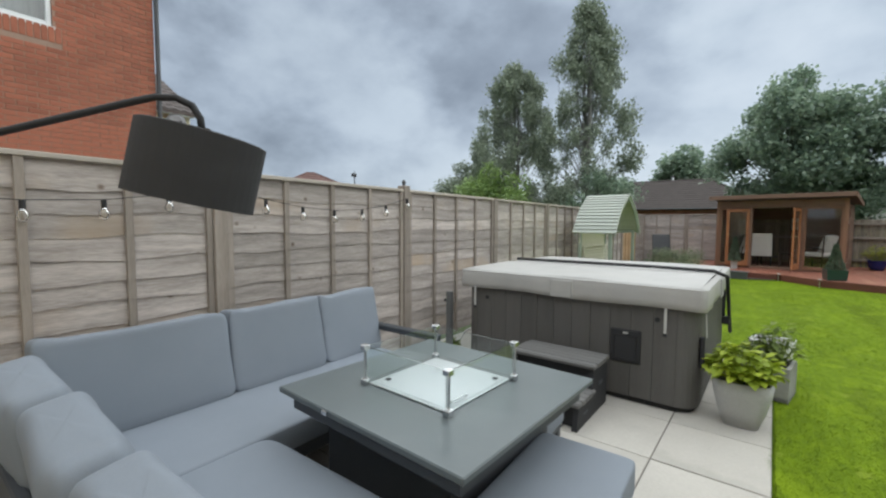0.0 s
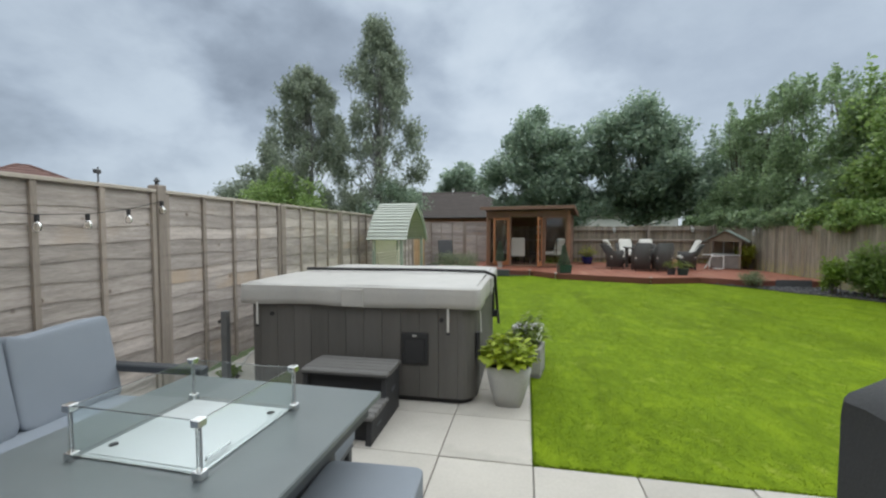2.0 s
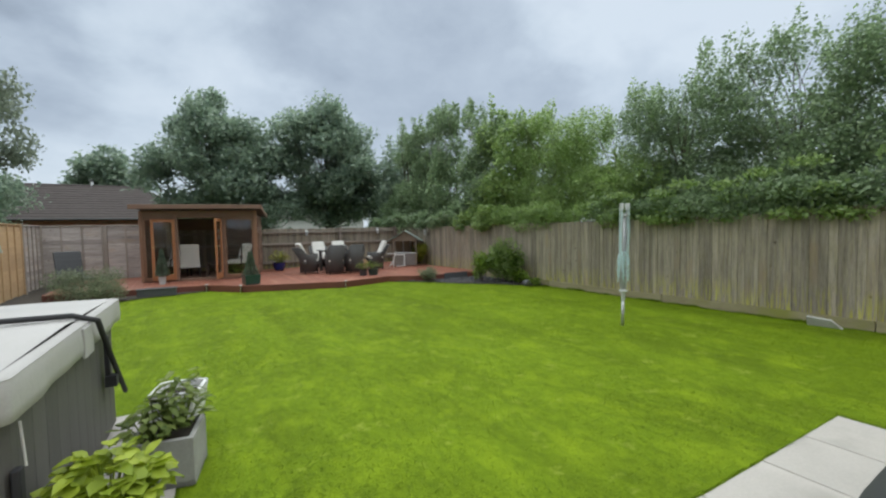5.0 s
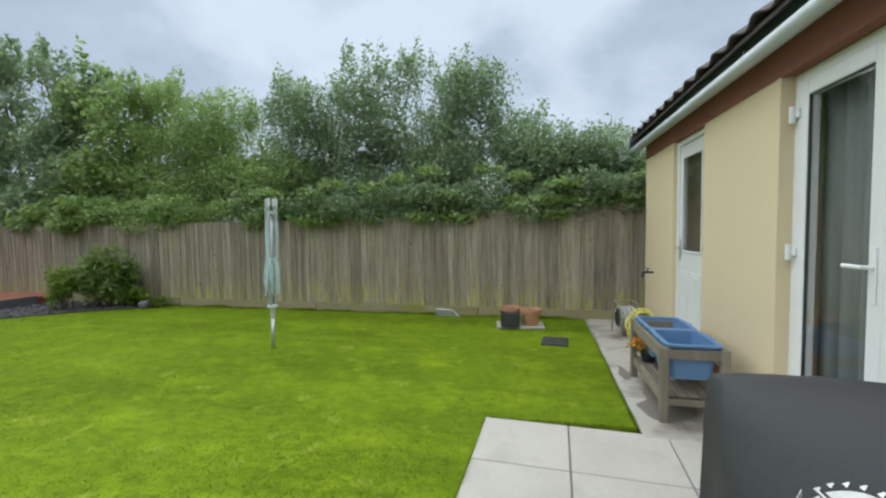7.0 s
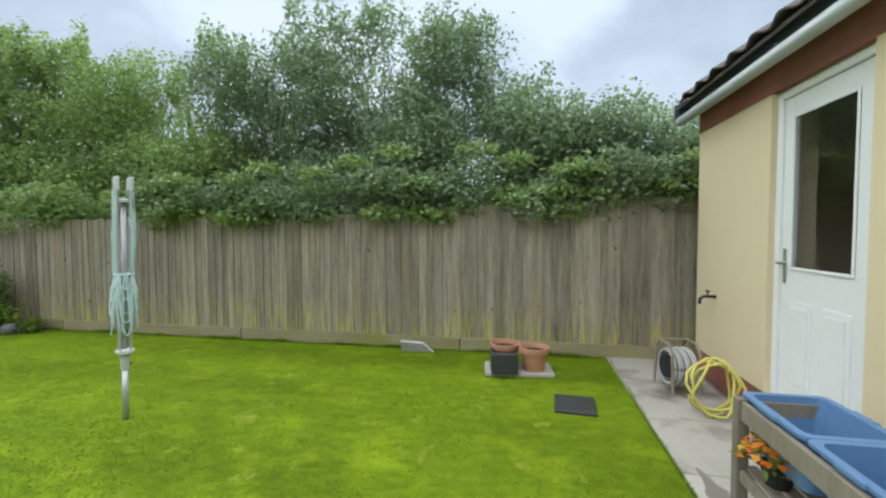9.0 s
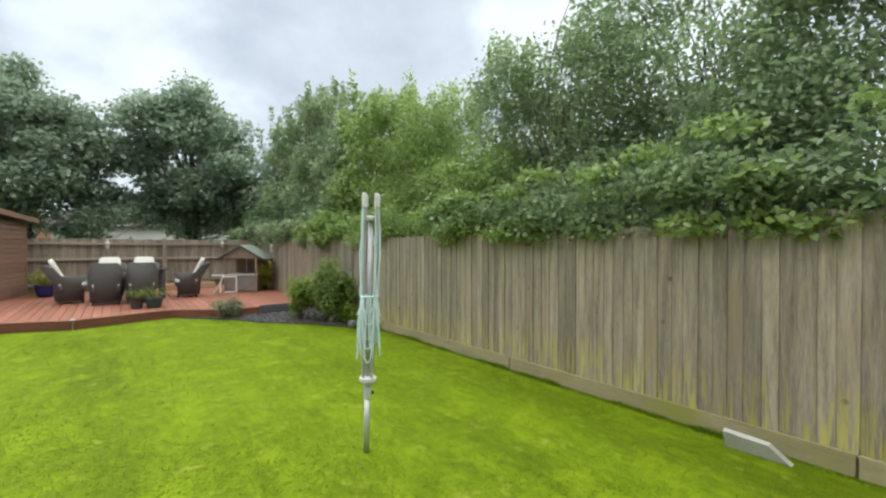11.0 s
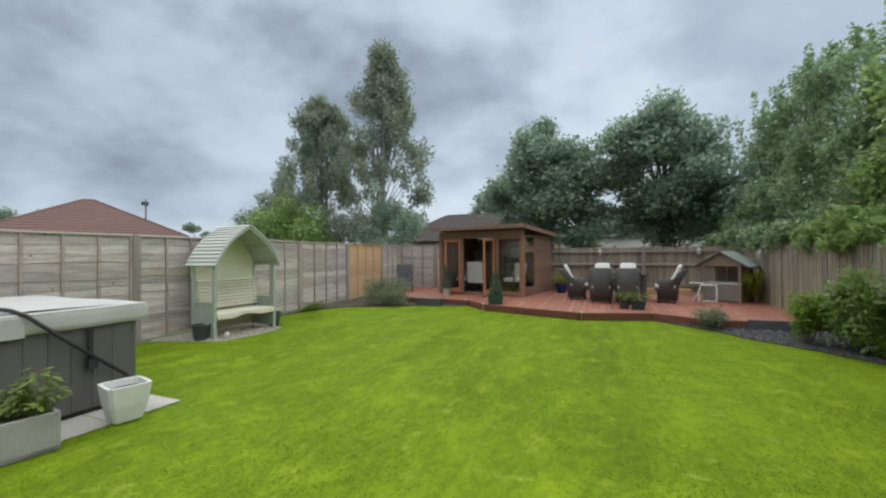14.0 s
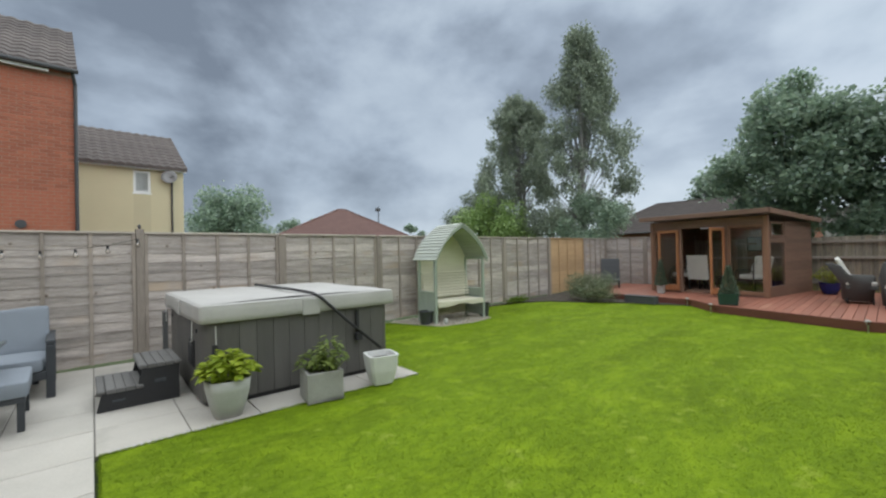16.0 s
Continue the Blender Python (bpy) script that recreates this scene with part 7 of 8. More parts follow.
bucket(-2.33, 8.27, 0.15, 0.27, "dark round pot beside the arbour")
bucket(-2.12, 9.82, 0.13, 0.30, "dark tall pot beside the arbour")
solo("white_stone", Shape().cushion(0, 0, 0.06, 0.09, 0.09, 0.13, 0.8, 14), STONEPOT, "small white stone ornament at the arbour post", "ornament", smooth=True, m=pose(-1.98, 8.50, 0))

# ---- shrubs in the beds ----
SHRUB = leafy("shrub_leaves", (0.07, 0.125, 0.018), (0.24, 0.34, 0.05))
GREYSHRUB = leafy("grey_green_leaves", (0.12, 0.15, 0.085), (0.30, 0.34, 0.21))
BEDSHRUB = leafy("bed_shrub_leaves", (0.10, 0.165, 0.04), (0.27, 0.38, 0.10), through_light=0.5, gloss=0.7)
LOWSHRUB = leafy("low_shrub_leaves", (0.12, 0.20, 0.025), (0.30, 0.42, 0.07), through_light=0.5, gloss=0.7)
YELLOWSHRUB = leafy("yellow_green_leaves", (0.19, 0.22, 0.025), (0.40, 0.42, 0.07))


def shrub(x, y, rx, ry, h, leaves, size, mat, label, seed, z=0.0, ratio=0.45, group=""):
    rng = np.random.default_rng(seed)
    t = thing("shrub", pose(x, y, z), label, "shrub", group)
    P = []
    for _ in range(16):
        c = (rng.uniform(-0.6, 0.6) * rx, rng.uniform(-0.6, 0.6) * ry, h * rng.uniform(0.25, 0.75))
        P.append(clump_points(rng, c, (rx * 0.42, ry * 0.42, h * 0.28), leaves // 16, 0.2))
    P = np.concatenate(P)
    P = P[P[:, 2] > 0.02]
    part("foliage", quads_mesh("foliage", leaf_quads(rng, P, size, ratio, -0.3), mat), None, t)
    s = Shape()
    for _ in range(9):
        s.tube([(rng.normal() * 0.05, rng.normal() * 0.05, -0.02), (rng.uniform(-0.5, 0.5) * rx, rng.uniform(-0.5, 0.5) * ry, h * 0.6)], 0.009, 5, 0.003)
    part("stalk", s, BARK, t)
    return t


shrub(7.80, 10.48, 0.44, 0.66, 1.28, 3400, 0.12, BEDSHRUB, "leafy mid-green shrub at the end of the deck bed", 51, ratio=0.32)
shrub(7.92, 9.98, 0.24, 0.30, 0.40, 900, 0.10, LOWSHRUB, "low bright green leafy plant before the shrub", 59, ratio=0.5)
shrub(7.40, 11.0, 0.36, 0.34, 0.90, 1700, 0.10, LOWSHRUB, "bright green feathery shrub in the slate bed", 58, ratio=0.28)
shrub(-1.65, 13.82, 0.84, 0.58, 0.82, 7000, 0.07, GREYSHRUB, "low grey-green spreading shrub in the fence bed", 52, ratio=0.25)
shrub(-2.98, 12.3, 0.13, 0.85, 0.20, 1300, 0.05, SHRUB, "low green edging plants at the fence foot", 54)
shrub(6.28, 12.18, 0.42, 0.34, 0.45, 1500, 0.06, GREYSHRUB, "small silvery variegated shrub in the slate bed", 55, ratio=0.3)
shrub(7.98, 15.75, 0.24, 0.50, 0.86, 3000, 0.07, YELLOWSHRUB, "yellow-green shrub behind the play kitchen", 56, z=DZ)
shrub(7.98, 9.55, 0.2, 0.25, 0.22, 700, 0.05, SHRUB, "small green plant at the fence foot", 57)
solo("bed_stone", Shape().cushion(0, 0, 0.07, 0.22, 0.18, 0.16, 0.7, 16), SLATE, "dark rounded stone at the bed's edge", "stone", smooth=True, m=pose(7.90, 9.72, -0.01))
GREYBOX = surf("slate_grey_board", (0.080, 0.083, 0.090), (0.055, 0.058, 0.064), scale=3, fine=30, rough=0.7, stretch=(1, 1, 6))
solo("grey_board", Shape().box(-0.42, 0.42, -0.03, 0.0, 0, 0.19, 0.005), GREYBOX, "slate-grey board leaning on the deck edge", "board", m=pose(7.35, 12.28, 0.0, -6, 0, 0))
pl = thing("grey_planter", pose(-0.35, 14.12, 0, 0, 0, -6), "low slate-grey planter box in front of the deck", "planter")
part("body", Shape().box(-0.40, 0.40, -0.12, 0.12, 0, 0.19, 0.006), GREYBOX, pl)
part("rim", Shape().box(-0.42, 0.42, -0.14, 0.14, 0.17, 0.20, 0.004), GREYBOX, pl)

shrub(-2.80, 4.05, 0.10, 0.14, 0.16, 260, 0.045, SHRUB, "small green weed clump at the fence foot", 59)

# ---- summerhouse ----
SW, SD = 2.95, 2.72
shs = thing("summerhouse", pose(-0.75, 16.10, DZ, 0, 0, -11.7), "red-brown timber summerhouse with open glazed double doors", "summerhouse")
H0, H1 = 2.05, 1.90
part("floor", Shape().box(0, SW, 0, SD, 0, 0.05), CEDAR, shs)


def cladding(axis, at, a0, a1, z0, z1, thick=0.02):
    """Shiplap boards laid level on one side."""
    n = max(1, round((z1 - z0) / 0.12))
    for k in range(n):
        b0, b1 = z0 + (z1 - z0) * k / n, z0 + (z1 - z0) * (k + 1) / n - 0.006
        s = Shape()
        if axis == "y":
            s.box(a0, a1, at - thick / 2, at + thick / 2, b0, b1, 0.004)
        else:
            s.box(at - thick / 2, at + thick / 2, a0, a1, b0, b1, 0.004)
        part("cladding_board", s, CEDAR, shs)


cladding("y", SD, 0.0, SW, 0.05, H1)
part("lining", Shape().box(0.03, SW - 0.03, SD - 0.03, SD - 0.012, 0.05, H1), CEDAR, shs)
cladding("x", 0.0, 0.0, SD, 0.05, 1.95)
part("lining", Shape().box(0.012, 0.03, 0.05, SD - 0.03, 0.05, 1.95), CEDAR, shs)
# right side: glazed low panel and a small high window towards the front
cladding("x", SW, 1.05, SD, 0.05, 1.93)
part("lining", Shape().box(SW - 0.03, SW - 0.012, 1.05, SD - 0.03, 0.05, 1.93), CEDAR, shs)
cladding("x", SW, 0.08, 1.05, 0.05, 0.22)
for z0, z1, y0, y1 in ((0.22, 1.42, 0.08, 1.0), (1.50, 1.90, 0.15, 0.95)):
    s = Shape()
    w = 0.055
    s.box(SW - 0.03, SW + 0.03, y0, y0 + w, z0, z1, 0.004).box(SW - 0.03, SW + 0.03, y1 - w, y1, z0, z1, 0.004)
    s.box(SW - 0.03, SW + 0.03, y0 + w, y1 - w, z0, z0 + w, 0.004).box(SW - 0.03, SW + 0.03, y0 + w, y1 - w, z1 - w, z1, 0.004)
    win = part("side_window", s, CEDAR, shs)
    part("pane", Shape().box(SW - 0.004, SW + 0.004, y0 + w, y1 - w, z0 + w, z1 - w), PANEGLASS, win).visible_shadow = False
cladding("x", SW, 0.06, 1.05, 1.42, 1.50)
# front: posts, glazed side panels, head board
for u in (0.0, 0.85, 2.05, SW):
    part("post", Shape().box(u - 0.045, u + 0.045, -0.045, 0.045, 0, H0, 0.005), CEDARPOST if u in (0.0, SW) else CEDAR, shs)
part("head_board", Shape().box(0.045, SW - 0.045, -0.03, 0.03, H0 - 0.22, H0, 0.004), CEDAR, shs)
for a, b2 in ((0.045, 0.805), (2.095, SW - 0.045)):
    s = Shape()
    w = 0.05
    s.box(a, b2, -0.025, 0.025, 0.05, 0.14, 0.004).box(a, b2, -0.025, 0.025, H0 - 0.27, H0 - 0.22, 0.004).box(a, a + w, -0.025, 0.025, 0.14, H0 - 0.27, 0.004).box(b2 - w, b2, -0.025, 0.025, 0.14, H0 - 0.27, 0.004)
    win = part("front_window", s, CEDARPOST, shs)
    part("pane", Shape().box(a + w, b2 - w, -0.004, 0.004, 0.14, H0 - 0.27), PANEGLASS, win).visible_shadow = False
LEAFGLOW = surf("orange_cedar_door", (0.43, 0.185, 0.080), (0.32, 0.125, 0.052), scale=2, fine=22, rough=0.55, stretch=(6, 6, 0.7))


def glazed_leaf(m):
    s = Shape()
    w = 0.075
    s.box(0, w, -0.02, 0.02, 0.0, 1.74, 0.004).box(0.58 - w, 0.58, -0.02, 0.02, 0.0, 1.74, 0.004)
    s.box(w, 0.58 - w, -0.02, 0.02, 0.0, 0.16, 0.004).box(w, 0.58 - w, -0.02, 0.02, 1.66, 1.74, 0.004)
    lf = part("door", s, LEAFGLOW, shs, "open orange-brown glazed door", m=m)
    part("pane", Shape().box(w, 0.58 - w, -0.003, 0.003, 0.16, 1.66), PANEGLASS, lf).visible_shadow = False
    part("handle", Shape().tube([(0.54, -0.02, 0.95), (0.54, -0.06, 0.95), (0.46, -0.06, 0.95)], 0.008).tube([(0.54, 0.02, 0.95), (0.54, 0.06, 0.95), (0.46, 0.06, 0.95)], 0.008), BRASS, lf)


BRASS = surf("brass", (0.55, 0.42, 0.2), rough=0.35, metal=1.0, bump=0.0)
glazed_leaf(pose(0.83, -0.07, 0.06, 0, 0, -172))
glazed_leaf(pose(2.02, -0.06, 0.06, 0, 0, -97))
roof = Shape()
R0, R1 = H0 + 0.10, H1 + 0.06
v = [(-0.18, -0.34, R0 - 0.0), (SW + 0.18, -0.34, R0), (SW + 0.18, SD + 0.12, R1), (-0.18, SD + 0.12, R1)]
roof.add(v + [(x, y, z + 0.05) for x, y, z in v], [(3, 2, 1, 0), (4, 5, 6, 7), (0, 1, 5, 4), (1, 2, 6, 5), (2, 3, 7, 6), (3, 0, 4, 7)])
part("roof", roof, FELT, shs, "grey felt pent roof")
part("fascia_board", Shape().box(-0.19, SW + 0.19, -0.37, -0.342, R0 - 0.06, R0 + 0.06, 0.004), CEDAR, shs)
fs = Shape()
fs.add([(SW + 0.182, -0.34, R0 - 0.06), (SW + 0.182, SD + 0.12, R1 - 0.06), (SW + 0.182, SD + 0.12, R1 + 0.06), (SW + 0.182, -0.34, R0 + 0.06),
        (SW + 0.205, -0.34, R0 - 0.06), (SW + 0.205, SD + 0.12, R1 - 0.06), (SW + 0.205, SD + 0.12, R1 + 0.06), (SW + 0.205, -0.34, R0 + 0.06)],
       [(3, 2, 1, 0), (4, 5, 6, 7), (0, 1, 5, 4), (1, 2, 6, 5), (2, 3, 7, 6), (3, 0, 4, 7)])
part("fascia_board", fs, CEDAR, shs)

S = pose(-0.75, 16.10, DZ, 0, 0, -11.7)
RATTAN = surf("dark_rattan", (0.100, 0.097, 0.096), (0.060, 0.058, 0.058), scale=30, fine=120, rough=0.7, bump=0.9, depth=0.004, stretch=(1, 1, 3))
WHITEPAD = surf("off_white_cushion", (0.72, 0.70, 0.66), (0.62, 0.60, 0.56), scale=3, fine=150, rough=0.95, bump=0.2)
DARKWOOD = surf("dark_chair_wood", (0.06, 0.035, 0.024), scale=4, fine=40, rough=0.5, stretch=(5, 5, 1))
art = thing("framed_picture", S @ pose(1.62, SD - 0.035, 1.35), "small framed picture on the summerhouse wall", "picture")
part("frame", Shape().box(-0.20, 0.20, -0.02, 0.0, -0.22, 0.22, 0.004), BLACK, art)
part("mount", Shape().box(-0.175, 0.175, -0.024, -0.018, -0.195, 0.195), surf("grey_print", (0.42, 0.43, 0.43), (0.30, 0.31, 0.31), scale=9, fine=30, rough=0.8), art)
easel = thing("easel", S @ pose(1.02, 0.62, 0.05, 0, 0, 6), "white board standing on a dark easel", "easel")
part("board", Shape().box(-0.28, 0.28, -0.02, 0.0, 0.30, 1.02, 0.004), WHITEPAD, easel, m=pose(0, 0, 0, 8, 0, 0))
for x in (-0.22, 0.22):
    part("leg", Shape().tube([(x * 1.2, 0.0, 0), (x * 0.9, -0.10, 0.95)], 0.016), BLACK, easel)
part("leg", Shape().tube([(0, 0.4, 0), (0, -0.08, 0.95)], 0.016), BLACK, easel)
side = thing("side_table", S @ pose(1.62, 0.75, 0.05), "small dark side table in the summerhouse", "table")
part("top", Shape().box(-0.16, 0.16, -0.16, 0.16, 0.38, 0.41, 0.005), DARKWOOD, side)
for x in (-0.13, 0.13):
    for y in (-0.13, 0.13):
        part("leg", Shape().box(x - 0.018, x + 0.018, y - 0.018, y + 0.018, 0, 0.38), DARKWOOD, side)


def lounge_chair(m, label):
    t = thing("armchair", m, label, "chair", "armchairs in the summerhouse")
    part("seat_cushion", Shape().cushion(0, 0.02, 0.42, 0.50, 0.52, 0.13, 0.3, 20), WHITEPAD, t, smooth=True)
    part("back_cushion", Shape().cushion(0, 0, 0, 0.50, 0.13, 0.58, 0.3, 20), WHITEPAD, t, smooth=True, m=pose(0, 0.27, 0.70, -18, 0, 0))
    part("seat_frame", Shape().box(-0.26, 0.26, -0.26, 0.28, 0.30, 0.36, 0.01), DARKWOOD, t)
    for x in (-0.29, 0.29):
        part("arm", Shape().tube([(x, -0.27, 0.02), (x, -0.28, 0.40), (x, -0.24, 0.58), (x, -0.10, 0.63), (x, 0.15, 0.60), (x, 0.36, 0.55)], 0.018, 8), DARKWOOD, t, smooth=True)
        part("leg", Shape().tube([(x, 0.30, 0.0), (x, 0.34, 0.95)], 0.018), DARKWOOD, t)


lounge_chair(S @ pose(0.50, 0.75, 0.05, 0, 0, -35), "dark framed armchair with cream cushions")
lounge_chair(S @ pose(2.32, 0.80, 0.05, 0, 0, -115), "dark framed armchair with cream cushions")

# ---- dining set on the deck ----


def barrel_chair(m, label, high=0.93, pad=0.70, tilt=0.0):
    t = thing("rattan_chair", m, label, "chair", "rattan chairs round the table")
    v, f = [], []
    K = 18
    for i in range(K + 1):
        a = radians(-50 + 280 * i / K)
        back = max(0.0, math.sin(a))
        rise = max(0.0, min(1.0, (back - 0.35) / 0.45))
        top = 0.60 + (high - 0.60) * rise * rise * (3 - 2 * rise)
        lean_out = 0.10 * back
        rx, ry = 0.30, 0.30
        for z, grow in ((0.06, 0.92), (0.45, 1.0), (top, 1.06 + (2.2 + 5.0 * tilt) * lean_out)):
            for r in (1.0, 0.90):
                v.append((rx * grow * r * math.cos(a), ry * grow * r * math.sin(a), z))
    for i in range(K):
        o, q = 6 * i, 6 * (i + 1)
        f += [(o, q, q + 2, o + 2), (o + 2, q + 2, q + 4, o + 4), (o + 4, q + 4, q + 5, o + 5), (o + 5, q + 5, q + 3, o + 3), (o + 3, q + 3, q + 1, o + 1), (o + 1, q + 1, q, o)]
    f += [(0, 2, 3, 1), (2, 4, 5, 3), (6 * K, 6 * K + 1, 6 * K + 3, 6 * K + 2), (6 * K + 2, 6 * K + 3, 6 * K + 5, 6 * K + 4)]
    part("shell", Shape().add(v, f), RATTAN, t, smooth=True)
    part("seat", Shape().box(-0.25, 0.25, -0.27, 0.22, 0.30, 0.40, 0.02), RATTAN, t)
    part("seat_cushion", Shape().cushion(0, -0.02, 0.435, 0.50, 0.50, 0.09, 0.3, 18), WHITEPAD, t, smooth=True)
    part("back_cushion", Shape().cushion(0, 0, 0, 0.46, 0.10, 0.56, 0.3, 18), WHITEPAD, t, smooth=True, m=pose(0, 0.185 + 0.05 * tilt, pad, -11 - 14 * tilt, 0, 0))
    for x in (-0.22, 0.22):
        for y in (-0.20, 0.20):
            part("leg", Shape().tube([(x, y, 0), (x, y, 0.12)], 0.018), BLACK, t)
    return t


TX, TY = 4.85, 15.68
set_at = [((4.35, 14.78), 180), ((4.98, 14.74), 184), ((3.72, 15.55), 96), ((5.98, 15.35), -98), ((4.42, 16.62), 3), ((5.12, 16.60), -4)]
near = barrel_chair(pose(*set_at[0][0], DZ, 0, 0, set_at[0][1]), "dark woven rattan armchair with its high back to the lawn", 0.93, 0.565)
copy_thing(near, pose(*set_at[1][0], DZ, 0, 0, set_at[1][1]))
first = barrel_chair(pose(*set_at[2][0], DZ, 0, 0, set_at[2][1]), "dark woven rattan armchair with off-white cushions", 0.86, 0.74, 1.0)
for (x, y), rot in set_at[3:]:
    copy_thing(first, pose(x, y, DZ, 0, 0, rot))
dt = thing("dining_table", pose(TX, TY, DZ), "dark rattan dining table with a glass top", "table")
part("tabletop", Shape().box(-0.70, 0.70, -0.48, 0.48, 0.70, 0.735, 0.008), RATTAN, dt)
part("glass_top", Shape().box(-0.71, 0.71, -0.49, 0.49, 0.737, 0.745, 0.002), CLEARGLASS, dt)
for x in (-0.6, 0.6):
    for y in (-0.38, 0.38):
        part("leg", Shape().box(x - 0.045, x + 0.045, y - 0.045, y + 0.045, 0, 0.70, 0.006), RATTAN, dt)

# ---- pots on the deck ----
GREENPOT = surf("dark_green_glaze", (0.025, 0.060, 0.055), (0.018, 0.042, 0.040), scale=4, fine=40, rough=0.3, bump=0.0)
BLUEPOT = surf("cobalt_glaze", (0.012, 0.030, 0.20), (0.010, 0.022, 0.13), scale=4, fine=40, rough=0.2, bump=0.0)
CONE = leafy("clipped_leaves", (0.085, 0.120, 0.085), (0.20, 0.26, 0.18))


def cone_plant(m, potshape, potmat, height, radius, z0, label, seed):
    rng = np.random.default_rng(seed)
    t = thing("potted_topiary", m, label, "potted plant")
    part("pot", potshape, potmat, t)
    k = 1500
    f = rng.uniform(0, 1, k) ** 1.4
    a = rng.uniform(0, 2 * math.pi, k)
    r = radius * (1 - 0.82 * f) * rng.uniform(0.7, 1.05, k)
    P = np.stack([r * np.cos(a), r * np.sin(a), z0 + height * f], 1)
    part("foliage", quads_mesh("foliage", leaf_quads(rng, P, 0.05, 0.6), CONE), None, t)
    part("stem", Shape().tube([(0, 0, z0 - 0.08), (0, 0, z0 + height * 0.8)], 0.015, 6), BARK, t)


cone_plant(pose(-0.28, 15.35, DZ), Shape().lathe([(0.10, 0), (0.13, 0.24), (0.11, 0.24), (0.10, 0.2)], 4, (0, 0, 0), 0, 0), STONEPOT, 0.72, 0.17, 0.24, "clipped cone in a white square pot on the deck", 61)
cone_plant(pose(1.74, 13.66, DZ, 0, 0, 8), Shape().lathe([(0.22, 0), (0.25, 0.015), (0.275, 0.26), (0.25, 0.26), (0.24, 0.2)], 4), GREENPOT, 0.62, 0.19, 0.25, "clipped cone in a dark green pot on the deck", 62)
for x, y, r, h, mat, seed, lab in ((4.86, 13.62, 0.13, 0.20, DARKTRIM, 63, "leafy plant in a dark pot on the deck"), (5.16, 13.55, 0.17, 0.20, GREENPOT, 64, "flowering leafy plant in a dark green pot")):
    t = thing("potted_plant", pose(x, y, DZ), lab, "potted plant")
    part("pot", Shape().lathe([(r * 0.75, 0), (r, h), (r * 1.05, h), (r * 0.88, h * 0.9)], 20), mat, t)
    plant(t, (0, 0, h), r * 1.5, 0.24, 90, 0.08, 0.04, MID, seed)
t = thing("potted_plant", pose(3.12, 17.35, DZ), "green bush in a cobalt blue glazed pot", "potted plant")
part("pot", Shape().lathe([(0.14, 0), (0.20, 0.15), (0.22, 0.28), (0.24, 0.30), (0.19, 0.28)], 24), BLUEPOT, t, smooth=True)
plant(t, (0, 0, 0.28), 0.34, 0.50, 260, 0.09, 0.04, YELLOWSHRUB, 66)

# ---- play kitchen under a small pitched roof ----
PALEWOOD = surf("faded_timber", (0.29, 0.225, 0.165), (0.20, 0.15, 0.11), scale=3, fine=30, rough=0.85, bump=0.4, stretch=(5, 5, 1), rnd=0.1)
GREENROOF = surf("green_felt_roof", (0.22, 0.265, 0.235), (0.17, 0.205, 0.185), scale=4, fine=80, rough=0.9, bump=0.4)
pk = thing("play_kitchen", pose(7.55, 16.05, DZ, 0, 0, -33), "small timber play kitchen under a green felt roof", "play kitchen")
W, D = 0.42, 0.42
for x in (-W, W):
    for y in (-D, D):
        part("post", Shape().box(x - 0.03, x + 0.03, y - 0.03, y + 0.03, 0, 1.02, 0.004), PALEWOOD, pk)
part("counter", Shape().box(-W - 0.04, W + 0.04, -D - 0.03, D - 0.1, 0.46, 0.50, 0.005), STONEPOT, pk)
part("front_panel", Shape().box(-W + 0.03, W - 0.03, -D - 0.01, -D + 0.012, 0.03, 0.46, 0.004), surf("grey_panel", (0.26, 0.23, 0.21), scale=6, fine=30, rough=0.85), pk)
part("side_panel", Shape().box(W - 0.012, W + 0.01, -D + 0.03, D - 0.03, 0.03, 0.46, 0.004), PALEWOOD, pk)
part("side_panel", Shape().box(-W - 0.01, -W + 0.012, -D + 0.03, D - 0.03, 0.03, 0.46, 0.004), PALEWOOD, pk)
part("back_panel", Shape().box(-W + 0.03, W - 0.03, D - 0.012, D + 0.01, 0.03, 0.92, 0.004), PALEWOOD, pk)
for y in (-D, D):
    part("gable", Shape().add([(-0.56, y - 0.015, 0.95), (0.56, y - 0.015, 0.95), (0, y - 0.015, 1.30), (-0.56, y + 0.015, 0.95), (0.56, y + 0.015, 0.95), (0, y + 0.015, 1.30)],
                              [(0, 1, 2), (5, 4, 3), (0, 3, 4, 1), (1, 4, 5, 2), (2, 5, 3, 0)]), PALEWOOD, pk)
for sgn in (-1, 1):
    v = [(0, -D - 0.1, 1.315), (0, D + 0.1, 1.315), (sgn * 0.66, D + 0.1, 0.92), (sgn * 0.66, -D - 0.1, 0.92)]
    part("roof", Shape().add(v + [(x, y, z + 0.025) for x, y, z in v], [(0, 1, 2, 3), (7, 6, 5, 4), (0, 4, 5, 1), (1, 5, 6, 2), (2, 6, 7, 3), (3, 7, 4, 0)]), GREENROOF, pk, "green felt roof slope")
for x in (-0.15, 0.15):
    part("window_bar", Shape().box(x - 0.012, x + 0.012, D - 0.03, D - 0.012, 0.52, 0.92), WHITE, pk)
fr = thing("white_stand", pose(6.95, 15.45, DZ, 0, 0, -20), "white bent-tube stand on the deck", "stand")
part("frame", Shape().tube([(-0.2, 0, 0.02), (-0.2, 0, 0.26), (-0.14, 0, 0.46), (0.2, 0, 0.46), (0.2, 0, 0.04), (-0.1, 0.05, 0.03)], 0.026, 8), WHITE, fr)
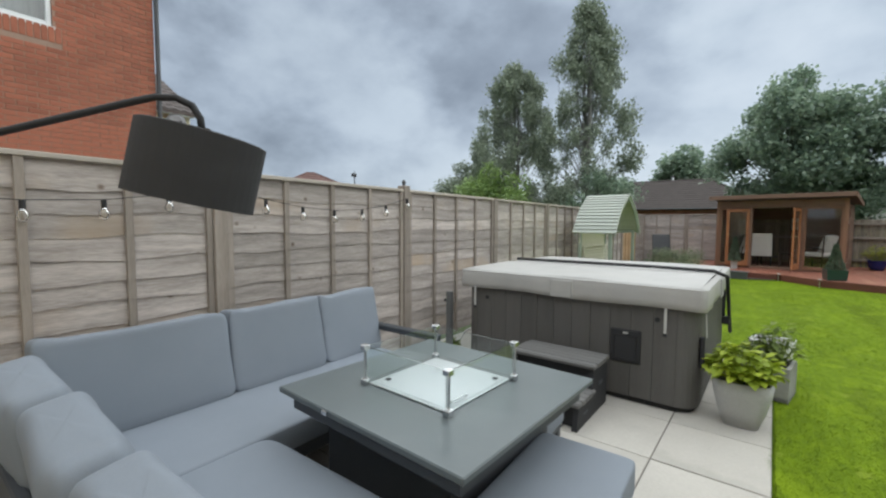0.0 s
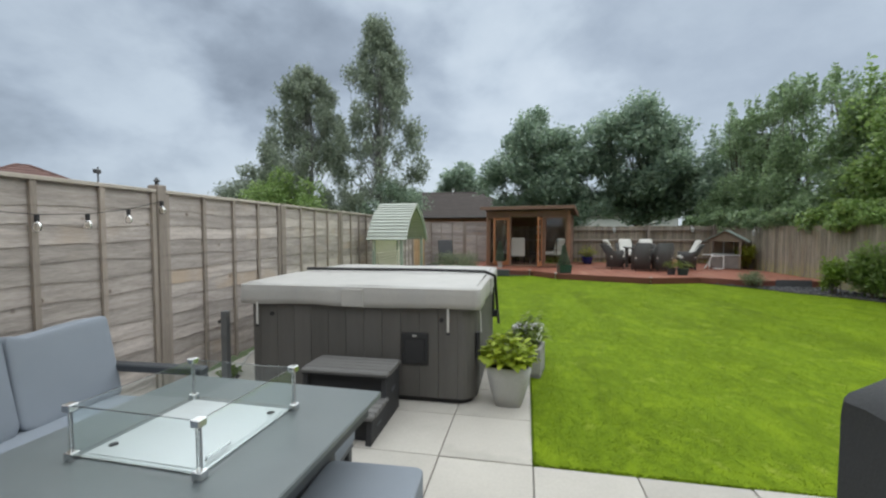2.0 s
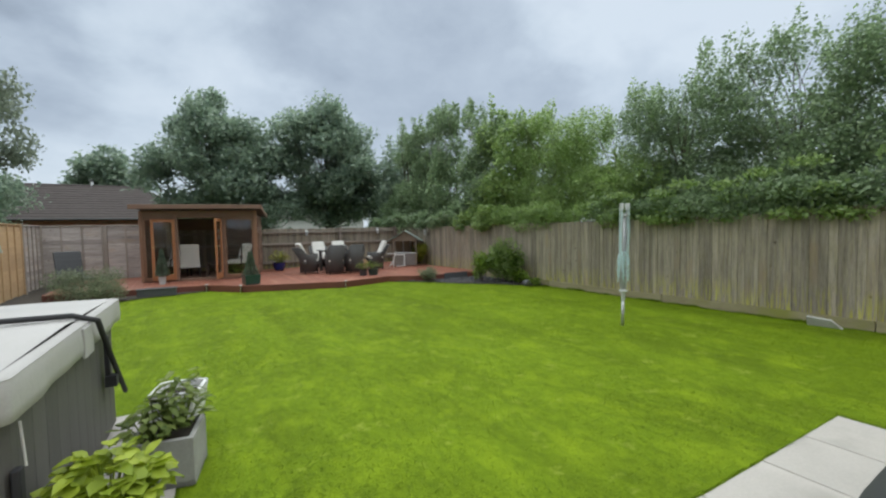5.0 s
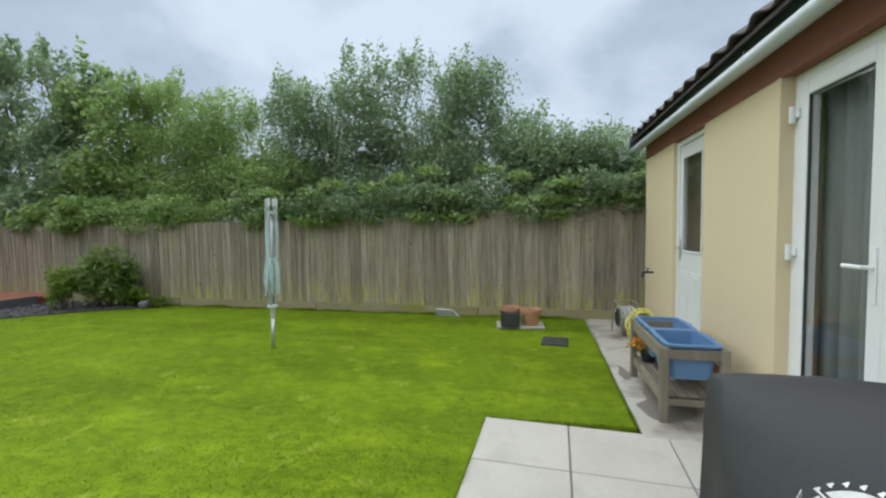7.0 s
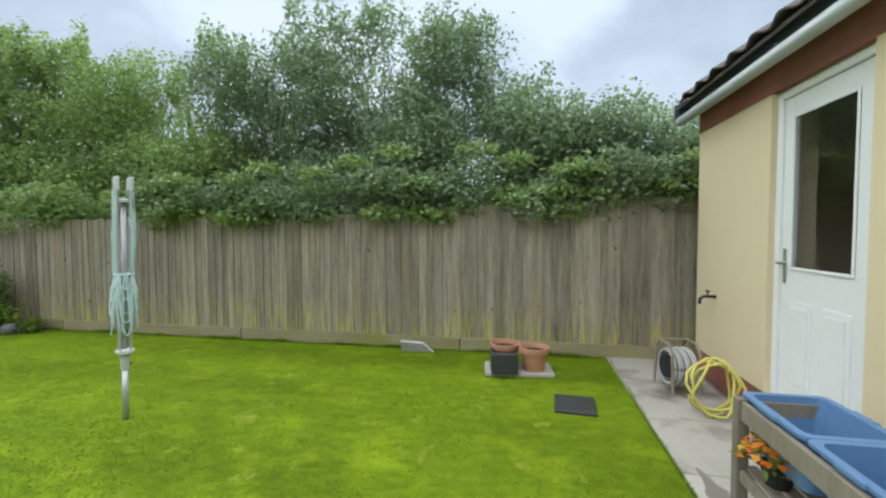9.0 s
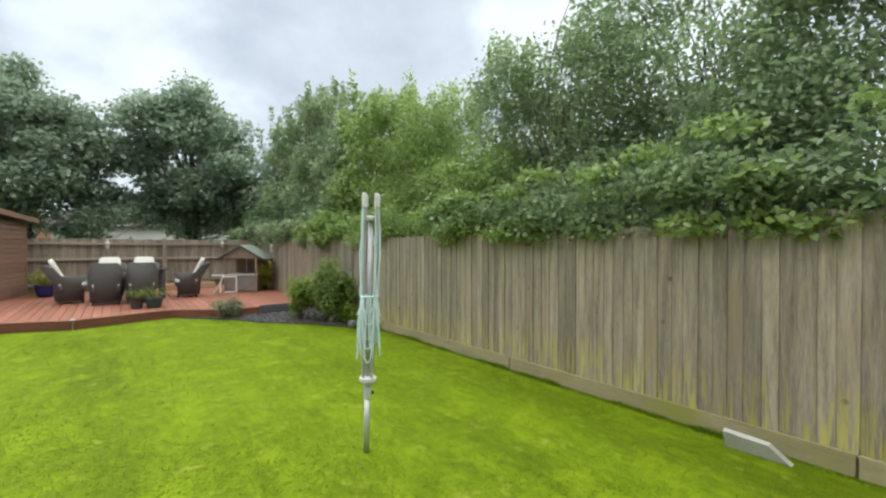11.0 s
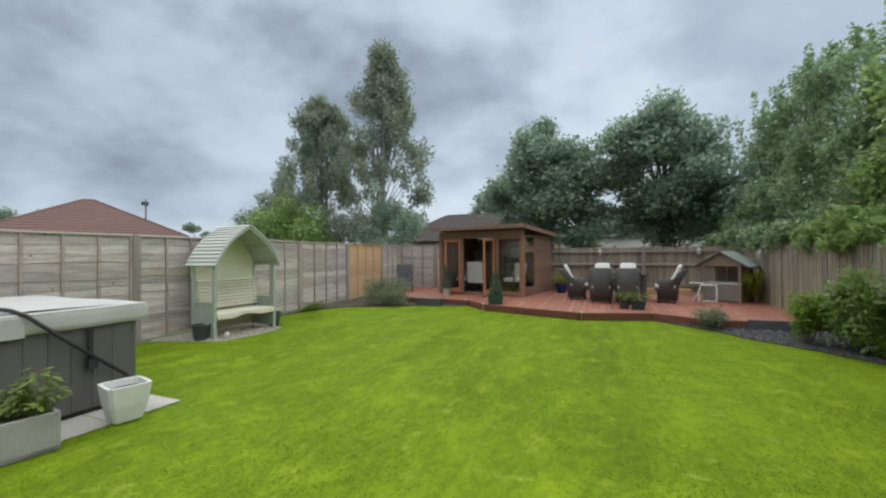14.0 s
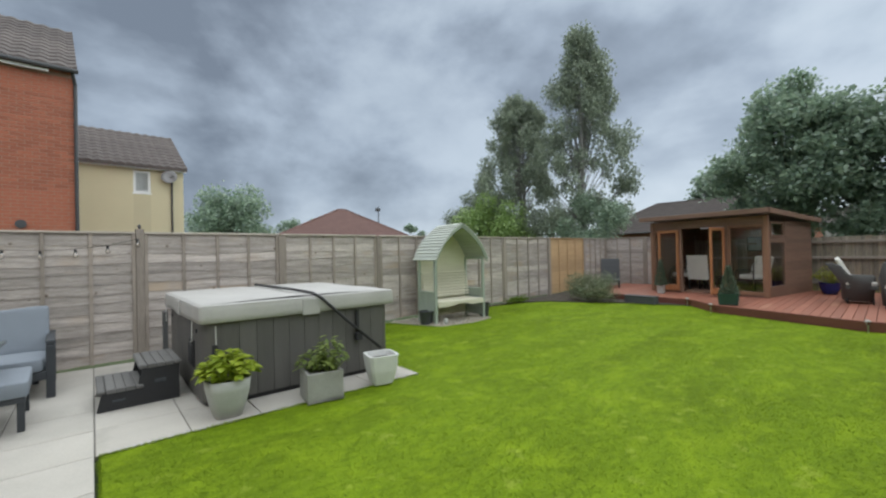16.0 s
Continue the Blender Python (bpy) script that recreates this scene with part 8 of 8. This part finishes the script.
part("top_bar", Shape().tube([(-0.42, 0.05, 0.50), (-0.1, 0.02, 0.50)], 0.02, 8), WHITE, fr)
part("brace", Shape().tube([(-0.2, 0, 0.26), (-0.34, -0.05, 0.04)], 0.022, 8), WHITE, fr)
sb = thing("wooden_edging", pose(6.25, 17.75, DZ), "low orange-brown timber sandpit frame", "sandpit")
for x0, x1, y0, y1 in ((-0.7, 0.7, -0.35, -0.31), (-0.7, 0.7, 0.31, 0.35), (-0.7, -0.66, -0.31, 0.31), (0.66, 0.7, -0.31, 0.31)):
    part("board", Shape().box(x0, x1, y0, y1, 0, 0.17, 0.004), ORANGE, sb)
part("lid", Shape().box(-0.66, 0.66, -0.31, 0.31, 0.10, 0.13), ORANGE, sb)
dc = thing("garden_recliner", pose(-2.35, 16.6, 0.012, 0, 0, 25), "dark slate-coloured garden recliner by the fence", "chair")
part("seat", Shape().box(-0.30, 0.30, -0.45, 0.25, 0.34, 0.42, 0.02), GREYBOX, dc)
part("backrest", Shape().box(-0.30, 0.30, -0.03, 0.03, 0, 0.72, 0.02), GREYBOX, dc, m=pose(0, 0.25, 0.40, -14, 0, 0))
for x in (-0.27, 0.27):
    part("leg", Shape().tube([(x, -0.4, 0), (x, -0.4, 0.36)], 0.02), BLACK, dc)
    part("leg", Shape().tube([(x, 0.28, 0), (x, 0.22, 0.36)], 0.02), BLACK, dc)

# ---- small lights: deck corners and fence lanterns ----


def solar(x, y):
    t = thing("solar_light", pose(x, y, 0), "small silver solar light at the deck edge", "garden light", "solar lights along the deck")
    part("stake", Shape().tube([(0, 0, -0.02), (0, 0, 0.12)], 0.010), STEEL, t)
    part("lantern", Shape().lathe([(0.028, 0), (0.034, 0.05), (0.028, 0.06)], 14, (0, 0, 0.11)), BULB, t)
    part("cap", Shape().lathe([(0.042, 0), (0.042, 0.012), (0.01, 0.03)], 14, (0, 0, 0.168)), STONEPOT, t)


for x, y in ((0.72, 14.26), (1.45, 13.40), (3.93, 12.50)):
    solar(x, y)


def fence_lantern(m):
    t = thing("wall_lantern", m, "small pale lantern hung on the fence", "lantern", "lanterns on the fence")
    part("bracket", Shape().box(-0.02, 0.02, 0.0, 0.02, -0.02, 0.16, 0.003).tube([(0, 0, 0.14), (0, -0.10, 0.17), (0, -0.12, 0.10)], 0.008), STONEPOT, t)
    part("body", Shape().lathe([(0.045, -0.12), (0.065, 0.03), (0.055, 0.035)], 6, (0, -0.12, 0)), STONEPOT, t)
    part("cap", Shape().lathe([(0.085, 0.03), (0.02, 0.09), (0.012, 0.11)], 6, (0, -0.12, 0)), STONEPOT, t)


fence_lantern(pose(4.34, RY - 0.035, 1.50))
fence_lantern(pose(7.32, RY - 0.035, 1.52))
fence_lantern(pose(RX - 0.02, 15.55, 1.42, 0, 0, -90))

# ---- bricks of the neighbouring house: the stretch of wall that stands above the fence ----
BY0, BZ0, BZ1 = -3.60, 1.80, 5.62
HOLE = (-2.45, -1.27, 4.28, 5.42)
SOLDIER = (-2.60, -1.175, 4.04, 4.28)
bed = Shape()
for ya, yb, za, zb in ((BY0, HOLE[0], BZ0, BZ1), (HOLE[1], -0.002, BZ0, BZ1), (HOLE[0], HOLE[1], BZ0, HOLE[2]), (HOLE[0], HOLE[1], HOLE[3], BZ1)):
    bed.box(0.0, 0.004, ya, yb, za, zb)
mortar_bed = part("mortar_bed", bed, BRICKMORTAR, bh)


def brick_mesh(w, h, seed):
    r = random.Random(seed)
    s = Shape().box(0.003, 0.011 + r.uniform(-0.001, 0.001), 0.0, w, 0.0, h, 0.0022)
    return s.mesh("brick", BRICK)


full_bricks = [brick_mesh(0.215, 0.065, k) for k in range(4)]
half_bricks = [brick_mesh(0.1025, 0.065, 20 + k) for k in range(2)]
soldier_bricks = [brick_mesh(0.065, 0.215, 40 + k) for k in range(3)]
laid = []
row = 0
z = BZ0 + 0.005
while z + 0.065 < BZ1:
    y = -0.005 - (0.1025 if row % 2 else 0.215)
    if row % 2:
        laid.append((y, z, 0.1025))
        y -= 0.225
    while y > BY0:
        laid.append((y, z, 0.215))
        y -= 0.225
    z += 0.075
    row += 1


def cut(bricks, box):
    """Bricks with what lies inside the box cut away."""
    out = []
    for y, z, w in bricks:
        if z + 0.065 <= box[2] or z >= box[3] or y + w <= box[0] or y >= box[1]:
            out.append((y, z, w))
            continue
        for a, b2 in ((y, box[0] - 0.006), (box[1] + 0.006, y + w)):
            if b2 - a > 0.025:
                out.append((a, z, b2 - a))
    return out


laid = cut(cut(laid, HOLE), SOLDIER)
picked = [b for b in laid if 3.0 < b[1] < 5.1 and b[0] > -2.4 and b[2] in (0.215, 0.1025)][:280]
chosen = set(picked)
rest = Shape()
for y, z, w in laid:
    lift = random.uniform(-0.001, 0.001)
    if (y, z, w) in chosen:
        ob = new("brick", random.choice(full_bricks if w > 0.2 else half_bricks))
        ob.parent = bh
        ob.matrix_basis = pose(lift, y, z + random.uniform(-0.001, 0.001), random.uniform(-0.2, 0.2), 0, 0)
    else:
        rest.box(0.003 + lift, 0.011 + lift, y, y + w, z, z + 0.065)
part("bricks", rest, BRICK, bh, kind="stuff")
y = SOLDIER[0] + 0.006
while y + 0.065 < SOLDIER[1]:
    ob = new("brick", random.choice(soldier_bricks))
    ob.parent = bh
    ob.matrix_basis = pose(random.uniform(0, 0.001), y, SOLDIER[2] + 0.01, 0, 0, 0)
    y += 0.075
